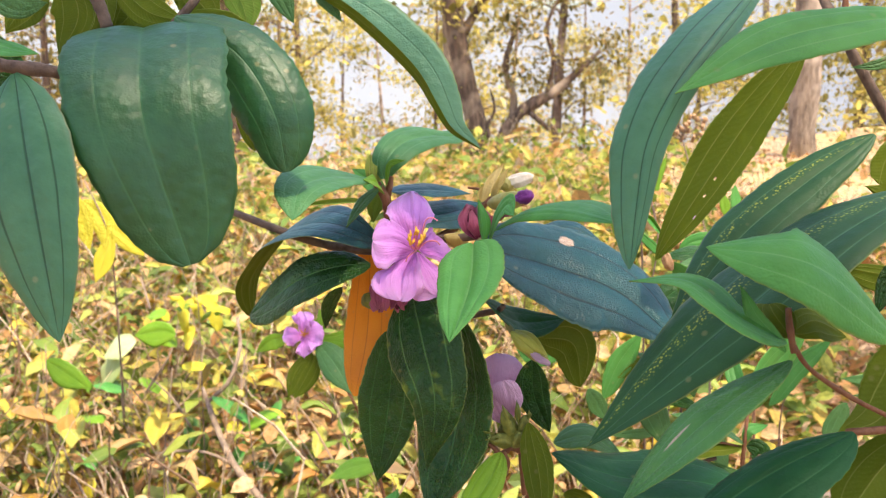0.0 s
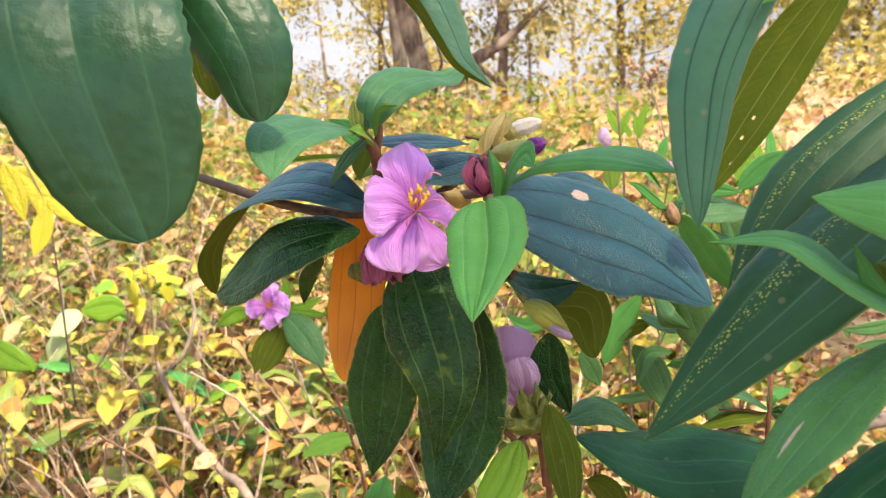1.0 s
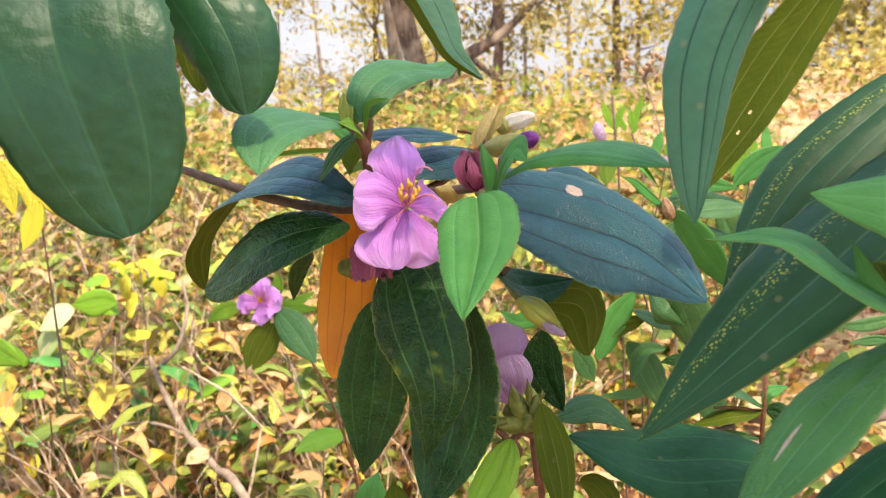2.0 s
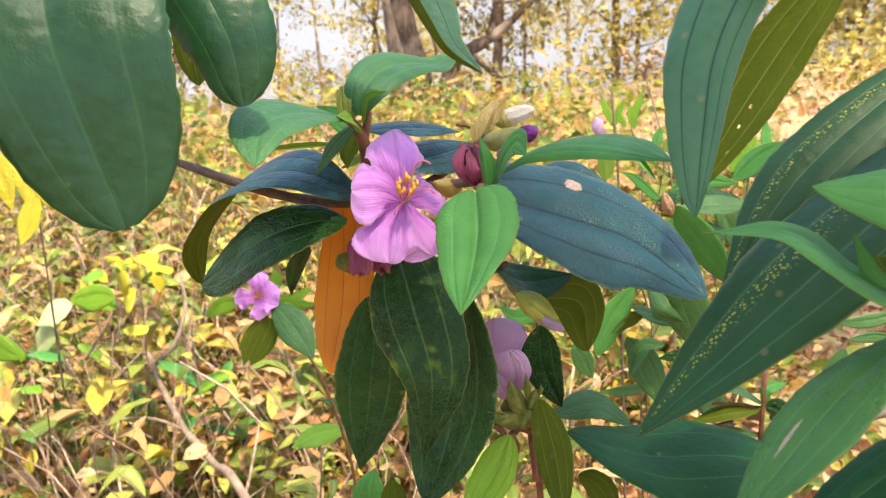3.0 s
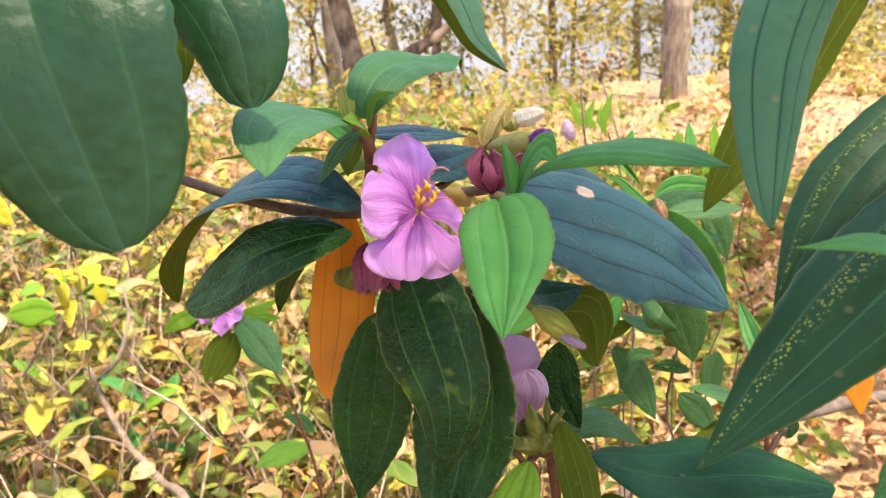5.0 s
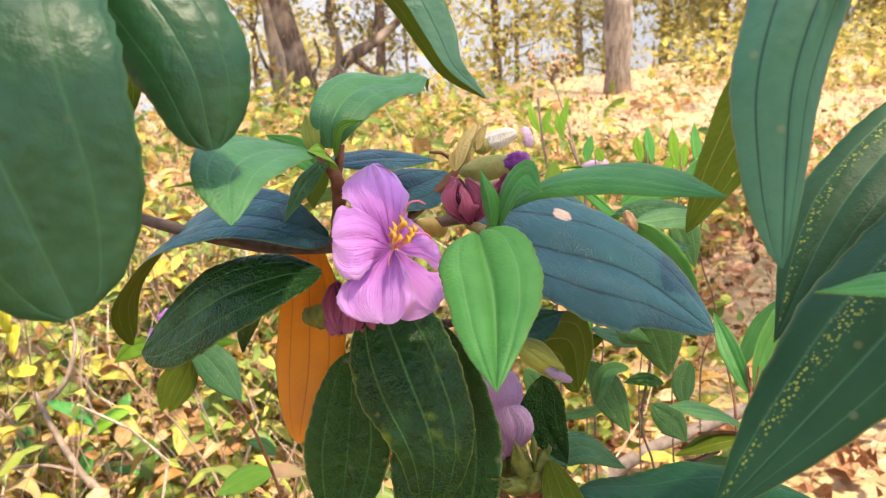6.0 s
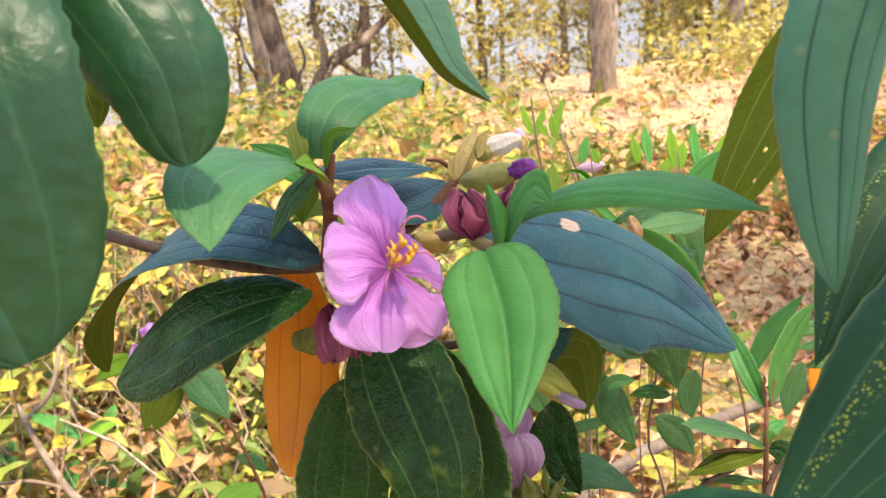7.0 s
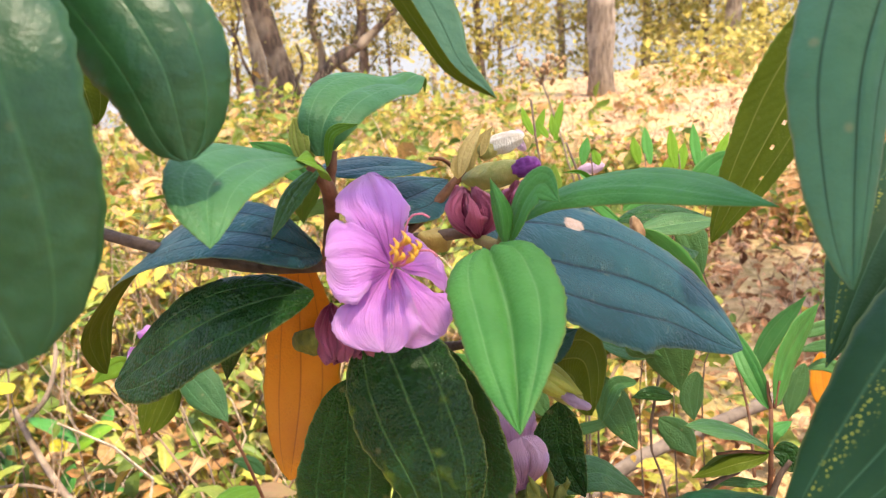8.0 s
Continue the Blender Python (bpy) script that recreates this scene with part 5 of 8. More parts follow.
stem(flower, [(0.0080, 0.3935, 1.2068), (0.0093, 0.3886, 1.2096), (0.0077, 0.3934, 1.2100)], (0.0006, 0.0008, 0.0003), ANTHER, name='anther', sides=6, knots=0.0)
stem(flower, [(0.0019, 0.4089, 1.1976), (0.0047, 0.3996, 1.2008), (0.0067, 0.3926, 1.2045)], (0.0004, 0.00035, 0.0003), FILAMENT, name='stamen', sides=6, knots=0.0)
stem(flower, [(0.0067, 0.3926, 1.2045), (0.0096, 0.3880, 1.2083), (0.0091, 0.3935, 1.2094)], (0.0006, 0.0008, 0.0003), ANTHER, name='anther', sides=6, knots=0.0)
stem(flower, [(0.0019, 0.4089, 1.1976), (0.0046, 0.3995, 1.2004), (0.0065, 0.3924, 1.2039)], (0.0004, 0.00035, 0.0003), FILAMENT, name='stamen', sides=6, knots=0.0)
stem(flower, [(0.0065, 0.3924, 1.2039), (0.0084, 0.3875, 1.2069), (0.0070, 0.3926, 1.2073)], (0.0006, 0.0008, 0.0003), ANTHER, name='anther', sides=6, knots=0.0)
stem(flower, [(0.0019, 0.4089, 1.1976), (0.0021, 0.3993, 1.2008), (0.0024, 0.3921, 1.2045)], (0.0004, 0.00035, 0.0003), FILAMENT, name='stamen', sides=6, knots=0.0)
stem(flower, [(0.0024, 0.3921, 1.2045), (0.0033, 0.3875, 1.2087), (0.0013, 0.3927, 1.2100)], (0.0006, 0.0008, 0.0003), ANTHER, name='anther', sides=6, knots=0.0)
stem(flower, [(0.0019, 0.4089, 1.1976), (0.0022, 0.3994, 1.2009), (0.0027, 0.3922, 1.2047)], (0.0004, 0.00035, 0.0003), FILAMENT, name='stamen', sides=6, knots=0.0)
stem(flower, [(0.0027, 0.3922, 1.2047), (0.0054, 0.3874, 1.2075), (0.0046, 0.3924, 1.2079)], (0.0006, 0.0008, 0.0003), ANTHER, name='anther', sides=6, knots=0.0)
stem(flower, [(0.0019, 0.4089, 1.1976), (0.0013, 0.3997, 1.2023), (0.0012, 0.3927, 1.2070)], (0.0004, 0.00035, 0.0003), FILAMENT, name='stamen', sides=6, knots=0.0)
stem(flower, [(0.0012, 0.3927, 1.2070), (0.0037, 0.3881, 1.2108), (0.0025, 0.3934, 1.2119)], (0.0006, 0.0008, 0.0003), ANTHER, name='anther', sides=6, knots=0.0)
stem(flower, [(0.0019, 0.4089, 1.1976), (0.0033, 0.4004, 1.2038), (0.0044, 0.3938, 1.2093)], (0.0004, 0.00035, 0.0003), FILAMENT, name='stamen', sides=6, knots=0.0)
stem(flower, [(0.0044, 0.3938, 1.2093), (0.0065, 0.3892, 1.2129), (0.0052, 0.3944, 1.2139)], (0.0006, 0.0008, 0.0003), ANTHER, name='anther', sides=6, knots=0.0)
stem(flower, [(0.0019, 0.4089, 1.1976), (0.0041, 0.4005, 1.2039), (0.0058, 0.3940, 1.2095)], (0.0004, 0.00035, 0.0003), FILAMENT, name='stamen', sides=6, knots=0.0)
stem(flower, [(0.0058, 0.3940, 1.2095), (0.0075, 0.3891, 1.2122), (0.0059, 0.3940, 1.2123)], (0.0006, 0.0008, 0.0003), ANTHER, name='anther', sides=6, knots=0.0)
stem(flower, [(0.0019, 0.4089, 1.1976), (0.0062, 0.4003, 1.2024), (0.0092, 0.3937, 1.2071)], (0.0004, 0.00035, 0.0003), FILAMENT, name='stamen', sides=6, knots=0.0)
stem(flower, [(0.0092, 0.3937, 1.2071), (0.0109, 0.3890, 1.2103), (0.0096, 0.3939, 1.2107)], (0.0006, 0.0008, 0.0003), ANTHER, name='anther', sides=6, knots=0.0)
stem(flower, [(0.0029, 0.4091, 1.1980), (0.0087, 0.4041, 1.2034), (0.0140, 0.4019, 1.2045), (0.0165, 0.4015, 1.2025)], (0.0005, 0.0004, 0.0004), FILAMENT, name='style', sides=6, knots=0.0)
stem(flower, [(0.0034, 0.4095, 1.1990), (0.0074, 0.4070, 1.2135), (0.0115, 0.4053, 1.2164), (0.0147, 0.4052, 1.2149)], (0.0005, 0.0004, 0.0004), FILAMENT, name='style', sides=6, knots=0.0)
stem(flower, [(0.0019, 0.4087, 1.1971), (0.0003, 0.3959, 1.1971), (0.0004, 0.3903, 1.1960)], (0.0005, 0.0004, 0.0004), FILAMENT, name='style', sides=6, knots=0.0)
withered = part("withered_flower", spindle_mesh((-0.0223, 0.4247, 1.1796), (-0.0189, 0.4158, 1.1598), 0.0022, crumple=0.8, ribs=5, seed=1), PETAL_OLD, shrub, "withered wine-red flower")
withered.location = Vector((-0.0223, 0.4247, 1.1796)) - shrub.location
petal(withered, [(-0.0223, 0.4247, 1.1796), (-0.0151, 0.4207, 1.1683), (-0.0146, 0.4160, 1.1610)], (0.0040, -0.0004, -0.0004), (-0.0024, -0.0007, -0.0003), PETAL_OLD, peak=0.55, wave=0.6, flute=0.12, notch=0.15, n=16, m=12)
petal(withered, [(-0.0223, 0.4247, 1.1796), (-0.0196, 0.4267, 1.1666), (-0.0193, 0.4190, 1.1608)], (0.0035, -0.0001, -0.0000), (-0.0036, 0.0023, -0.0008), PETAL_OLD, peak=0.55, wave=0.6, flute=0.12, notch=0.15, n=16, m=12)
petal(withered, [(-0.0223, 0.4247, 1.1796), (-0.0254, 0.4261, 1.1694), (-0.0217, 0.4176, 1.1585)], (0.0022, 0.0044, -0.0004), (-0.0031, -0.0017, 0.0015), PETAL_OLD, peak=0.55, wave=0.6, flute=0.12, notch=0.15, n=16, m=12)
petal(withered, [(-0.0223, 0.4247, 1.1796), (-0.0261, 0.4202, 1.1712), (-0.0235, 0.4147, 1.1603)], (0.0033, -0.0001, 0.0004), (-0.0040, 0.0033, -0.0007), PETAL_OLD, peak=0.55, wave=0.6, flute=0.12, notch=0.15, n=16, m=12)
petal(withered, [(-0.0223, 0.4247, 1.1796), (-0.0235, 0.4170, 1.1709), (-0.0221, 0.4137, 1.1619)], (0.0032, 0.0001, -0.0005), (-0.0031, -0.0010, -0.0002), PETAL_OLD, peak=0.55, wave=0.6, flute=0.12, notch=0.15, n=16, m=12)
petal(withered, [(-0.0223, 0.4247, 1.1796), (-0.0178, 0.4169, 1.1717), (-0.0180, 0.4134, 1.1611)], (0.0038, -0.0033, 0.0005), (-0.0029, -0.0020, 0.0001), PETAL_OLD, peak=0.55, wave=0.6, flute=0.12, notch=0.15, n=16, m=12)
withered = part("withered_flower", spindle_mesh((-0.0159, 0.4286, 1.1727), (-0.0115, 0.4246, 1.1582), 0.0017, crumple=0.8, ribs=5, seed=2), PETAL_OLD, shrub, "withered wine-red flower")
withered.location = Vector((-0.0159, 0.4286, 1.1727)) - shrub.location
petal(withered, [(-0.0159, 0.4286, 1.1727), (-0.0097, 0.4281, 1.1634), (-0.0105, 0.4260, 1.1597)], (0.0035, 0.0022, -0.0016), (-0.0016, 0.0024, -0.0017), PETAL_OLD, peak=0.55, wave=0.6, flute=0.12, notch=0.15, n=16, m=12)
petal(withered, [(-0.0159, 0.4286, 1.1727), (-0.0138, 0.4324, 1.1642), (-0.0111, 0.4274, 1.1571)], (0.0029, -0.0024, 0.0006), (-0.0028, 0.0002, -0.0003), PETAL_OLD, peak=0.55, wave=0.6, flute=0.12, notch=0.15, n=16, m=12)
petal(withered, [(-0.0159, 0.4286, 1.1727), (-0.0179, 0.4298, 1.1648), (-0.0131, 0.4257, 1.1561)], (0.0019, 0.0010, 0.0011), (-0.0037, 0.0035, 0.0003), PETAL_OLD, peak=0.55, wave=0.6, flute=0.12, notch=0.15, n=16, m=12)
petal(withered, [(-0.0159, 0.4286, 1.1727), (-0.0167, 0.4233, 1.1673), (-0.0149, 0.4233, 1.1608)], (0.0027, -0.0013, -0.0003), (-0.0024, -0.0007, -0.0005), PETAL_OLD, peak=0.55, wave=0.6, flute=0.12, notch=0.15, n=16, m=12)
petal(withered, [(-0.0159, 0.4286, 1.1727), (-0.0116, 0.4209, 1.1660), (-0.0103, 0.4220, 1.1592)], (0.0036, -0.0036, 0.0013), (-0.0016, -0.0026, 0.0009), PETAL_OLD, peak=0.55, wave=0.6, flute=0.12, notch=0.15, n=16, m=12)
withered = part("withered_flower", spindle_mesh((0.0335, 0.4269, 1.1997), (0.0302, 0.4318, 1.2167), 0.0025, crumple=0.8, ribs=5, seed=3), PETAL_OLD, shrub, "withered wine-red flower")
withered.location = Vector((0.0335, 0.4269, 1.1997)) - shrub.location
petal(withered, [(0.0335, 0.4269, 1.1997), (0.0383, 0.4291, 1.2081), (0.0337, 0.4316, 1.2166)], (-0.0037, 0.0004, -0.0007), (0.0039, -0.0032, 0.0001), PETAL_OLD, peak=0.55, wave=0.6, flute=0.12, notch=0.15, n=16, m=12)
petal(withered, [(0.0335, 0.4269, 1.1997), (0.0370, 0.4329, 1.2063), (0.0326, 0.4341, 1.2175)], (-0.0036, 0.0033, -0.0015), (0.0041, -0.0000, -0.0008), PETAL_OLD, peak=0.55, wave=0.6, flute=0.12, notch=0.15, n=16, m=12)
petal(withered, [(0.0335, 0.4269, 1.1997), (0.0287, 0.4344, 1.2072), (0.0288, 0.4348, 1.2177)], (-0.0038, 0.0006, -0.0004), (0.0036, 0.0032, -0.0010), PETAL_OLD, peak=0.55, wave=0.6, flute=0.12, notch=0.15, n=16, m=12)
petal(withered, [(0.0335, 0.4269, 1.1997), (0.0257, 0.4309, 1.2071), (0.0271, 0.4332, 1.2183)], (-0.0037, 0.0016, -0.0004), (0.0038, 0.0011, -0.0003), PETAL_OLD, peak=0.55, wave=0.6, flute=0.12, notch=0.15, n=16, m=12)
petal(withered, [(0.0335, 0.4269, 1.1997), (0.0258, 0.4272, 1.2102), (0.0278, 0.4306, 1.2173)], (-0.0045, 0.0011, -0.0002), (0.0028, 0.0032, -0.0007), PETAL_OLD, peak=0.55, wave=0.6, flute=0.12, notch=0.15, n=16, m=12)
petal(withered, [(0.0335, 0.4269, 1.1997), (0.0316, 0.4230, 1.2082), (0.0297, 0.4285, 1.2165)], (-0.0034, -0.0006, 0.0006), (0.0036, 0.0040, -0.0005), PETAL_OLD, peak=0.55, wave=0.6, flute=0.12, notch=0.15, n=16, m=12)
petal(withered, [(0.0335, 0.4269, 1.1997), (0.0371, 0.4266, 1.2101), (0.0323, 0.4305, 1.2182)], (-0.0038, 0.0028, -0.0023), (0.0037, -0.0006, -0.0016), PETAL_OLD, peak=0.55, wave=0.6, flute=0.12, notch=0.15, n=16, m=12)
withered = part("withered_flower", spindle_mesh((0.0434, 0.4311, 1.2095), (0.0486, 0.4342, 1.2177), 0.0010, crumple=0.8, ribs=5, seed=4), PETAL_OLD, shrub, "withered wine-red flower")
withered.location = Vector((0.0434, 0.4311, 1.2095)) - shrub.location
petal(withered, [(0.0434, 0.4311, 1.2095), (0.0486, 0.4324, 1.2149), (0.0498, 0.4343, 1.2192)], (-0.0008, -0.0037, 0.0002), (0.0020, -0.0008, -0.0004), PETAL_OLD, peak=0.55, wave=0.6, flute=0.12, notch=0.15, n=16, m=12)
petal(withered, [(0.0434, 0.4311, 1.2095), (0.0451, 0.4380, 1.2116), (0.0489, 0.4375, 1.2184)], (-0.0018, 0.0001, 0.0004), (0.0012, -0.0016, 0.0007), PETAL_OLD, peak=0.55, wave=0.6, flute=0.12, notch=0.15, n=16, m=12)
petal(withered, [(0.0434, 0.4311, 1.2095), (0.0434, 0.4339, 1.2146), (0.0461, 0.4342, 1.2164)], (-0.0014, 0.0025, -0.0009), (0.0016, 0.0026, -0.0009), PETAL_OLD, peak=0.55, wave=0.6, flute=0.12, notch=0.15, n=16, m=12)
petal(withered, [(0.0434, 0.4311, 1.2095), (0.0466, 0.4271, 1.2157), (0.0483, 0.4312, 1.2180)], (-0.0010, 0.0012, -0.0004), (0.0018, 0.0025, -0.0007), PETAL_OLD, peak=0.55, wave=0.6, flute=0.12, notch=0.15, n=16, m=12)
bud(shrub, (0.0233, 0.4511, 1.1919), (0.0111, 0.4433, 1.1989), 0.0045, SEPAL, crumple=0.3, seed=2, peak=0.35)
bud(shrub, (0.0313, 0.4826, 1.2098), (0.0562, 0.4635, 1.2189), 0.0056, BUDGREEN, seed=5, crumple=0.12, peak=0.55, label='olive bud sheath with a purple tip')
bud(shrub, (0.0495, 0.4651, 1.2165), (0.0610, 0.4597, 1.2210), 0.004, PETAL_BUD, seed=6, crumple=0.25, ribs=5, peak=0.55, label='closed purple bud')
bud(shrub, (0.0384, 0.4876, 1.2198), (0.0489, 0.4885, 1.2240), 0.0042, BUDGREEN, seed=3, crumple=0.15, peak=0.4)
bud(shrub, (0.0404, 0.4881, 1.2216), (0.0593, 0.4890, 1.2271), 0.0042, SILK, seed=4, crumple=0.15, ribs=7, peak=0.5, label='white silky bud')
leaf(shrub, "sepal", [(0.0297, 0.4732, 1.2130), (0.0327, 0.4764, 1.2237), (0.0409, 0.4846, 1.2339)], (-0.0028, -0.0002, -0.0002), (0.0033, -0.0008, -0.0014), peak=0.45, n=12, m=8, name='sepal', wave=0.15)
leaf(shrub, "sepal", [(0.0347, 0.4827, 1.2106), (0.0357, 0.4854, 1.2194), (0.0432, 0.4886, 1.2302)], (-0.0028, 0.0019, -0.0010), (0.0028, -0.0005, -0.0013), peak=0.45, n=12, m=8, name='sepal', wave=0.15)
leaf(shrub, "sepal", [(0.0390, 0.4754, 1.2212), (0.0411, 0.4778, 1.2290), (0.0451, 0.4789, 1.2331)], (-0.0009, 0.0002, 0.0005), (0.0029, -0.0002, -0.0001), peak=0.45, n=12, m=8, name='sepal', wave=0.15)
leaf(shrub, "sepal", [(0.0292, 0.4731, 1.2125), (0.0276, 0.4747, 1.2176), (0.0298, 0.4762, 1.2225)], (-0.0014, 0.0000, -0.0000), (0.0028, -0.0000, 0.0002), peak=0.45, n=12, m=8, name='sepal', wave=0.15)
leaf(shrub, "sepal", [(0.0584, 0.4891, 1.2274), (0.0609, 0.4863, 1.2253), (0.0601, 0.4849, 1.2207)], (0.0015, -0.0001, -0.0001), (-0.0024, -0.0000, -0.0004), peak=0.45, n=12, m=8, name='sepal', wave=0.15)
stem(shrub, [(0.0333, 0.4882, 1.2108), (0.0389, 0.4833, 1.2098), (0.0465, 0.4790, 1.2099), (0.0538, 0.4799, 1.2103)], (0.0014, 0.0014, 0.0012, 0.0008), STEM_RED)
bud(shrub, (0.0521, 0.4378, 1.1426), (0.0738, 0.4308, 1.1289), 0.0044, BUDGREEN, seed=8, crumple=0.16, ribs=4, peak=0.5, label='closed bud with a pink tip')
bud(shrub, (0.0600, 0.4294, 1.1364), (0.0750, 0.4250, 1.1302), 0.0021, PETAL_PALE, seed=9, crumple=0.3, peak=0.6)
leaf(shrub, "bract", [(0.0511, 0.4361, 1.1444), (0.0605, 0.4279, 1.1417), (0.0720, 0.4267, 1.1336)], (0.0038, 0.0028, 0.0002), (-0.0003, -0.0001, -0.0041), peak=0.4, n=12, m=8, name='bract')
leaf(shrub, "bract", [(0.0505, 0.4357, 1.1434), (0.0578, 0.4267, 1.1387), (0.0696, 0.4268, 1.1311)], (0.0050, -0.0002, 0.0000), (-0.0013, 0.0022, -0.0034), peak=0.4, n=12, m=8, name='bract')
leaf(shrub, "bract", [(0.0515, 0.4401, 1.1435), (0.0614, 0.4353, 1.1413), (0.0727, 0.4307, 1.1325)], (0.0026, 0.0034, 0.0007), (-0.0008, -0.0041, -0.0018), peak=0.4, n=12, m=8, name='bract')
stem(shrub, [(0.0453, 0.4584, 1.1438), (0.0487, 0.4433, 1.1447), (0.0521, 0.4378, 1.1426)], (0.0016, 0.0016, 0.0018), STEM_GREEN)
flower = part("flower", mesh_from("receptacle", *tube_mesh([(0, 0, -0.014), (0, 0, -0.008), (0, 0, 0.0)], (0.003, 0.006, 0.003), 12)), CALYX, shrub, "half-closed mauve flower on an olive calyx")
flower.location = Vector((0.0492, 0.4363, 1.0878)) - shrub.location
petal(flower, [(0.0492, 0.4360, 1.0869), (0.0411, 0.4453, 1.1031), (0.0391, 0.4610, 1.1204)], (-0.0123, 0.0049, -0.0056), (0.0156, -0.0024, 0.0111), PETAL_SOFT, peak=0.6, wave=0.1, flute=0.012, notch=0.02)
petal(flower, [(0.0492, 0.4360, 1.0869), (0.0511, 0.4309, 1.1039), (0.0475, 0.4291, 1.1164)], (-0.0132, 0.0037, -0.0013), (0.0077, -0.0019, 0.0066), PETAL_SOFT, peak=0.6, wave=0.1, flute=0.012, notch=0.02)
petal(flower, [(0.0481, 0.4355, 1.0856), (0.0430, 0.4329, 1.0964), (0.0378, 0.4349, 1.1048)], (-0.0057, -0.0024, -0.0064), (0.0077, 0.0029, 0.0056), PETAL_SOFT, peak=0.6, wave=0.1, flute=0.012, notch=0.02)
petal(flower, [(0.0491, 0.4408, 1.0854), (0.0527, 0.4567, 1.1013), (0.0494, 0.4705, 1.1133)], (-0.0139, 0.0080, 0.0006), (0.0060, -0.0000, 0.0013), PETAL_SOFT, peak=0.6, wave=0.1, flute=0.012, notch=0.02)
bud(shrub, (0.0580, 0.4199, 1.0826), (0.0394, 0.4117, 1.0903), 0.0042, CALYX, seed=20, crumple=0.22, peak=0.4, name='calyx', ribs=4)
bud(shrub, (0.0569, 0.4205, 1.0850), (0.0489, 0.4170, 1.1040), 0.0042, CALYX, seed=21, crumple=0.22, peak=0.4, name='calyx', ribs=4)
bud(shrub, (0.0591, 0.4207, 1.0849), (0.0618, 0.4177, 1.1015), 0.0038, CALYX, seed=22, crumple=0.22, peak=0.4, name='calyx', ribs=4)
bud(shrub, (0.0591, 0.4196, 1.0812), (0.0701, 0.4155, 1.0912), 0.0042, CALYX, seed=23, crumple=0.22, peak=0.4, name='calyx', ribs=4)
bud(shrub, (0.0547, 0.4189, 1.0805), (0.0588, 0.4146, 1.0924), 0.004, CALYX, seed=24, crumple=0.22, peak=0.4, name='calyx', ribs=4)
leaf(shrub, "calyx", [(0.0531, 0.4147, 1.0949), (0.0515, 0.4136, 1.1021), (0.0481, 0.4159, 1.1075)], (-0.0031, 0.0022, -0.0004), (0.0005, 0.0030, 0.0011), peak=0.4, n=10, m=6, name='sepal')
leaf(shrub, "calyx", [(0.0577, 0.4155, 1.0958), (0.0578, 0.4148, 1.1038), (0.0563, 0.4176, 1.1099)], (-0.0026, 0.0023, -0.0001), (0.0010, 0.0032, 0.0014), peak=0.4, n=10, m=6, name='sepal')
leaf(shrub, "calyx", [(0.0629, 0.4166, 1.0975), (0.0640, 0.4151, 1.1022), (0.0634, 0.4169, 1.1050)], (-0.0022, 0.0019, -0.0006), (0.0014, 0.0028, 0.0009), peak=0.4, n=10, m=6, name='sepal')
leaf(shrub, "calyx", [(0.0465, 0.4124, 1.0901), (0.0431, 0.4096, 1.0923), (0.0379, 0.4101, 1.0926)], (-0.0034, 0.0018, -0.0019), (0.0002, 0.0027, -0.0004), peak=0.4, n=10, m=6, name='sepal')
leaf(shrub, "calyx", [(0.0479, 0.4120, 1.0882), (0.0446, 0.4087, 1.0890), (0.0395, 0.4088, 1.0879)], (-0.0033, 0.0018, -0.0022), (0.0003, 0.0027, -0.0007), peak=0.4, n=10, m=6, name='sepal')
leaf(shrub, "calyx", [(0.0671, 0.4149, 1.0903), (0.0701, 0.4131, 1.0935), (0.0716, 0.4147, 1.0948)], (-0.0012, 0.0017, -0.0009), (0.0024, 0.0025, 0.0005), peak=0.4, n=10, m=6, name='sepal')
stem(shrub, [(0.0586, 0.4187, 1.0785), (0.0533, 0.4167, 1.0808), (0.0478, 0.4128, 1.0772), (0.0445, 0.4127, 1.0815), (0.0404, 0.4122, 1.0848)], (0.0022, 0.002, 0.0018, 0.0016, 0.001), STEM_RED)
stem(shrub, [(0.0498, 0.4126, 1.0792), (0.0526, 0.4086, 1.0754), (0.0521, 0.4064, 1.0686)], (0.0014, 0.0014, 0.0006), STEM_RED)
stem(shrub, [(0.0589, 0.4197, 1.0817), (0.0598, 0.4165, 1.0710), (0.0618, 0.4116, 1.0543)], (0.002, 0.0016, 0.0016), STEM_RED)
bud(shrub, (-0.0245, 0.4376, 1.1596), (-0.0411, 0.4527, 1.1553), 0.0055, CALYX, seed=31, crumple=0.25, ribs=5, name='calyx')
leaf(shrub, "light", [(0.2049, 0.5473, 1.0547), (0.1998, 0.5635, 1.0721), (0.1963, 0.5902, 1.0898)], (-0.0064, -0.0017, -0.0025), (0.0040, 0.0007, 0.0064), peak=0.45)
leaf(shrub, "light", [(0.2088, 0.5476, 1.0561), (0.2215, 0.5643, 1.0775), (0.2517, 0.5908, 1.0989)], (-0.0113, -0.0093, 0.0094), (0.0181, 0.0162, -0.0056), peak=0.45)
leaf(shrub, "mid", [(0.2055, 0.5403, 1.0325), (0.1842, 0.5448, 1.0439), (0.1536, 0.5383, 1.0526)], (0.0051, -0.0090, -0.0029), (0.0099, 0.0117, -0.0031), peak=0.6)
leaf(shrub, "mid", [(0.2034, 0.5399, 1.0308), (0.1802, 0.5404, 1.0296), (0.1596, 0.5380, 1.0191)], (0.0038, 0.0096, -0.0024), (-0.0010, -0.0116, -0.0036), peak=0.5)
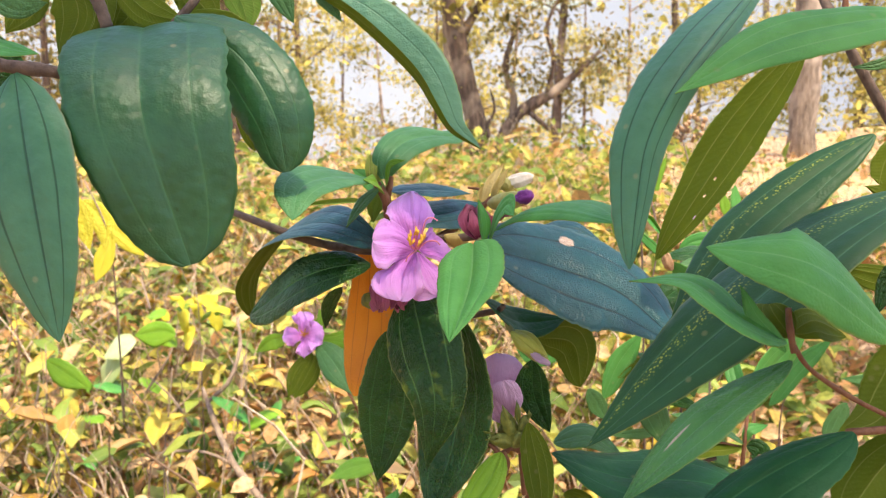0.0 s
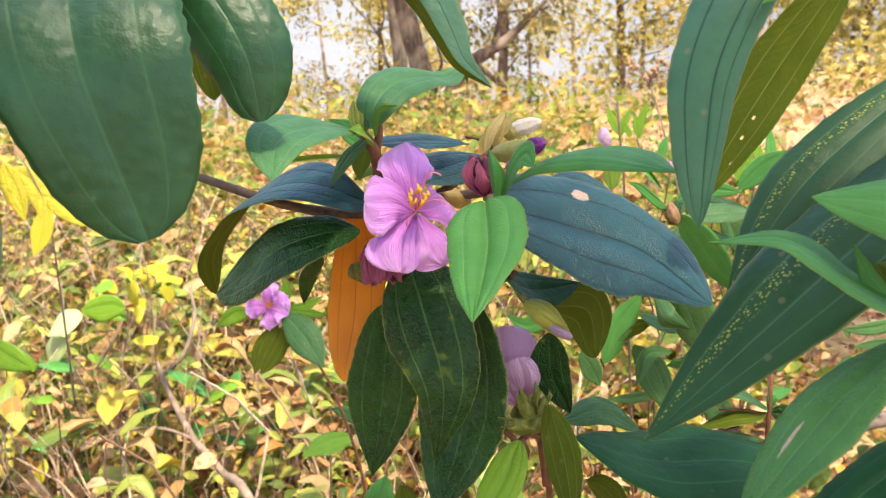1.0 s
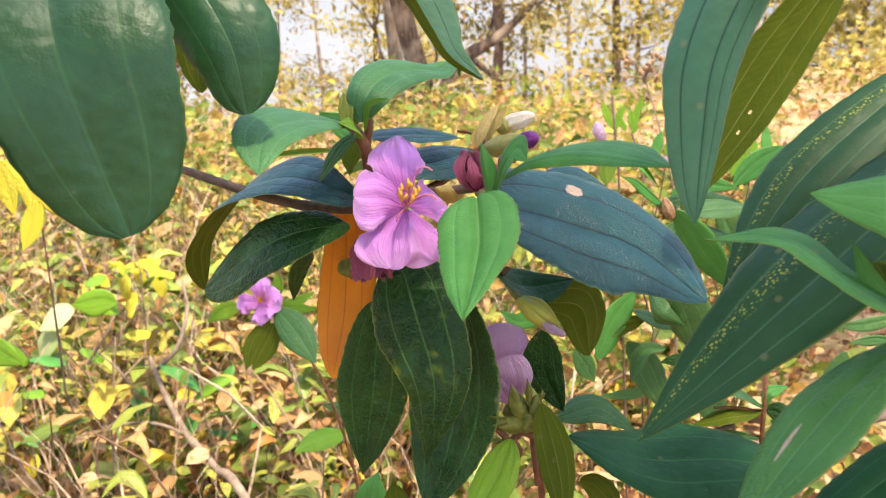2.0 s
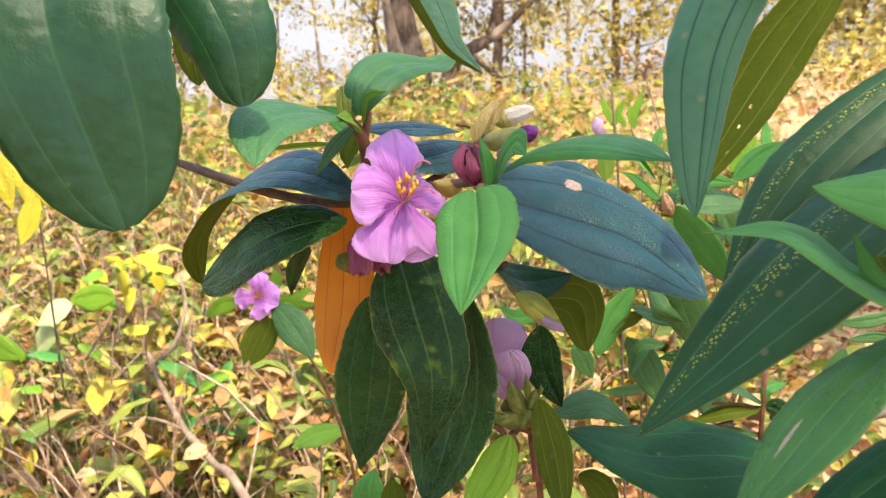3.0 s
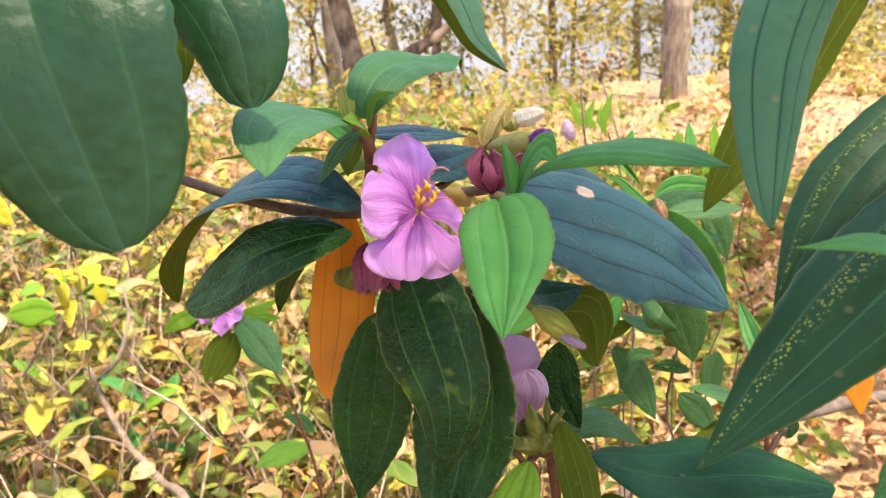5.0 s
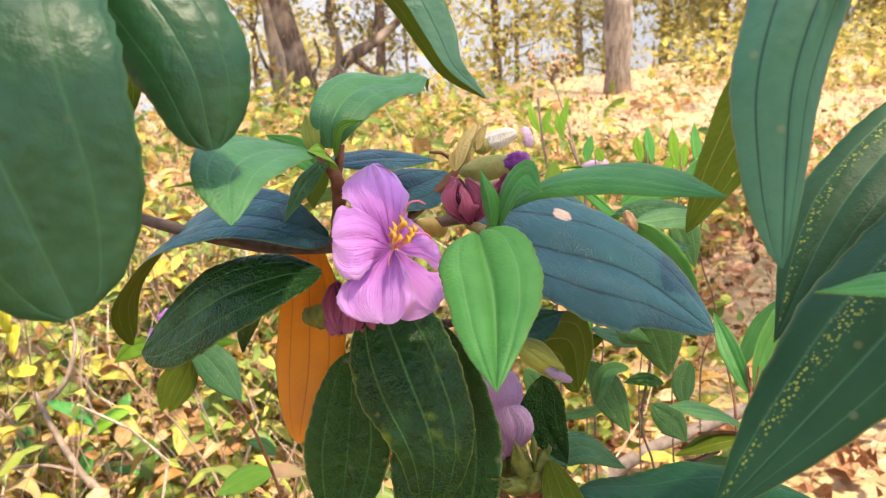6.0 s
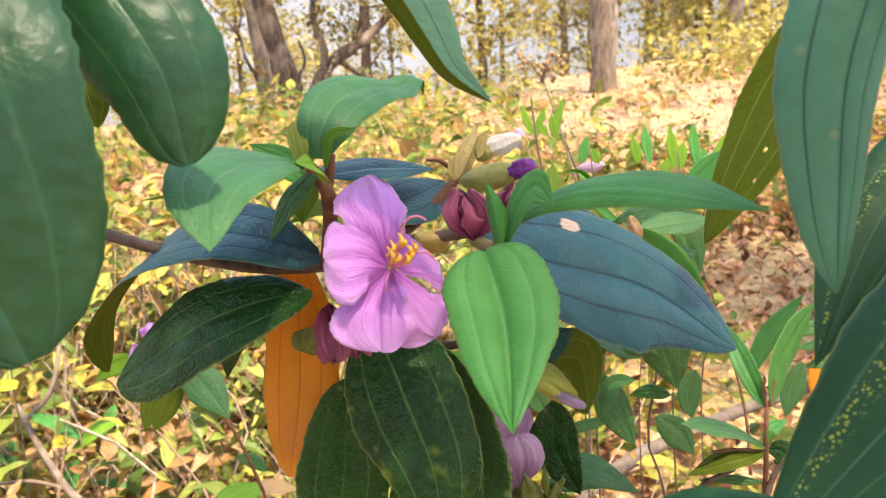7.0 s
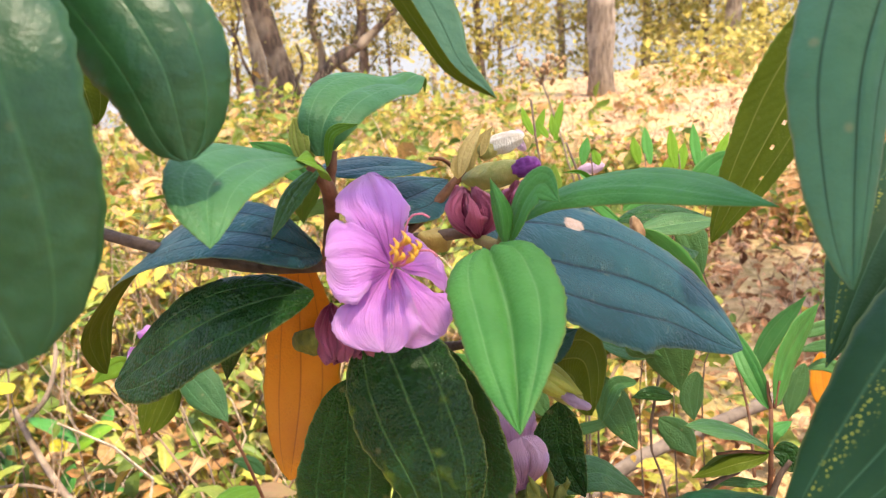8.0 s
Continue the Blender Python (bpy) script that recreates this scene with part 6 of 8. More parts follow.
leaf(shrub, "dark", [(0.2061, 0.5400, 1.0316), (0.2140, 0.5391, 1.0297), (0.2176, 0.5358, 1.0197)], (0.0066, 0.0010, 0.0040), (-0.0053, -0.0019, -0.0069), peak=0.6, full=0.8)
leaf(shrub, "light", [(0.2036, 0.5406, 1.0332), (0.2068, 0.5439, 1.0439), (0.2224, 0.5532, 1.0423)], (-0.0043, -0.0007, 0.0006), (0.0051, -0.0025, -0.0038), peak=0.45)
leaf(shrub, "mid", [(0.2018, 0.5347, 1.0142), (0.1827, 0.5364, 1.0172), (0.1649, 0.5369, 1.0164)], (-0.0023, -0.0011, -0.0038), (-0.0020, 0.0006, 0.0017), peak=0.45)
stem(shrub, [(0.2062, 0.5475, 1.0553), (0.2051, 0.5415, 1.0362), (0.2033, 0.5339, 1.0117), (0.2080, 0.5409, 0.9680), (0.2414, 0.5676, 0.6238)], (0.0013, 0.0014, 0.0015, 0.0017, 0.003), STEM_RED)
stem(shrub, [(0.2033, 0.5319, 1.0055), (0.2085, 0.5355, 1.0176), (0.2154, 0.5379, 1.0260)], (0.002, 0.0018, 0.0014))
stem(shrub, [(0.2061, 0.5473, 1.0547), (0.2053, 0.5497, 1.0624), (0.2051, 0.5520, 1.0695)], (0.0012, 0.001, 0.0006), STEM_RED)
stem(shrub, [(0.2081, 0.5472, 1.0546), (0.2098, 0.5495, 1.0622), (0.2121, 0.5516, 1.0692)], (0.0012, 0.001, 0.0006), STEM_RED)
stem(shrub, [(0.1738, 0.5413, 1.0314), (0.1900, 0.5408, 1.0320), (0.2040, 0.5394, 1.0295)], (0.0008, 0.001, 0.0012), STEM_RED)
stem(shrub, [(0.1528, 0.5327, 1.0015), (0.1696, 0.5362, 1.0146), (0.1862, 0.5377, 1.0216)], (0.0018, 0.0016, 0.0014))
leaf(shrub, "dark", [(0.1448, 0.6538, 1.0908), (0.1721, 0.6630, 1.1104), (0.2128, 0.6867, 1.1035)], (-0.0102, 0.0095, 0.0072), (-0.0010, -0.0163, -0.0117), peak=0.5, n=18, m=12)
leaf(shrub, "light", [(0.1602, 0.6479, 1.1340), (0.1788, 0.6420, 1.1080), (0.2034, 0.6349, 1.0758)], (0.0095, -0.0064, 0.0099), (-0.0109, 0.0082, -0.0033), peak=0.5, n=18, m=12)
leaf(shrub, "mid", [(0.1584, 0.6325, 1.0850), (0.1688, 0.6263, 1.0611), (0.1791, 0.6183, 1.0314)], (0.0152, -0.0051, 0.0117), (-0.0137, 0.0087, -0.0008), peak=0.5, n=18, m=12)
leaf(shrub, "mid", [(0.1449, 0.6475, 1.0705), (0.1504, 0.6243, 1.0616), (0.1688, 0.6239, 1.0533)], (0.0094, 0.0009, 0.0046), (-0.0084, 0.0178, -0.0022), peak=0.5, n=18, m=12)
leaf(shrub, "light", [(0.1102, 0.6655, 1.0057), (0.1213, 0.6754, 1.0335), (0.1414, 0.6863, 1.0610)], (-0.0078, 0.0006, 0.0049), (0.0102, -0.0008, -0.0064), peak=0.5, n=18, m=12)
leaf(shrub, "mid", [(0.1214, 0.6721, 1.0227), (0.1326, 0.6766, 1.0332), (0.1505, 0.6799, 1.0370)], (0.0011, -0.0023, -0.0079), (-0.0034, 0.0008, 0.0039), peak=0.5, n=18, m=12)
leaf(shrub, "mid", [(0.1609, 0.6552, 1.0212), (0.1435, 0.6527, 1.0196), (0.1340, 0.6445, 0.9968)], (0.0032, -0.0105, -0.0011), (-0.0021, 0.0024, 0.0086), peak=0.5, n=18, m=12)
leaf(shrub, "dark", [(0.1872, 0.6541, 1.0079), (0.1697, 0.6535, 1.0126), (0.1566, 0.6515, 1.0109)], (-0.0023, -0.0017, -0.0047), (-0.0023, 0.0014, 0.0054), peak=0.5, n=18, m=12)
leaf(shrub, "mid", [(0.0967, 0.7500, 0.9775), (0.1070, 0.7466, 0.9625), (0.1148, 0.7429, 0.9475)], (0.0105, 0.0010, -0.0008), (-0.0099, -0.0020, -0.0027), peak=0.5, n=18, m=12)
leaf(shrub, "mid", [(0.1735, 0.7477, 0.9409), (0.1429, 0.7429, 0.9369), (0.1174, 0.7394, 0.9352)], (-0.0026, -0.0022, -0.0062), (-0.0027, 0.0008, 0.0036), peak=0.5, n=18, m=12)
leaf(shrub, "light", [(0.1636, 0.7074, 1.1209), (0.1410, 0.7109, 1.1410), (0.1275, 0.7108, 1.1457)], (0.0029, -0.0029, -0.0104), (-0.0107, 0.0023, 0.0116), peak=0.5, n=18, m=12)
leaf(shrub, "light", [(0.1747, 0.7504, 1.1197), (0.1937, 0.7553, 1.1284), (0.2319, 0.7587, 1.1250)], (-0.0036, 0.0021, 0.0081), (-0.0035, -0.0026, -0.0070), peak=0.5, n=18, m=12)
leaf(shrub, "mid", [(0.1692, 0.6872, 1.1216), (0.1997, 0.6915, 1.1240), (0.2302, 0.6951, 1.1240)], (0.0023, 0.0122, 0.0047), (-0.0021, -0.0123, -0.0048), peak=0.5, n=18, m=12)
leaf(shrub, "light", [(0.2271, 0.7589, 1.1274), (0.2461, 0.7667, 1.1452), (0.2698, 0.7735, 1.1583)], (-0.0028, 0.0025, 0.0090), (0.0092, -0.0012, -0.0074), peak=0.5, n=18, m=12)
leaf(shrub, "light", [(0.1198, 0.7473, 1.1305), (0.1183, 0.7514, 1.1443), (0.1221, 0.7561, 1.1579)], (0.0095, 0.0010, -0.0005), (-0.0057, -0.0007, -0.0000), peak=0.5, n=18, m=12)
leaf(shrub, "light", [(0.1627, 0.7520, 1.1293), (0.1484, 0.7759, 1.1440), (0.1312, 0.7748, 1.1469)], (0.0007, -0.0179, -0.0032), (-0.0065, 0.0065, 0.0102), peak=0.5, n=18, m=12)
leaf(shrub, "mid", [(0.1945, 0.7044, 0.9633), (0.2136, 0.7022, 0.9490), (0.2233, 0.6976, 0.9304)], (0.0104, 0.0016, 0.0011), (-0.0158, -0.0034, -0.0050), peak=0.5, n=18, m=12)
leaf(shrub, "mid", [(0.2277, 0.7179, 0.9945), (0.2207, 0.7115, 0.9763), (0.2231, 0.7061, 0.9579)], (0.0118, 0.0011, -0.0009), (-0.0096, -0.0012, -0.0003), peak=0.5, n=18, m=12)
leaf(shrub, "light", [(0.2496, 0.6806, 1.0018), (0.2719, 0.6937, 1.0357), (0.3032, 0.7044, 1.0586)], (-0.0037, 0.0005, 0.0031), (0.0098, -0.0013, -0.0081), peak=0.5, n=18, m=12)
leaf(shrub, "mid", [(0.4151, 0.8404, 0.9792), (0.3825, 0.8345, 0.9722), (0.3498, 0.8301, 0.9706)], (-0.0004, -0.0025, -0.0079), (-0.0005, 0.0015, 0.0052), peak=0.5, n=18, m=12)
leaf(shrub, "mid", [(0.4153, 0.8307, 0.9477), (0.3934, 0.8316, 0.9588), (0.3608, 0.8264, 0.9545)], (-0.0011, -0.0026, -0.0079), (-0.0011, 0.0007, 0.0026), peak=0.5, n=18, m=12)
leaf(shrub, "mid", [(0.2070, 0.7266, 1.1245), (0.2162, 0.7185, 1.0998), (0.2255, 0.7109, 1.0771)], (0.0154, 0.0002, 0.0026), (-0.0064, -0.0018, -0.0067), peak=0.5, n=18, m=12)
leaf(shrub, "dark", [(0.2209, 0.7052, 1.1251), (0.1841, 0.7078, 1.1286), (0.1550, 0.7073, 1.1231)], (-0.0071, -0.0121, -0.0062), (-0.0004, 0.0115, 0.0033), peak=0.5, n=18, m=12)
leaf(shrub, "mid", [(0.1379, 0.6825, 1.0421), (0.1622, 0.6793, 1.0352), (0.1994, 0.6792, 1.0395)], (-0.0031, 0.0111, 0.0016), (-0.0050, -0.0115, -0.0038), peak=0.5, n=18, m=12)
leaf(shrub, "mid", [(0.1365, 0.6934, 1.0098), (0.1546, 0.6873, 0.9928), (0.1694, 0.6747, 0.9548)], (0.0070, 0.0019, 0.0068), (-0.0151, -0.0021, -0.0085), peak=0.5, n=18, m=12)
leaf(shrub, "light", [(0.0848, 0.6866, 1.0483), (0.0508, 0.6823, 1.0300), (0.0308, 0.6858, 1.0387)], (-0.0080, -0.0030, -0.0105), (-0.0112, 0.0021, 0.0053), peak=0.5, n=18, m=12)
leaf(shrub, "mid", [(0.3354, 0.7583, 0.9753), (0.3245, 0.7517, 0.9528), (0.3183, 0.7448, 0.9302)], (0.0117, -0.0008, -0.0011), (-0.0098, 0.0003, -0.0002), peak=0.5, n=18, m=12)
leaf(shrub, "orange", [(0.4722, 0.9834, 0.8748), (0.4732, 0.9716, 0.8375), (0.4777, 0.9606, 0.8031)], (0.0199, 0.0005, 0.0041), (-0.0158, 0.0024, 0.0056), peak=0.5, n=18, m=12)
leaf(shrub, "mid", [(0.4252, 0.8416, 0.9182), (0.4039, 0.8460, 0.9296), (0.3817, 0.8456, 0.9253)], (-0.0014, -0.0024, -0.0077), (-0.0006, 0.0017, 0.0054), peak=0.5, n=18, m=12)
stem(shrub, [(0.1737, 0.7307, 1.1245), (0.1745, 0.7019, 1.0990), (0.1667, 0.6795, 1.0637), (0.1779, 0.6596, 1.0291), (0.1716, 0.6524, 0.9742), (0.1863, 0.6390, 0.8912), (0.2104, 0.6661, 0.4926)], (0.0009, 0.001, 0.0011, 0.0012, 0.0013, 0.0014, 0.002), knots=0.15)
stem(shrub, [(0.1528, 0.8639, 1.1543), (0.1623, 0.8307, 1.1113), (0.1540, 0.7981, 1.0432), (0.1697, 0.7702, 0.9813), (0.1623, 0.7628, 0.8917), (0.1984, 0.7577, 0.4529)], (0.0008, 0.0009, 0.001, 0.0011, 0.0012, 0.002), knots=0.15)
stem(shrub, [(0.2274, 0.6464, 1.0357), (0.2262, 0.6167, 1.0084), (0.2188, 0.5871, 0.9836)], (0.0008, 0.001, 0.0012), STEM_RED)
bud(shrub, (0.1590, 0.6457, 1.1274), (0.1541, 0.6500, 1.1433), 0.004, SEED, seed=41, crumple=0.35, ribs=5)
leaf(shrub, "young", [(0.1477, 1.0156, 1.1359), (0.1395, 1.0195, 1.1517), (0.1365, 1.0240, 1.1673)], (-0.0035, -0.0001, 0.0008), (0.0062, 0.0009, 0.0006), peak=0.5, n=14, m=8)
leaf(shrub, "young", [(0.1509, 1.0150, 1.1327), (0.1541, 1.0201, 1.1481), (0.1624, 1.0258, 1.1635)], (-0.0035, -0.0006, -0.0007), (0.0062, 0.0004, -0.0010), peak=0.5, n=14, m=8)
leaf(shrub, "young", [(0.1704, 1.0161, 1.1290), (0.1741, 1.0232, 1.1507), (0.1831, 1.0309, 1.1722)], (-0.0034, -0.0006, -0.0006), (0.0063, 0.0005, -0.0008), peak=0.5, n=14, m=8)
leaf(shrub, "young", [(0.1736, 1.0165, 1.1289), (0.1687, 1.0202, 1.1431), (0.1689, 1.0246, 1.1571)], (-0.0033, -0.0002, 0.0005), (0.0064, 0.0008, 0.0002), peak=0.5, n=14, m=8)
leaf(shrub, "young", [(0.1639, 1.0164, 1.1323), (0.1564, 1.0184, 1.1419), (0.1541, 1.0211, 1.1513)], (-0.0038, -0.0001, 0.0011), (0.0059, 0.0009, 0.0008), peak=0.5, n=14, m=8)
stem(shrub, [(0.1475, 1.0271, 1.1732), (0.1509, 1.0140, 1.1296), (0.1579, 0.9840, 1.0298), (0.1913, 0.9549, 0.4122)], (0.0012, 0.0014, 0.0016, 0.002))
bud(shrub, (0.1368, 1.0096, 1.1207), (0.1315, 1.0161, 1.1438), 0.007, PETAL_PALE, seed=50, crumple=0.3, label='closed pale mauve bud')
leaf(shrub, "light", [(0.1900, 0.9646, 1.1118), (0.1914, 0.9689, 1.1257), (0.1975, 0.9730, 1.1394)], (-0.0045, -0.0002, -0.0012), (0.0072, -0.0008, -0.0017), peak=0.55, n=14, m=8)
leaf(shrub, "young", [(0.2075, 0.9637, 1.1111), (0.2027, 0.9664, 1.1191), (0.2026, 0.9688, 1.1269)], (-0.0041, 0.0003, 0.0003), (0.0075, -0.0004, -0.0002), peak=0.55, n=14, m=8)
leaf(shrub, "young", [(0.2482, 0.9615, 1.1094), (0.2437, 0.9661, 1.1235), (0.2440, 0.9705, 1.1374)], (-0.0040, 0.0001, -0.0004), (0.0076, -0.0006, -0.0008), peak=0.55, n=14, m=8)
leaf(shrub, "light", [(0.2598, 0.9609, 1.1089), (0.2557, 0.9670, 1.1280), (0.2562, 0.9730, 1.1469)], (-0.0040, -0.0001, -0.0008), (0.0076, -0.0007, -0.0013), peak=0.55, n=14, m=8)
leaf(shrub, "young", [(0.2856, 0.9577, 1.1023), (0.2817, 0.9647, 1.1242), (0.2823, 0.9715, 1.1458)], (-0.0040, -0.0002, -0.0010), (0.0076, -0.0008, -0.0015), peak=0.55, n=14, m=8)
leaf(shrub, "young", [(0.2914, 0.9574, 1.1020), (0.2914, 0.9618, 1.1160), (0.2960, 0.9659, 1.1297)], (-0.0043, -0.0001, -0.0010), (0.0073, -0.0008, -0.0015), peak=0.55, n=14, m=8)
leaf(shrub, "light", [(0.3089, 0.9564, 1.1013), (0.3050, 0.9641, 1.1251), (0.3058, 0.9715, 1.1487)], (-0.0040, -0.0002, -0.0012), (0.0076, -0.0008, -0.0016), peak=0.55, n=14, m=8)
leaf(shrub, "young", [(0.3234, 0.9557, 1.1007), (0.3309, 0.9614, 1.1199), (0.3431, 0.9669, 1.1388)], (-0.0052, -0.0004, -0.0019), (0.0064, -0.0010, -0.0024), peak=0.55, n=14, m=8)
leaf(shrub, "young", [(0.2704, 0.9550, 1.0918), (0.2747, 0.9592, 1.1055), (0.2837, 0.9631, 1.1191)], (-0.0049, -0.0003, -0.0015), (0.0067, -0.0009, -0.0020), peak=0.55, n=14, m=8)
leaf(shrub, "light", [(0.3173, 0.9542, 1.0954), (0.3143, 0.9588, 1.1094), (0.3160, 0.9631, 1.1233)], (-0.0040, -0.0000, -0.0006), (0.0076, -0.0006, -0.0010), peak=0.55, n=14, m=8)
stem(shrub, [(0.1994, 0.9676, 1.1226), (0.1998, 0.9571, 1.0892), (0.1902, 0.9556, 1.0167), (0.2126, 0.9608, 0.9359), (0.1956, 0.9608, 0.8338), (0.2309, 0.9800, 0.3328)], (0.0007, 0.0008, 0.0009, 0.001, 0.0011, 0.0014), knots=0.15)
stem(shrub, [(0.2546, 0.9646, 1.1203), (0.2550, 0.9541, 1.0869), (0.2467, 0.9526, 1.0143), (0.2710, 0.9576, 0.9335), (0.2560, 0.9575, 0.8313), (0.3023, 0.9762, 0.3298)], (0.0007, 0.0008, 0.0009, 0.001, 0.0011, 0.0014), knots=0.15)
stem(shrub, [(0.2895, 0.9627, 1.1188), (0.2899, 0.9522, 1.0854), (0.2824, 0.9507, 1.0129), (0.3080, 0.9556, 0.9319), (0.2942, 0.9555, 0.8297), (0.3474, 0.9737, 0.3280)], (0.0007, 0.0008, 0.0009, 0.001, 0.0011, 0.0014), knots=0.15)
stem(shrub, [(0.3186, 0.9612, 1.1176), (0.3189, 0.9506, 1.0842), (0.3121, 0.9491, 1.0116), (0.3387, 0.9540, 0.9307), (0.3260, 0.9538, 0.8284), (0.3850, 0.9717, 0.3264)], (0.0007, 0.0008, 0.0009, 0.001, 0.0011, 0.0014), knots=0.15)
bud(shrub, (0.2253, 1.0120, 1.1004), (0.1943, 1.0126, 1.0981), 0.006, PETAL_PALE, seed=51, crumple=0.3, label='closed pale mauve bud')

# ---- a small flowering plant behind ----
sapling = empty("flowering_sapling", (-0.224, 0.846, 0.0), "thin flowering sapling with one open mauve flower", "shrub")
flower = part("flower", mesh_from("receptacle", *tube_mesh([(0, 0.012, -0.006), (0, 0.006, -0.003), (0, 0, 0.0)], (0.002, 0.005, 0.002), 10)), CALYX, sapling, "open mauve flower")
flower.location = Vector((-0.2308, 0.8497, 0.9809)) - sapling.location
petal(flower, [(-0.2308, 0.8497, 0.9809), (-0.2298, 0.8480, 0.9953), (-0.2314, 0.8535, 1.0070)], (-0.0129, -0.0010, -0.0016), (0.0122, 0.0024, -0.0001), peak=0.65, n=20, m=16, wave=0.55, notch=0.16, flute=0.05)
petal(flower, [(-0.2308, 0.8497, 0.9809), (-0.2410, 0.8425, 0.9819), (-0.2539, 0.8425, 0.9801)], (0.0027, -0.0027, -0.0128), (-0.0022, 0.0038, 0.0103), peak=0.65, n=20, m=16, wave=0.55, notch=0.16, flute=0.05)
petal(flower, [(-0.2308, 0.8497, 0.9809), (-0.2282, 0.8405, 0.9707), (-0.2282, 0.8386, 0.9576)], (0.0102, 0.0008, -0.0044), (-0.0088, -0.0009, -0.0027), peak=0.65, n=20, m=16, wave=0.55, notch=0.16, flute=0.05)
petal(flower, [(-0.2308, 0.8497, 0.9809), (-0.2178, 0.8445, 0.9795), (-0.2074, 0.8465, 0.9753)], (0.0090, 0.0058, 0.0119), (0.0032, -0.0033, -0.0154), peak=0.65, n=20, m=16, wave=0.55, notch=0.16, flute=0.05)
petal(flower, [(-0.2308, 0.8497, 0.9809), (-0.2184, 0.8469, 0.9876), (-0.2087, 0.8513, 0.9914)], (-0.0044, 0.0038, 0.0103), (0.0117, 0.0008, -0.0056), peak=0.65, n=20, m=16, wave=0.55, notch=0.16, flute=0.05)
stem(flower, [(-0.2308, 0.8497, 0.9809), (-0.2252, 0.8431, 0.9847), (-0.2216, 0.8401, 0.9872)], (0.0006, 0.0008, 0.0005), ANTHER, name='anther', sides=6, knots=0.0)
stem(flower, [(-0.2308, 0.8497, 0.9809), (-0.2273, 0.8420, 0.9821), (-0.2252, 0.8384, 0.9830)], (0.0006, 0.0008, 0.0005), ANTHER, name='anther', sides=6, knots=0.0)
stem(flower, [(-0.2308, 0.8497, 0.9809), (-0.2306, 0.8420, 0.9832), (-0.2312, 0.8382, 0.9848)], (0.0006, 0.0008, 0.0005), ANTHER, name='anther', sides=6, knots=0.0)
stem(flower, [(-0.2308, 0.8497, 0.9809), (-0.2306, 0.8431, 0.9866), (-0.2312, 0.8399, 0.9902)], (0.0006, 0.0008, 0.0005), ANTHER, name='anther', sides=6, knots=0.0)
stem(flower, [(-0.2308, 0.8497, 0.9809), (-0.2272, 0.8437, 0.9875), (-0.2252, 0.8410, 0.9916)], (0.0006, 0.0008, 0.0005), ANTHER, name='anther', sides=6, knots=0.0)
leaf(sapling, "mid", [(-0.2146, 0.8491, 0.9729), (-0.1878, 0.8263, 0.9570), (-0.1601, 0.8008, 0.9322)], (0.0184, 0.0049, 0.0038), (-0.0167, -0.0024, -0.0064), peak=0.5, n=18, m=12)
leaf(sapling, "mid", [(-0.2205, 0.8449, 0.9616), (-0.2384, 0.8359, 0.9390), (-0.2455, 0.8262, 0.9104)], (-0.0088, -0.0008, 0.0006), (0.0122, -0.0003, -0.0057), peak=0.5, n=18, m=12)
leaf(sapling, "mid", [(-0.2145, 0.8447, 0.9585), (-0.2264, 0.8354, 0.9329), (-0.2383, 0.8270, 0.9102)], (-0.0096, 0.0004, 0.0049), (0.0144, 0.0012, -0.0016), peak=0.5, n=18, m=12)
leaf(sapling, "young", [(-0.2270, 0.8675, 0.9689), (-0.2148, 0.8752, 0.9892), (-0.2210, 0.8791, 1.0041)], (-0.0111, -0.0001, 0.0039), (0.0043, 0.0007, 0.0006), peak=0.5, n=18, m=12)
leaf(sapling, "young", [(-0.2086, 0.8507, 0.9756), (-0.1906, 0.8521, 0.9734), (-0.1696, 0.8536, 0.9705)], (-0.0015, 0.0013, 0.0048), (-0.0015, -0.0022, -0.0067), peak=0.5, n=18, m=12)
leaf(sapling, "young", [(-0.2086, 0.8516, 0.9785), (-0.1907, 0.8544, 0.9809), (-0.1727, 0.8590, 0.9890)], (-0.0009, 0.0011, 0.0038), (-0.0009, -0.0020, -0.0060), peak=0.5, n=18, m=12)
leaf(sapling, "young", [(-0.2576, 0.8642, 0.9697), (-0.2685, 0.8433, 0.9745), (-0.2865, 0.8369, 0.9606)], (0.0029, -0.0034, -0.0117), (-0.0002, 0.0020, 0.0069), peak=0.5, n=18, m=12)
stem(sapling, [(-0.2266, 0.8487, 0.9762), (-0.2116, 0.8543, 0.9546), (-0.1652, 0.8477, 0.8817), (-0.1445, 0.8812, 0.7095), (-0.2013, 1.0010, 0.4372)], (0.0014, 0.0016, 0.002, 0.0026, 0.003), STEM_RED)

# ---- yellow leaves, dry branches ----
sapling = empty("yellow_sapling", (-0.606, 1.047, 0.0), "sapling with bright yellow dying leaves", "sapling")
leaf(sapling, "yellow", [(-0.6435, 1.0673, 1.0915), (-0.6097, 1.0621, 1.0617), (-0.6057, 1.0503, 1.0220)], (0.0272, -0.0009, -0.0131), (-0.0178, -0.0046, -0.0082), peak=0.5, n=14, m=10)
leaf(sapling, "yellow", [(-0.6059, 1.0625, 1.0616), (-0.5683, 1.0576, 1.0317), (-0.5458, 1.0545, 1.0131)], (0.0132, 0.0052, 0.0120), (-0.0039, -0.0055, -0.0163), peak=0.5, n=14, m=10)
leaf(sapling, "yellow", [(-0.5983, 1.0577, 1.0434), (-0.6042, 1.0471, 1.0111), (-0.6167, 1.0346, 0.9755)], (-0.0158, -0.0009, 0.0029), (0.0142, 0.0012, -0.0015), peak=0.5, n=14, m=10)
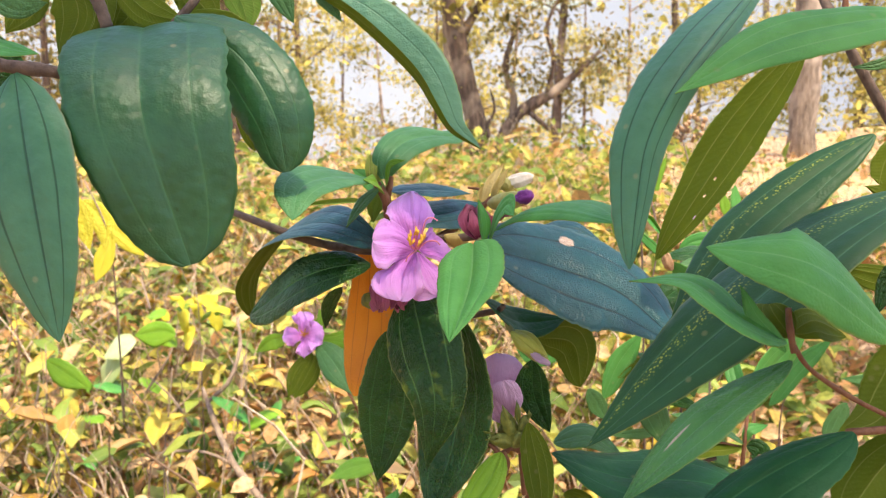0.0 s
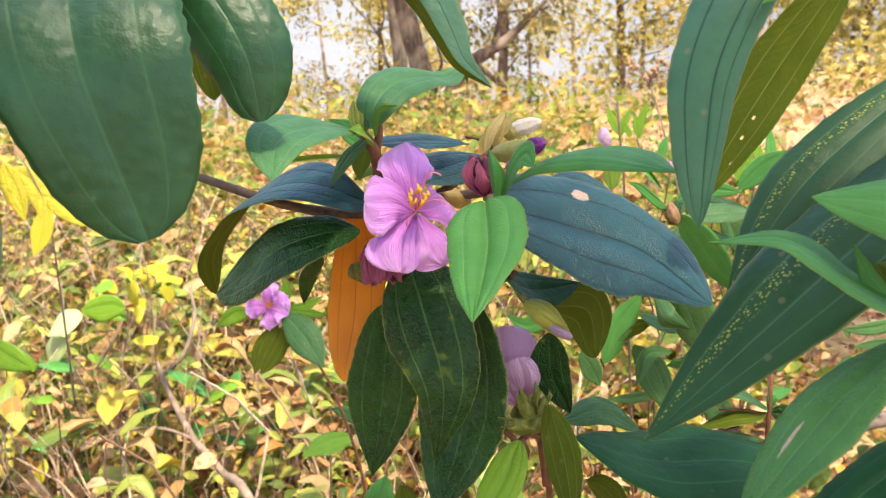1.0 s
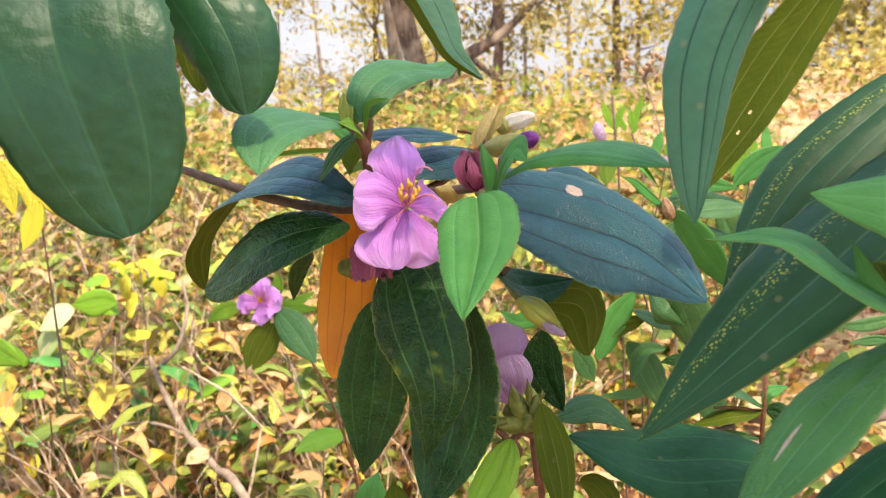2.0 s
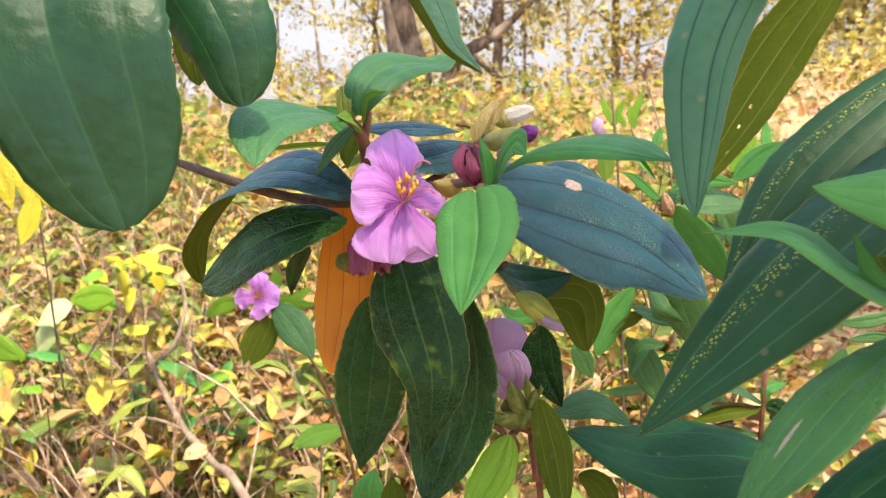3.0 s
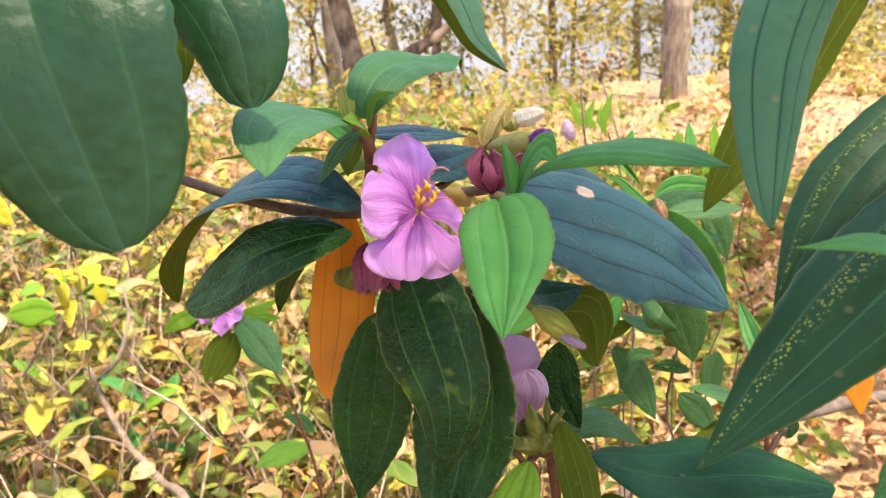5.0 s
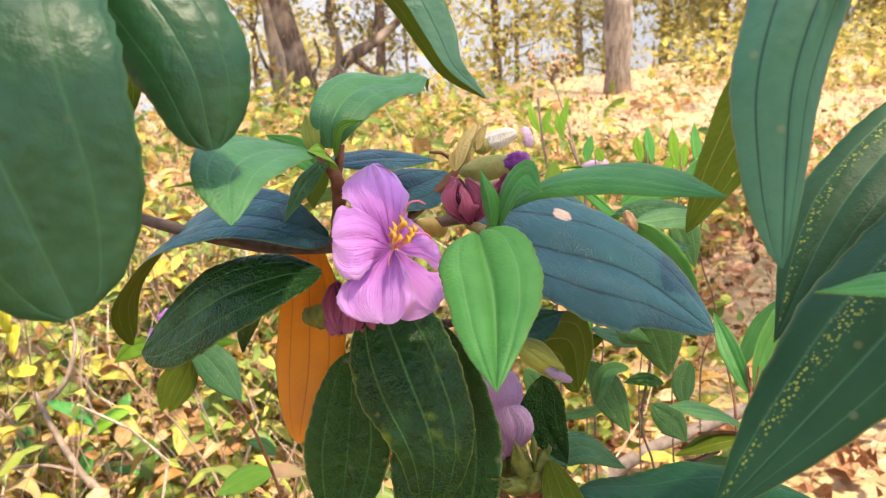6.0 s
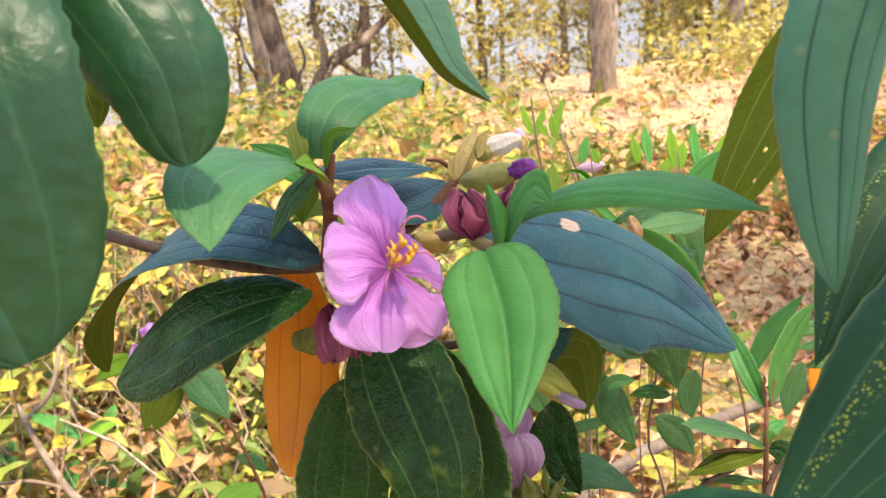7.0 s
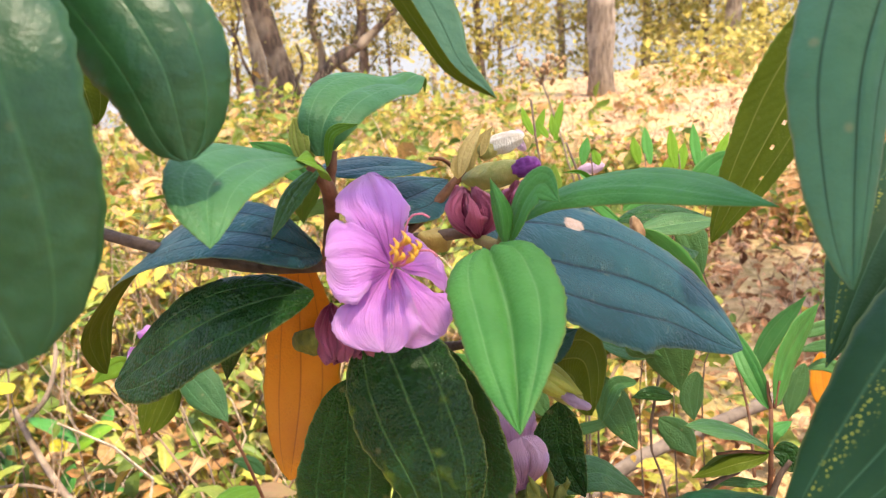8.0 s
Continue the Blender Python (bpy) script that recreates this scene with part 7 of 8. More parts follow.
leaf(sapling, "yellow", [(-0.6585, 1.0679, 1.0991), (-0.6396, 1.0588, 1.0626), (-0.6282, 1.0472, 1.0205)], (0.0145, 0.0009, -0.0027), (-0.0177, -0.0037, -0.0053), peak=0.5, n=14, m=10)
leaf(sapling, "young", [(-0.8143, 1.1657, 0.7929), (-0.7787, 1.1630, 0.7706), (-0.7388, 1.1607, 0.7482)], (0.0071, 0.0063, 0.0177), (-0.0104, -0.0074, -0.0201), peak=0.5, n=14, m=10)
leaf(sapling, "young", [(-0.6935, 1.3829, 0.7682), (-0.7241, 1.3811, 0.7740), (-0.7752, 1.3725, 0.7657)], (0.0105, -0.0076, -0.0285), (0.0052, 0.0070, 0.0208), peak=0.5, n=14, m=10)
leaf(sapling, "young", [(-0.7528, 1.4942, 0.7803), (-0.7372, 1.4972, 0.7843), (-0.7123, 1.4813, 0.7879)], (0.0148, -0.0268, -0.0023), (-0.0266, 0.0325, 0.0008), peak=0.5, n=10, m=6)
leaf(sapling, "yellow", [(-0.7340, 1.4541, 0.8130), (-0.7307, 1.4568, 0.8201), (-0.7367, 1.4742, 0.8156)], (-0.0245, 0.0220, -0.0053), (0.0267, -0.0315, 0.0067), peak=0.5, n=10, m=6)
leaf(sapling, "yellow", [(-0.7149, 1.5082, 0.8017), (-0.6914, 1.5110, 0.8018), (-0.6585, 1.4932, 0.8018)], (-0.0219, 0.0335, 0.0044), (0.0093, -0.0286, -0.0039), peak=0.5, n=10, m=6)
leaf(sapling, "yellow", [(-0.6420, 1.4559, 0.8046), (-0.6291, 1.4560, 0.7998), (-0.6152, 1.4522, 0.7896)], (0.0080, -0.0300, 0.0015), (-0.0111, 0.0307, 0.0008), peak=0.5, n=10, m=6)
leaf(sapling, "young", [(-0.7765, 1.4951, 0.7668), (-0.7962, 1.4932, 0.7679), (-0.8145, 1.4870, 0.7635)], (0.0145, -0.0306, -0.0021), (-0.0144, 0.0307, 0.0026), peak=0.5, n=10, m=6)
leaf(sapling, "yellow", [(-0.7175, 1.4389, 0.6810), (-0.6957, 1.4411, 0.6797), (-0.6664, 1.4271, 0.6786)], (-0.0198, 0.0321, 0.0023), (0.0098, -0.0288, -0.0014), peak=0.5, n=10, m=6)
leaf(sapling, "yellow", [(-0.7035, 1.4805, 0.7858), (-0.7019, 1.4838, 0.7959), (-0.7134, 1.5099, 0.7912)], (0.0323, -0.0337, 0.0081), (-0.0264, 0.0180, -0.0068), peak=0.5, n=10, m=6)
leaf(sapling, "yellow", [(-0.7281, 1.5388, 0.7815), (-0.7221, 1.5344, 0.7648), (-0.7132, 1.5224, 0.7438)], (-0.0030, 0.0308, -0.0036), (0.0009, -0.0277, 0.0101), peak=0.5, n=10, m=6)
leaf(sapling, "young", [(-0.6541, 1.4779, 0.7772), (-0.6515, 1.4810, 0.7861), (-0.6613, 1.5072, 0.7799)], (-0.0200, 0.0183, -0.0064), (0.0252, -0.0348, 0.0090), peak=0.5, n=10, m=6)
leaf(sapling, "yellow", [(-0.7192, 1.5276, 0.8043), (-0.7188, 1.5245, 0.7941), (-0.7092, 1.5020, 0.7837)], (0.0025, -0.0218, 0.0127), (-0.0074, 0.0345, -0.0056), peak=0.5, n=10, m=6)
leaf(sapling, "yellow", [(-0.7484, 1.5086, 0.8061), (-0.7407, 1.5050, 0.7917), (-0.7217, 1.4789, 0.7784)], (-0.0105, 0.0353, -0.0019), (0.0010, -0.0228, 0.0102), peak=0.5, n=10, m=6)
leaf(sapling, "yellow", [(-0.7173, 1.4716, 0.7903), (-0.7201, 1.4661, 0.7738), (-0.7343, 1.4793, 0.7432)], (0.0324, -0.0284, 0.0157), (-0.0263, 0.0232, 0.0004), peak=0.5, n=10, m=6)
leaf(sapling, "young", [(-0.7202, 1.5292, 0.7443), (-0.7079, 1.5335, 0.7537), (-0.6878, 1.5204, 0.7622)], (0.0178, -0.0262, 0.0020), (-0.0257, 0.0296, -0.0056), peak=0.5, n=10, m=6)
leaf(sapling, "yellow", [(-0.6890, 1.4394, 0.7484), (-0.6961, 1.4355, 0.7386), (-0.7056, 1.4342, 0.7209)], (0.0242, -0.0266, 0.0095), (-0.0208, 0.0275, -0.0030), peak=0.5, n=10, m=6)
leaf(sapling, "yellow", [(-0.7027, 1.4790, 0.7475), (-0.7147, 1.4747, 0.7384), (-0.7289, 1.4725, 0.7213)], (0.0281, -0.0282, 0.0019), (-0.0241, 0.0293, 0.0032), peak=0.5, n=10, m=6)
leaf(sapling, "yellow", [(-0.6793, 1.4792, 0.8192), (-0.6665, 1.4764, 0.8053), (-0.6452, 1.4549, 0.7912)], (-0.0027, -0.0269, 0.0051), (-0.0061, 0.0350, 0.0021), peak=0.5, n=10, m=6)
stem(sapling, [(-0.6437, 1.0762, 1.1203), (-0.6059, 1.0603, 1.0544), (-0.6202, 1.0892, 0.9830), (-0.7284, 1.2396, 0.6587)], (0.001, 0.0012, 0.0016, 0.002), BARK_TWIG)
stem(sapling, [(-0.7114, 1.5074, 0.8374), (-0.6947, 1.4833, 0.7531), (-0.7884, 1.6107, 0.1785)], (0.001, 0.0014, 0.0018), BARK_TWIG)
dead_branch = empty("dead_branch", (-0.6, 1.5, 0.0), "leaning pale dead branch with a side twig", "branch")
stem(dead_branch, [(-0.8052, 1.6810, 0.5221), (-0.7293, 1.5948, 0.4569), (-0.6575, 1.5097, 0.4299), (-0.5637, 1.4267, 0.4020), (-0.4626, 1.3270, 0.3854), (-0.1790, 1.1057, -0.0113)], (0.0055, 0.0075, 0.0085, 0.009, 0.0095, 0.011), BARK_TWIG, name='branch', knots=0.08)
stem(dead_branch, [(-0.6551, 1.5089, 0.4265), (-0.7109, 1.5096, 0.4478), (-0.7631, 1.5053, 0.4523), (-0.8326, 1.4955, 0.4451)], (0.004, 0.0034, 0.003, 0.002), BARK_TWIG, name='twig')
stem(dead_branch, [(-0.7806, 1.6556, 0.5001), (-0.7379, 1.6843, 0.5428), (-0.7244, 1.7292, 0.6132), (-0.7522, 1.7855, 0.6673)], (0.0055, 0.005, 0.0045, 0.003), BARK_TWIG, name='twig', knots=0.08)
stem(dead_branch, [(-0.8626, 1.5318, 0.5702), (-0.8214, 1.5828, 0.6505), (-0.8242, 1.6323, 0.7078)], (0.0028, 0.0024, 0.0014), BARK_TWIG, name='twig', knots=0.08)
stem(dead_branch, [(-1.0005, 1.4757, 0.4401), (-0.9419, 1.4499, 0.4051), (-0.8553, 1.3548, 0.3415)], (0.0028, 0.0024, 0.0014), BARK_TWIG, name='twig', knots=0.08)
stem(dead_branch, [(-0.9725, 1.7671, 0.6849), (-1.0295, 1.8331, 0.7463)], (0.0028, 0.0024, 0.0014), BARK_TWIG, name='twig', knots=0.08)
stem(dead_branch, [(-0.7793, 1.5644, 0.4780), (-0.8239, 1.5780, 0.5362), (-0.9047, 1.6305, 0.5632)], (0.0028, 0.0024, 0.0014), BARK_TWIG, name='twig', knots=0.08)
stem(dead_branch, [(-0.5542, 1.5583, 0.3813), (-0.7041, 1.6855, 0.5016), (-0.7255, 1.7607, 0.5798)], (0.0028, 0.0024, 0.0014), BARK_TWIG, name='twig', knots=0.08)
stem(dead_branch, [(-0.8937, 1.3608, 0.3737), (-0.9502, 1.3893, 0.4163), (-1.0146, 1.4364, 0.4876)], (0.0028, 0.0024, 0.0014), BARK_TWIG, name='twig', knots=0.08)
dead_branch = empty("dead_branch", (0.9, 2.0, 0.0), "grey-brown dead branch arching over the litter", "branch")
stem(dead_branch, [(0.1900, 1.5400, -0.0100), (0.2900, 1.5900, 0.2000), (0.4280, 1.6610, 0.2950), (0.6610, 1.7940, 0.3050), (0.9260, 1.9350, 0.3000), (1.2300, 2.0900, 0.2400), (1.5500, 2.2500, -0.0100)], (0.013, 0.015, 0.016, 0.017, 0.016, 0.015, 0.012), BARK_GREY, name='branch', knots=0.08)
seed_stalk = empty("seed_stalk", (0.35, 1.57, 0.0), "dry brown seed head on a thin stalk", "seed head")
stem(seed_stalk, [(0.2568, 1.5977, 1.1317), (0.2694, 1.5850, 1.0932), (0.2939, 1.5553, 1.0020), (0.3210, 1.5585, 0.8490), (0.3546, 1.5804, 0.2564)], (0.0016, 0.0018, 0.002, 0.0025, 0.003), BARK_TWIG, name='stalk')
stem(seed_stalk, [(0.2592, 1.5962, 1.1274), (0.2442, 1.6260, 1.1531), (0.2250, 1.6320, 1.1695)], (0.0009, 0.0008, 0.0007), BARK_TWIG, name='twig', sides=5)
bud(seed_stalk, (0.2248, 1.6308, 1.1656), (0.2273, 1.6342, 1.1771), 0.0036, SEED, seed=0, crumple=0.9, name='seed', sides=8, n=7)
stem(seed_stalk, [(0.2579, 1.5982, 1.1335), (0.2633, 1.6066, 1.1447), (0.2673, 1.6065, 1.1450)], (0.0009, 0.0008, 0.0007), BARK_TWIG, name='twig', sides=5)
bud(seed_stalk, (0.2670, 1.6053, 1.1412), (0.2650, 1.6090, 1.1527), 0.0036, SEED, seed=1, crumple=0.9, name='seed', sides=8, n=7)
stem(seed_stalk, [(0.2564, 1.5980, 1.1328), (0.2709, 1.6257, 1.1329), (0.2801, 1.6227, 1.1244)], (0.0009, 0.0008, 0.0007), BARK_TWIG, name='twig', sides=5)
bud(seed_stalk, (0.2798, 1.6215, 1.1205), (0.2809, 1.6251, 1.1321), 0.0036, SEED, seed=2, crumple=0.9, name='seed', sides=8, n=7)
stem(seed_stalk, [(0.2566, 1.5984, 1.1339), (0.2385, 1.6050, 1.1597), (0.2202, 1.6102, 1.1739)], (0.0009, 0.0008, 0.0007), BARK_TWIG, name='twig', sides=5)
bud(seed_stalk, (0.2199, 1.6091, 1.1702), (0.2192, 1.6127, 1.1816), 0.0036, SEED, seed=3, crumple=0.9, name='seed', sides=8, n=7)
stem(seed_stalk, [(0.2558, 1.5965, 1.1281), (0.2555, 1.5853, 1.1452), (0.2571, 1.5866, 1.1494)], (0.0009, 0.0008, 0.0007), BARK_TWIG, name='twig', sides=5)
bud(seed_stalk, (0.2569, 1.5854, 1.1456), (0.2538, 1.5891, 1.1570), 0.0036, SEED, seed=4, crumple=0.9, name='seed', sides=8, n=7)
stem(seed_stalk, [(0.2559, 1.5988, 1.1352), (0.2588, 1.6100, 1.1362), (0.2592, 1.6070, 1.1268)], (0.0009, 0.0008, 0.0007), BARK_TWIG, name='twig', sides=5)
bud(seed_stalk, (0.2590, 1.6058, 1.1230), (0.2571, 1.6095, 1.1345), 0.0036, SEED, seed=5, crumple=0.9, name='seed', sides=8, n=7)
stem(seed_stalk, [(0.2589, 1.5967, 1.1288), (0.2708, 1.6144, 1.1341), (0.2792, 1.6126, 1.1297)], (0.0009, 0.0008, 0.0007), BARK_TWIG, name='twig', sides=5)
bud(seed_stalk, (0.2790, 1.6114, 1.1258), (0.2820, 1.6149, 1.1372), 0.0036, SEED, seed=6, crumple=0.9, name='seed', sides=8, n=7)
stem(seed_stalk, [(0.2556, 1.5963, 1.1272), (0.2796, 1.6185, 1.1501), (0.3003, 1.6218, 1.1632)], (0.0009, 0.0008, 0.0007), BARK_TWIG, name='twig', sides=5)
bud(seed_stalk, (0.3000, 1.6206, 1.1593), (0.3024, 1.6241, 1.1707), 0.0036, SEED, seed=7, crumple=0.9, name='seed', sides=8, n=7)
stem(seed_stalk, [(0.2565, 1.5976, 1.1315), (0.2565, 1.5994, 1.1371), (0.2559, 1.5976, 1.1314)], (0.0009, 0.0008, 0.0007), BARK_TWIG, name='twig', sides=5)
bud(seed_stalk, (0.2557, 1.5965, 1.1276), (0.2590, 1.5999, 1.1389), 0.0036, SEED, seed=8, crumple=0.9, name='seed', sides=8, n=7)
stem(seed_stalk, [(0.2557, 1.5966, 1.1281), (0.2745, 1.6053, 1.1449), (0.2920, 1.6064, 1.1507)], (0.0009, 0.0008, 0.0007), BARK_TWIG, name='twig', sides=5)
bud(seed_stalk, (0.2918, 1.6053, 1.1469), (0.2958, 1.6086, 1.1581), 0.0036, SEED, seed=9, crumple=0.9, name='seed', sides=8, n=7)
stem(seed_stalk, [(0.2581, 1.5976, 1.1318), (0.2489, 1.6164, 1.1503), (0.2370, 1.6195, 1.1585)], (0.0009, 0.0008, 0.0007), BARK_TWIG, name='twig', sides=5)
bud(seed_stalk, (0.2368, 1.6183, 1.1547), (0.2348, 1.6220, 1.1663), 0.0036, SEED, seed=10, crumple=0.9, name='seed', sides=8, n=7)
stem(seed_stalk, [(0.2593, 1.5982, 1.1338), (0.2814, 1.6309, 1.1489), (0.2980, 1.6322, 1.1554)], (0.0009, 0.0008, 0.0007), BARK_TWIG, name='twig', sides=5)
bud(seed_stalk, (0.2978, 1.6310, 1.1516), (0.3001, 1.6345, 1.1631), 0.0036, SEED, seed=11, crumple=0.9, name='seed', sides=8, n=7)
stem(seed_stalk, [(0.2568, 1.5976, 1.1316), (0.2619, 1.5900, 1.1457), (0.2682, 1.5902, 1.1473)], (0.0009, 0.0008, 0.0007), BARK_TWIG, name='twig', sides=5)
bud(seed_stalk, (0.2680, 1.5891, 1.1435), (0.2664, 1.5927, 1.1549), 0.0036, SEED, seed=12, crumple=0.9, name='seed', sides=8, n=7)
stem(seed_stalk, [(0.2566, 1.5964, 1.1276), (0.2666, 1.6240, 1.1525), (0.2727, 1.6286, 1.1680)], (0.0009, 0.0008, 0.0007), BARK_TWIG, name='twig', sides=5)
bud(seed_stalk, (0.2725, 1.6274, 1.1641), (0.2750, 1.6309, 1.1756), 0.0036, SEED, seed=13, crumple=0.9, name='seed', sides=8, n=7)
stem(seed_stalk, [(0.2594, 1.5984, 1.1346), (0.2714, 1.6147, 1.1571), (0.2811, 1.6181, 1.1691)], (0.0009, 0.0008, 0.0007), BARK_TWIG, name='twig', sides=5)
bud(seed_stalk, (0.2809, 1.6169, 1.1653), (0.2798, 1.6205, 1.1768), 0.0036, SEED, seed=14, crumple=0.9, name='seed', sides=8, n=7)
stem(seed_stalk, [(0.2549, 1.5966, 1.1282), (0.2437, 1.6241, 1.1432), (0.2282, 1.6265, 1.1490)], (0.0009, 0.0008, 0.0007), BARK_TWIG, name='twig', sides=5)
bud(seed_stalk, (0.2280, 1.6253, 1.1452), (0.2266, 1.6291, 1.1568), 0.0036, SEED, seed=15, crumple=0.9, name='seed', sides=8, n=7)
stem(seed_stalk, [(0.2548, 1.5966, 1.1282), (0.2484, 1.5721, 1.1432), (0.2462, 1.5725, 1.1439)], (0.0009, 0.0008, 0.0007), BARK_TWIG, name='twig', sides=5)
bud(seed_stalk, (0.2460, 1.5713, 1.1402), (0.2455, 1.5748, 1.1514), 0.0036, SEED, seed=16, crumple=0.9, name='seed', sides=8, n=7)
stem(seed_stalk, [(0.2547, 1.5973, 1.1302), (0.2341, 1.5711, 1.1395), (0.2177, 1.5703, 1.1346)], (0.0009, 0.0008, 0.0007), BARK_TWIG, name='twig', sides=5)
bud(seed_stalk, (0.2175, 1.5691, 1.1308), (0.2200, 1.5725, 1.1419), 0.0036, SEED, seed=17, crumple=0.9, name='seed', sides=8, n=7)
stem(seed_stalk, [(0.2540, 1.5985, 1.1342), (0.2664, 1.5853, 1.1571), (0.2813, 1.5878, 1.1668)], (0.0009, 0.0008, 0.0007), BARK_TWIG, name='twig', sides=5)
bud(seed_stalk, (0.2810, 1.5866, 1.1631), (0.2832, 1.5900, 1.1742), 0.0036, SEED, seed=18, crumple=0.9, name='seed', sides=8, n=7)
stem(seed_stalk, [(0.2563, 1.5990, 1.1361), (0.2731, 1.5763, 1.1587), (0.2940, 1.5781, 1.1672)], (0.0009, 0.0008, 0.0007), BARK_TWIG, name='twig', sides=5)
bud(seed_stalk, (0.2938, 1.5769, 1.1635), (0.2933, 1.5805, 1.1747), 0.0036, SEED, seed=19, crumple=0.9, name='seed', sides=8, n=7)
stem(seed_stalk, [(0.2573, 1.5969, 1.1294), (0.2375, 1.5755, 1.1528), (0.2219, 1.5791, 1.1619)], (0.0009, 0.0008, 0.0007), BARK_TWIG, name='twig', sides=5)
bud(seed_stalk, (0.2216, 1.5779, 1.1582), (0.2219, 1.5814, 1.1694), 0.0036, SEED, seed=20, crumple=0.9, name='seed', sides=8, n=7)
stem(seed_stalk, [(0.2582, 1.5969, 1.1294), (0.2788, 1.6212, 1.1370), (0.2949, 1.6201, 1.1354)], (0.0009, 0.0008, 0.0007), BARK_TWIG, name='twig', sides=5)
bud(seed_stalk, (0.2947, 1.6189, 1.1315), (0.2970, 1.6224, 1.1430), 0.0036, SEED, seed=21, crumple=0.9, name='seed', sides=8, n=7)
stem(seed_stalk, [(0.2567, 1.5985, 1.1343), (0.2604, 1.5796, 1.1543), (0.2674, 1.5813, 1.1606)], (0.0009, 0.0008, 0.0007), BARK_TWIG, name='twig', sides=5)
bud(seed_stalk, (0.2672, 1.5801, 1.1569), (0.2675, 1.5836, 1.1681), 0.0036, SEED, seed=22, crumple=0.9, name='seed', sides=8, n=7)
stem(seed_stalk, [(0.2592, 1.5986, 1.1352), (0.2627, 1.6044, 1.1508), (0.2654, 1.6056, 1.1552)], (0.0009, 0.0008, 0.0007), BARK_TWIG, name='twig', sides=5)
bud(seed_stalk, (0.2652, 1.6044, 1.1514), (0.2630, 1.6081, 1.1629), 0.0036, SEED, seed=23, crumple=0.9, name='seed', sides=8, n=7)
stem(seed_stalk, [(0.2596, 1.5982, 1.1339), (0.2585, 1.5738, 1.1524), (0.2618, 1.5750, 1.1566)], (0.0009, 0.0008, 0.0007), BARK_TWIG, name='twig', sides=5)
bud(seed_stalk, (0.2616, 1.5738, 1.1529), (0.2627, 1.5773, 1.1641), 0.0036, SEED, seed=24, crumple=0.9, name='seed', sides=8, n=7)
stem(seed_stalk, [(0.2549, 1.5991, 1.1360), (0.2339, 1.5820, 1.1597), (0.2164, 1.5858, 1.1697)], (0.0009, 0.0008, 0.0007), BARK_TWIG, name='twig', sides=5)
bud(seed_stalk, (0.2162, 1.5847, 1.1660), (0.2179, 1.5881, 1.1771), 0.0036, SEED, seed=25, crumple=0.9, name='seed', sides=8, n=7)

# ---- larger weeds in the undergrowth ----
weed = empty("broad_leaved_weed", (-1.0, 1.7, 0.0), "broad-leaved weeds with pale green and yellow leaves", "weeds")
leaf(weed, "pale", [(-0.8645, 1.5182, 0.6943), (-0.8955, 1.5017, 0.6862), (-0.9230, 1.4817, 0.6658)], (0.0414, -0.0517, -0.0002), (-0.0550, 0.0689, -0.0060), peak=0.45, n=12, m=8)
stem(weed, [(-0.8645, 1.5182, 0.6943), (-0.8467, 1.5772, 0.3472), (-0.8635, 1.6362, 0.0000)], (0.0006, 0.0009, 0.0012), STALK, sides=5)
leaf(weed, "pale", [(-0.9038, 1.5091, 0.6791), (-0.9093, 1.4879, 0.6472), (-0.9136, 1.4624, 0.6017)], (0.0454, -0.0358, 0.0153), (-0.0576, 0.0569, -0.0163), peak=0.45, n=12, m=8)
stem(weed, [(-0.9038, 1.5091, 0.6791), (-0.8763, 1.5230, 0.3395), (-0.8444, 1.5370, 0.0000)], (0.0006, 0.0009, 0.0012), STALK, sides=5)
leaf(weed, "young", [(-0.7493, 1.4813, 0.7049), (-0.7822, 1.4755, 0.7311), (-0.8117, 1.4661, 0.7448)], (0.0089, -0.0433, 0.0026), (-0.0301, 0.0590, -0.0008), peak=0.45, n=12, m=8)
stem(weed, [(-0.7493, 1.4813, 0.7049), (-0.7593, 1.5168, 0.3525), (-0.7792, 1.5523, 0.0000)], (0.0006, 0.0009, 0.0012), STALK, sides=5)
leaf(weed, "young", [(-0.8979, 1.3571, 0.6968), (-0.8792, 1.3441, 0.6825), (-0.8596, 1.3287, 0.6605)], (-0.0197, 0.0458, -0.0130), (0.0062, -0.0274, 0.0067), peak=0.45, n=12, m=8)
stem(weed, [(-0.8979, 1.3571, 0.6968), (-0.8896, 1.3997, 0.3484), (-0.8619, 1.4423, 0.0000)], (0.0006, 0.0009, 0.0012), STALK, sides=5)
leaf(weed, "light", [(-0.8521, 1.4411, 0.6132), (-0.8860, 1.4317, 0.6283), (-0.9162, 1.4189, 0.6316)], (0.0079, -0.0249, -0.0002), (-0.0287, 0.0393, -0.0046), peak=0.45, n=12, m=8)
stem(weed, [(-0.8521, 1.4411, 0.6132), (-0.8765, 1.4727, 0.3066), (-0.8614, 1.5043, 0.0000)], (0.0006, 0.0009, 0.0012), STALK, sides=5)
leaf(weed, "mid", [(-0.8473, 1.7012, 0.4337), (-0.8470, 1.6823, 0.4072), (-0.8461, 1.6598, 0.3691)], (0.0329, -0.0245, 0.0152), (-0.0433, 0.0450, -0.0189), peak=0.45, n=12, m=8)
stem(weed, [(-0.8473, 1.7012, 0.4337), (-0.8907, 1.7257, 0.2168), (-0.9030, 1.7502, 0.0000)], (0.0006, 0.0009, 0.0012), STALK, sides=5)
leaf(weed, "mid", [(-0.8665, 1.6914, 0.4093), (-0.8399, 1.6797, 0.3967), (-0.8116, 1.6652, 0.3744)], (-0.0112, 0.0413, -0.0100), (0.0002, -0.0232, 0.0021), peak=0.45, n=12, m=8)
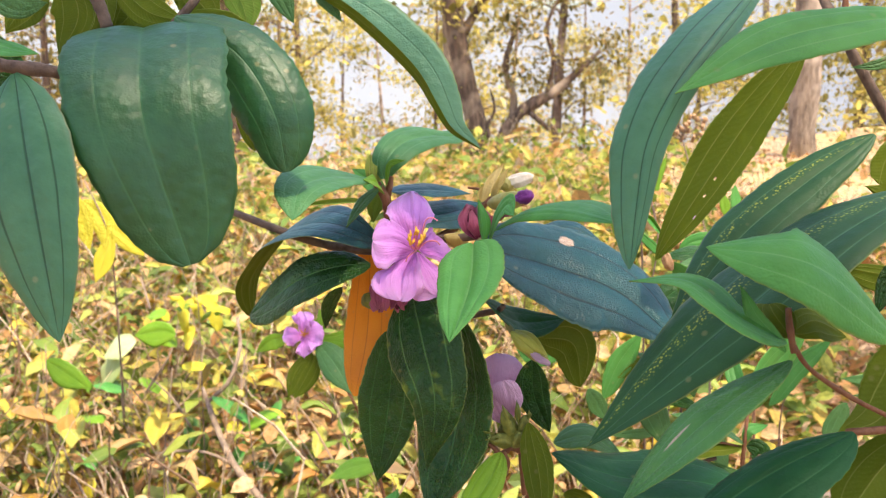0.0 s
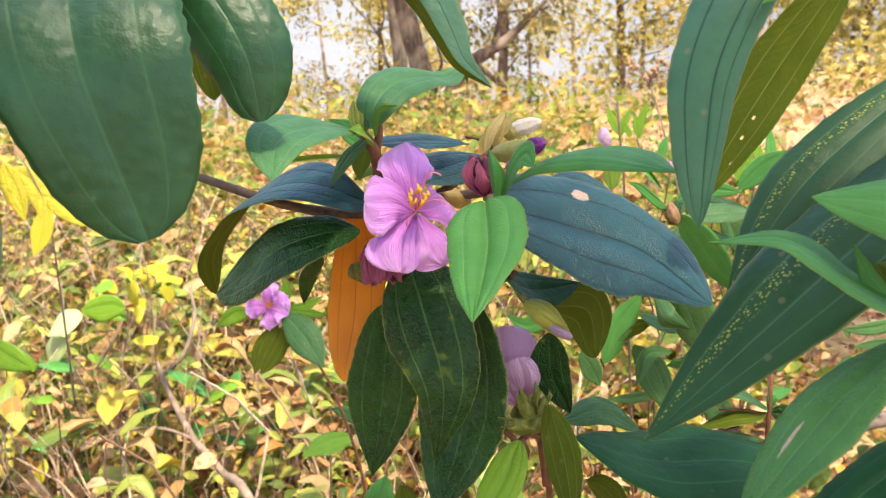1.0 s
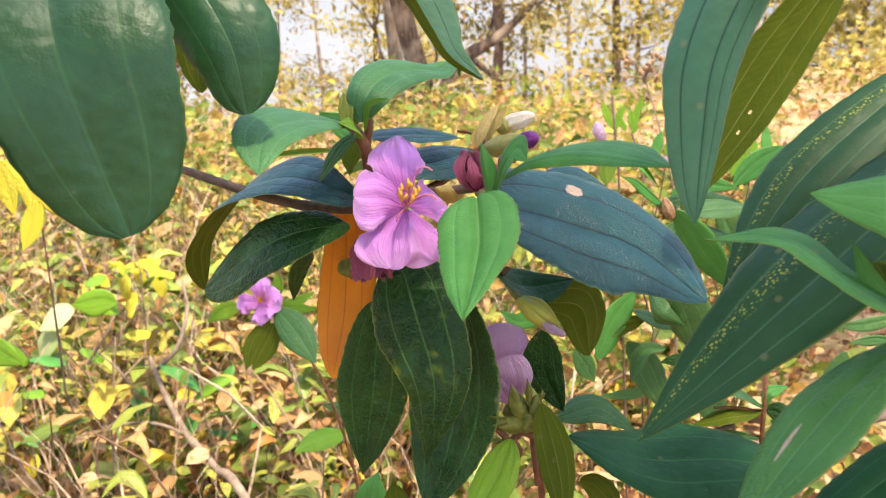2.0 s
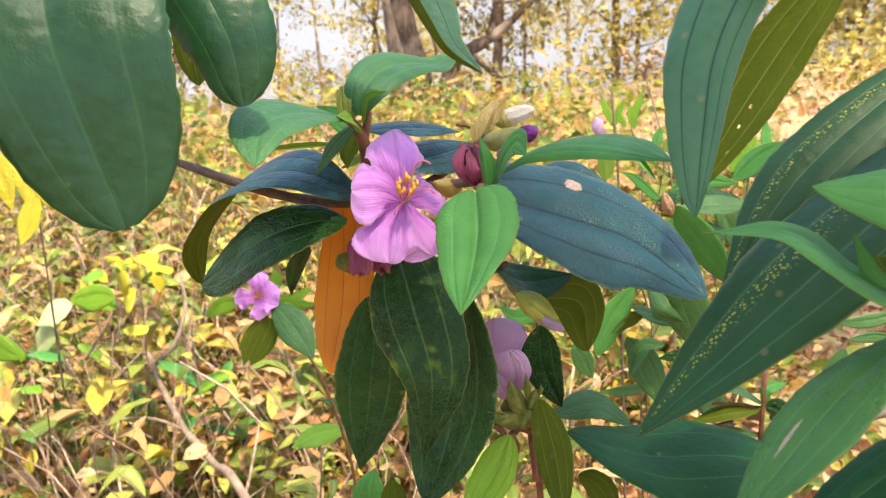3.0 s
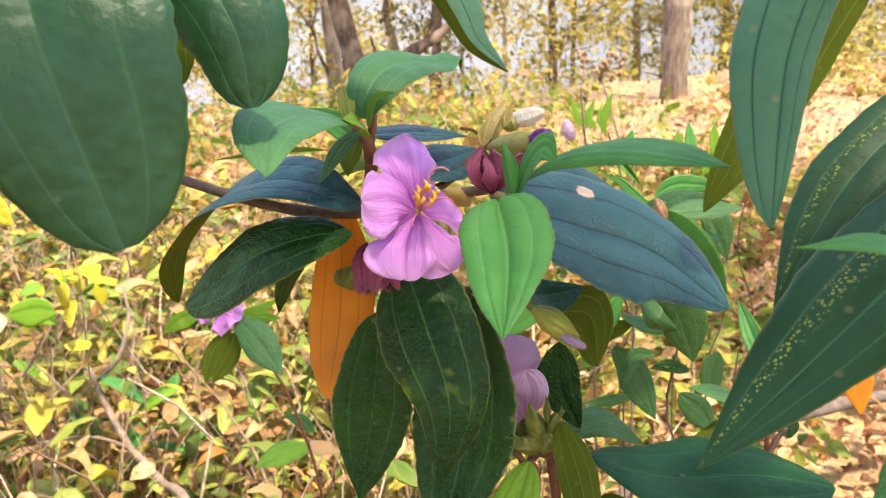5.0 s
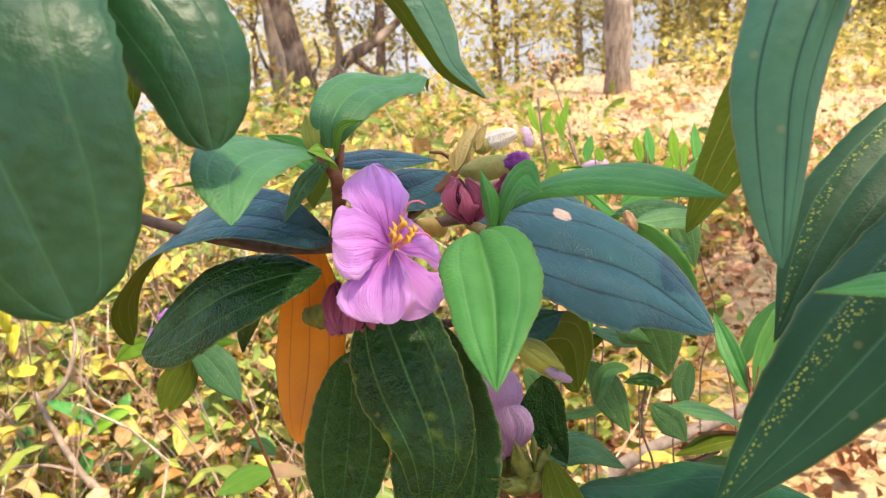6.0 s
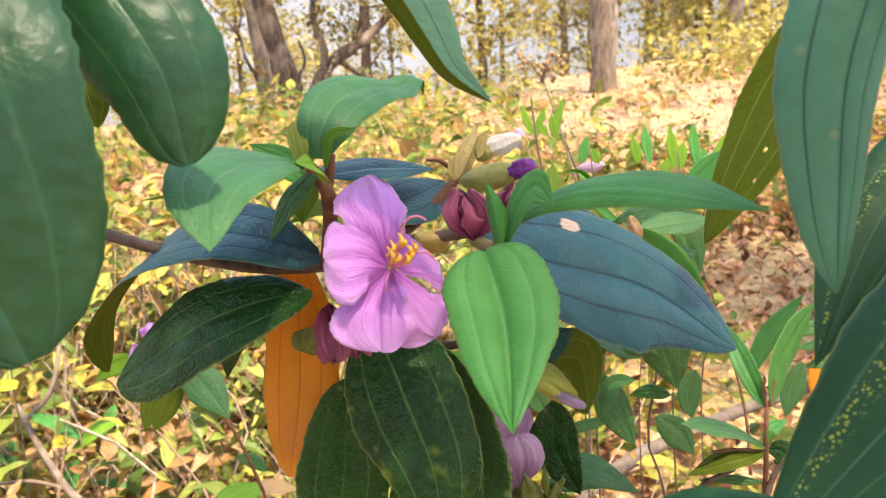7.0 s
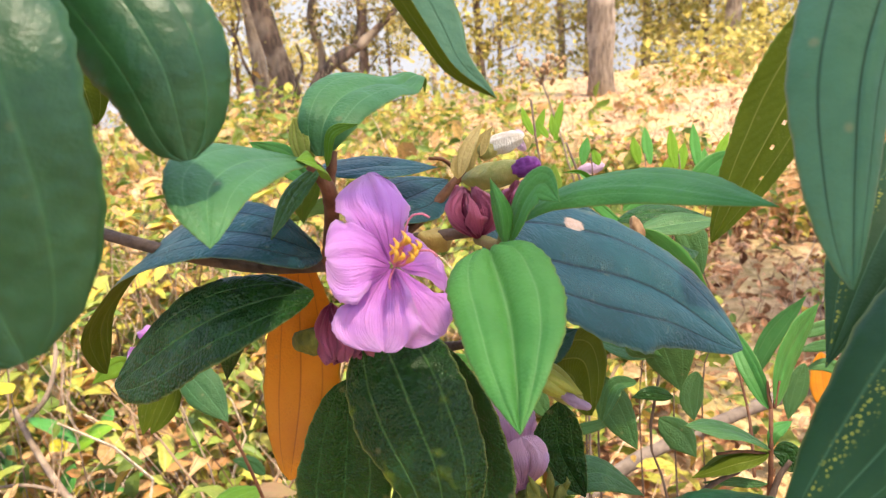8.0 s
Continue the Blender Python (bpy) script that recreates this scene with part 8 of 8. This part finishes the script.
stem(weed, [(-0.8665, 1.6914, 0.4093), (-0.8691, 1.7058, 0.2046), (-0.8397, 1.7203, 0.0000)], (0.0006, 0.0009, 0.0012), STALK, sides=5)
leaf(weed, "light", [(-0.7572, 1.6343, 0.5245), (-0.7085, 1.6234, 0.5069), (-0.6566, 1.6077, 0.4726)], (-0.0129, 0.0451, -0.0074), (0.0017, -0.0267, 0.0008), peak=0.45, n=12, m=8)
stem(weed, [(-0.7572, 1.6343, 0.5245), (-0.7876, 1.6482, 0.2622), (-0.7954, 1.6621, 0.0000)], (0.0006, 0.0009, 0.0012), STALK, sides=5)
leaf(weed, "young", [(-0.6829, 1.6195, 0.4522), (-0.6381, 1.6231, 0.4818), (-0.5901, 1.6225, 0.4967)], (-0.0178, 0.0408, -0.0047), (0.0192, -0.0229, 0.0010), peak=0.45, n=12, m=8)
stem(weed, [(-0.6829, 1.6195, 0.4522), (-0.6893, 1.6473, 0.2261), (-0.6805, 1.6752, 0.0000)], (0.0006, 0.0009, 0.0012), STALK, sides=5)
leaf(weed, "light", [(-0.6766, 1.6126, 0.4285), (-0.6850, 1.5936, 0.4044), (-0.6921, 1.5710, 0.3688)], (0.0251, -0.0206, 0.0105), (-0.0328, 0.0409, -0.0153), peak=0.45, n=12, m=8)
stem(weed, [(-0.6766, 1.6126, 0.4285), (-0.6518, 1.6254, 0.2143), (-0.6596, 1.6381, 0.0000)], (0.0006, 0.0009, 0.0012), STALK, sides=5)
leaf(weed, "light", [(-0.6976, 1.6869, 0.3371), (-0.6503, 1.6811, 0.3359), (-0.5997, 1.6711, 0.3203)], (-0.0119, 0.0413, -0.0084), (0.0052, -0.0242, -0.0013), peak=0.45, n=12, m=8)
stem(weed, [(-0.6976, 1.6869, 0.3371), (-0.6724, 1.7306, 0.1685), (-0.6420, 1.7744, 0.0000)], (0.0006, 0.0009, 0.0012), STALK, sides=5)
leaf(weed, "young", [(-0.7810, 1.6490, 0.2459), (-0.7578, 1.6366, 0.2322), (-0.7333, 1.6215, 0.2092)], (-0.0085, 0.0431, -0.0157), (-0.0017, -0.0251, 0.0065), peak=0.45, n=12, m=8)
stem(weed, [(-0.7810, 1.6490, 0.2459), (-0.7982, 1.6838, 0.1229), (-0.7796, 1.7187, 0.0000)], (0.0006, 0.0009, 0.0012), STALK, sides=5)
leaf(weed, "light", [(-0.5812, 1.7065, 0.3592), (-0.5878, 1.6929, 0.3517), (-0.5935, 1.6776, 0.3386)], (0.0181, -0.0175, 0.0037), (-0.0247, 0.0359, -0.0126), peak=0.45, n=12, m=8)
stem(weed, [(-0.5812, 1.7065, 0.3592), (-0.5989, 1.7380, 0.1796), (-0.5910, 1.7695, 0.0000)], (0.0006, 0.0009, 0.0012), STALK, sides=5)
leaf(weed, "young", [(-0.5462, 1.7854, 0.2631), (-0.5572, 1.7722, 0.2585), (-0.5670, 1.7573, 0.2481)], (0.0139, -0.0162, 0.0004), (-0.0202, 0.0336, -0.0104), peak=0.45, n=12, m=8)
stem(weed, [(-0.5462, 1.7854, 0.2631), (-0.5760, 1.8335, 0.1316), (-0.5950, 1.8817, 0.0000)], (0.0006, 0.0009, 0.0012), STALK, sides=5)
leaf(weed, "light", [(-0.8736, 1.7564, 0.2839), (-0.8815, 1.7416, 0.2733), (-0.8882, 1.7248, 0.2556)], (0.0214, -0.0169, 0.0041), (-0.0304, 0.0355, -0.0124), peak=0.45, n=12, m=8)
stem(weed, [(-0.8736, 1.7564, 0.2839), (-0.8680, 1.8117, 0.1419), (-0.8713, 1.8670, 0.0000)], (0.0006, 0.0009, 0.0012), STALK, sides=5)
leaf(weed, "yellow", [(-0.7251, 1.6055, 0.7558), (-0.7137, 1.5898, 0.7357), (-0.7017, 1.5715, 0.7068)], (-0.0085, 0.0537, -0.0127), (-0.0012, -0.0334, 0.0095), peak=0.45, n=12, m=8)
stem(weed, [(-0.7251, 1.6055, 0.7558), (-0.7429, 1.6645, 0.3779), (-0.7504, 1.7235, 0.0000)], (0.0006, 0.0009, 0.0012), STALK, sides=5)
leaf(weed, "yellow", [(-0.7600, 1.6073, 0.7733), (-0.7642, 1.5952, 0.7701), (-0.7675, 1.5822, 0.7633)], (0.0179, -0.0197, -0.0018), (-0.0278, 0.0380, -0.0039), peak=0.45, n=12, m=8)
stem(weed, [(-0.7600, 1.6073, 0.7733), (-0.8048, 1.6484, 0.3867), (-0.8178, 1.6895, 0.0000)], (0.0006, 0.0009, 0.0012), STALK, sides=5)
leaf(weed, "yellow", [(-1.0857, 1.6299, 0.2903), (-1.0928, 1.6106, 0.2650), (-1.0986, 1.5876, 0.2276)], (0.0339, -0.0219, 0.0130), (-0.0456, 0.0419, -0.0181), peak=0.45, n=12, m=8)
stem(weed, [(-1.0857, 1.6299, 0.2903), (-1.0904, 1.6804, 0.1451), (-1.1089, 1.7308, 0.0000)], (0.0006, 0.0009, 0.0012), STALK, sides=5)
leaf(weed, "young", [(-1.0076, 1.6260, 0.2512), (-1.0152, 1.6101, 0.2367), (-1.0216, 1.5915, 0.2135)], (0.0289, -0.0207, 0.0089), (-0.0398, 0.0396, -0.0170), peak=0.45, n=12, m=8)
stem(weed, [(-1.0076, 1.6260, 0.2512), (-1.0403, 1.6531, 0.1256), (-1.0657, 1.6802, 0.0000)], (0.0006, 0.0009, 0.0012), STALK, sides=5)
leaf(weed, "light", [(-0.6275, 1.7565, 0.1997), (-0.5979, 1.7480, 0.1962), (-0.5664, 1.7369, 0.1834)], (-0.0076, 0.0412, -0.0105), (0.0009, -0.0241, 0.0001), peak=0.45, n=12, m=8)
stem(weed, [(-0.6275, 1.7565, 0.1997), (-0.6248, 1.7690, 0.0998), (-0.6292, 1.7815, 0.0000)], (0.0006, 0.0009, 0.0012), STALK, sides=5)
leaf(weed, "yellow", [(-0.7653, 1.7963, 0.3728), (-0.7823, 1.7845, 0.3747), (-0.7974, 1.7708, 0.3699)], (0.0134, -0.0244, -0.0031), (-0.0241, 0.0402, -0.0057), peak=0.45, n=12, m=8)
stem(weed, [(-0.7653, 1.7963, 0.3728), (-0.7959, 1.8134, 0.1864), (-0.8164, 1.8304, 0.0000)], (0.0006, 0.0009, 0.0012), STALK, sides=5)
leaf(weed, "young", [(-0.9293, 1.6280, 0.5638), (-0.9032, 1.6172, 0.5541), (-0.8755, 1.6039, 0.5359)], (-0.0156, 0.0446, -0.0077), (0.0041, -0.0266, 0.0006), peak=0.45, n=12, m=8)
stem(weed, [(-0.9293, 1.6280, 0.5638), (-0.8929, 1.6326, 0.2819), (-0.8770, 1.6372, 0.0000)], (0.0006, 0.0009, 0.0012), STALK, sides=5)
leaf(weed, "young", [(-1.0012, 1.5002, 0.5179), (-0.9728, 1.4934, 0.5200), (-0.9428, 1.4845, 0.5149)], (-0.0224, 0.0403, -0.0075), (0.0119, -0.0236, -0.0012), peak=0.45, n=12, m=8)
stem(weed, [(-1.0012, 1.5002, 0.5179), (-1.0240, 1.5345, 0.2590), (-1.0381, 1.5688, 0.0000)], (0.0006, 0.0009, 0.0012), STALK, sides=5)
leaf(weed, "light", [(-1.0063, 1.4751, 0.4403), (-0.9806, 1.4648, 0.4323), (-0.9534, 1.4522, 0.4163)], (-0.0184, 0.0396, -0.0122), (0.0057, -0.0226, 0.0029), peak=0.45, n=12, m=8)
stem(weed, [(-1.0063, 1.4751, 0.4403), (-1.0127, 1.5203, 0.2201), (-1.0107, 1.5655, 0.0000)], (0.0006, 0.0009, 0.0012), STALK, sides=5)
leaf(weed, "yellow", [(-0.9204, 1.7645, 0.6589), (-0.9355, 1.7585, 0.6785), (-0.9488, 1.7505, 0.6909)], (0.0009, -0.0231, -0.0004), (-0.0165, 0.0387, 0.0007), peak=0.45, n=12, m=8)
stem(weed, [(-0.9204, 1.7645, 0.6589), (-0.9599, 1.7718, 0.3294), (-0.9658, 1.7791, 0.0000)], (0.0006, 0.0009, 0.0012), STALK, sides=5)
leaf(weed, "light", [(-0.6704, 1.8266, 0.4359), (-0.6806, 1.8078, 0.4136), (-0.6896, 1.7858, 0.3803)], (0.0206, -0.0163, 0.0057), (-0.0270, 0.0367, -0.0102), peak=0.45, n=12, m=8)
stem(weed, [(-0.6704, 1.8266, 0.4359), (-0.6310, 1.8650, 0.2180), (-0.6284, 1.9035, 0.0000)], (0.0006, 0.0009, 0.0012), STALK, sides=5)
leaf(weed, "young", [(-0.5061, 1.8184, 0.3537), (-0.4868, 1.8046, 0.3368), (-0.4663, 1.7879, 0.3104)], (-0.0004, 0.0393, -0.0110), (-0.0070, -0.0199, 0.0042), peak=0.45, n=12, m=8)
stem(weed, [(-0.5061, 1.8184, 0.3537), (-0.4882, 1.8199, 0.1768), (-0.4830, 1.8214, 0.0000)], (0.0006, 0.0009, 0.0012), STALK, sides=5)
leaf(weed, "young", [(-0.5319, 1.7620, 0.1844), (-0.5093, 1.7507, 0.1743), (-0.4852, 1.7369, 0.1556)], (-0.0024, 0.0412, -0.0133), (-0.0047, -0.0232, 0.0036), peak=0.45, n=12, m=8)
stem(weed, [(-0.5319, 1.7620, 0.1844), (-0.5154, 1.8054, 0.0922), (-0.4987, 1.8488, 0.0000)], (0.0006, 0.0009, 0.0012), STALK, sides=5)
leaf(weed, "light", [(-0.3992, 1.5923, 0.2691), (-0.3790, 1.5830, 0.2660), (-0.3576, 1.5717, 0.2563)], (-0.0032, 0.0437, -0.0143), (-0.0018, -0.0264, 0.0035), peak=0.45, n=12, m=8)
stem(weed, [(-0.3992, 1.5923, 0.2691), (-0.3958, 1.6198, 0.1345), (-0.4163, 1.6472, 0.0000)], (0.0006, 0.0009, 0.0012), STALK, sides=5)
leaf(weed, "yellow", [(-0.9184, 1.6901, 0.4229), (-0.9334, 1.6785, 0.4249), (-0.9465, 1.6652, 0.4206)], (0.0137, -0.0211, -0.0026), (-0.0261, 0.0367, -0.0062), peak=0.45, n=12, m=8)
stem(weed, [(-0.9184, 1.6901, 0.4229), (-0.9332, 1.7216, 0.2115), (-0.9462, 1.7532, 0.0000)], (0.0006, 0.0009, 0.0012), STALK, sides=5)
leaf(sapling, "young", [(-0.1697, 0.9348, 0.7783), (-0.1952, 0.9120, 0.7815), (-0.2213, 0.8864, 0.7762)], (0.0095, -0.0208, -0.0048), (-0.0085, 0.0117, 0.0041), peak=0.5, n=16, m=10)
leaf(sapling, "mid", [(-0.1630, 0.9397, 0.7913), (-0.1767, 0.9424, 0.8046), (-0.1972, 0.9420, 0.8104)], (-0.0025, -0.0029, -0.0082), (0.0008, 0.0024, 0.0074), peak=0.5, n=16, m=10)
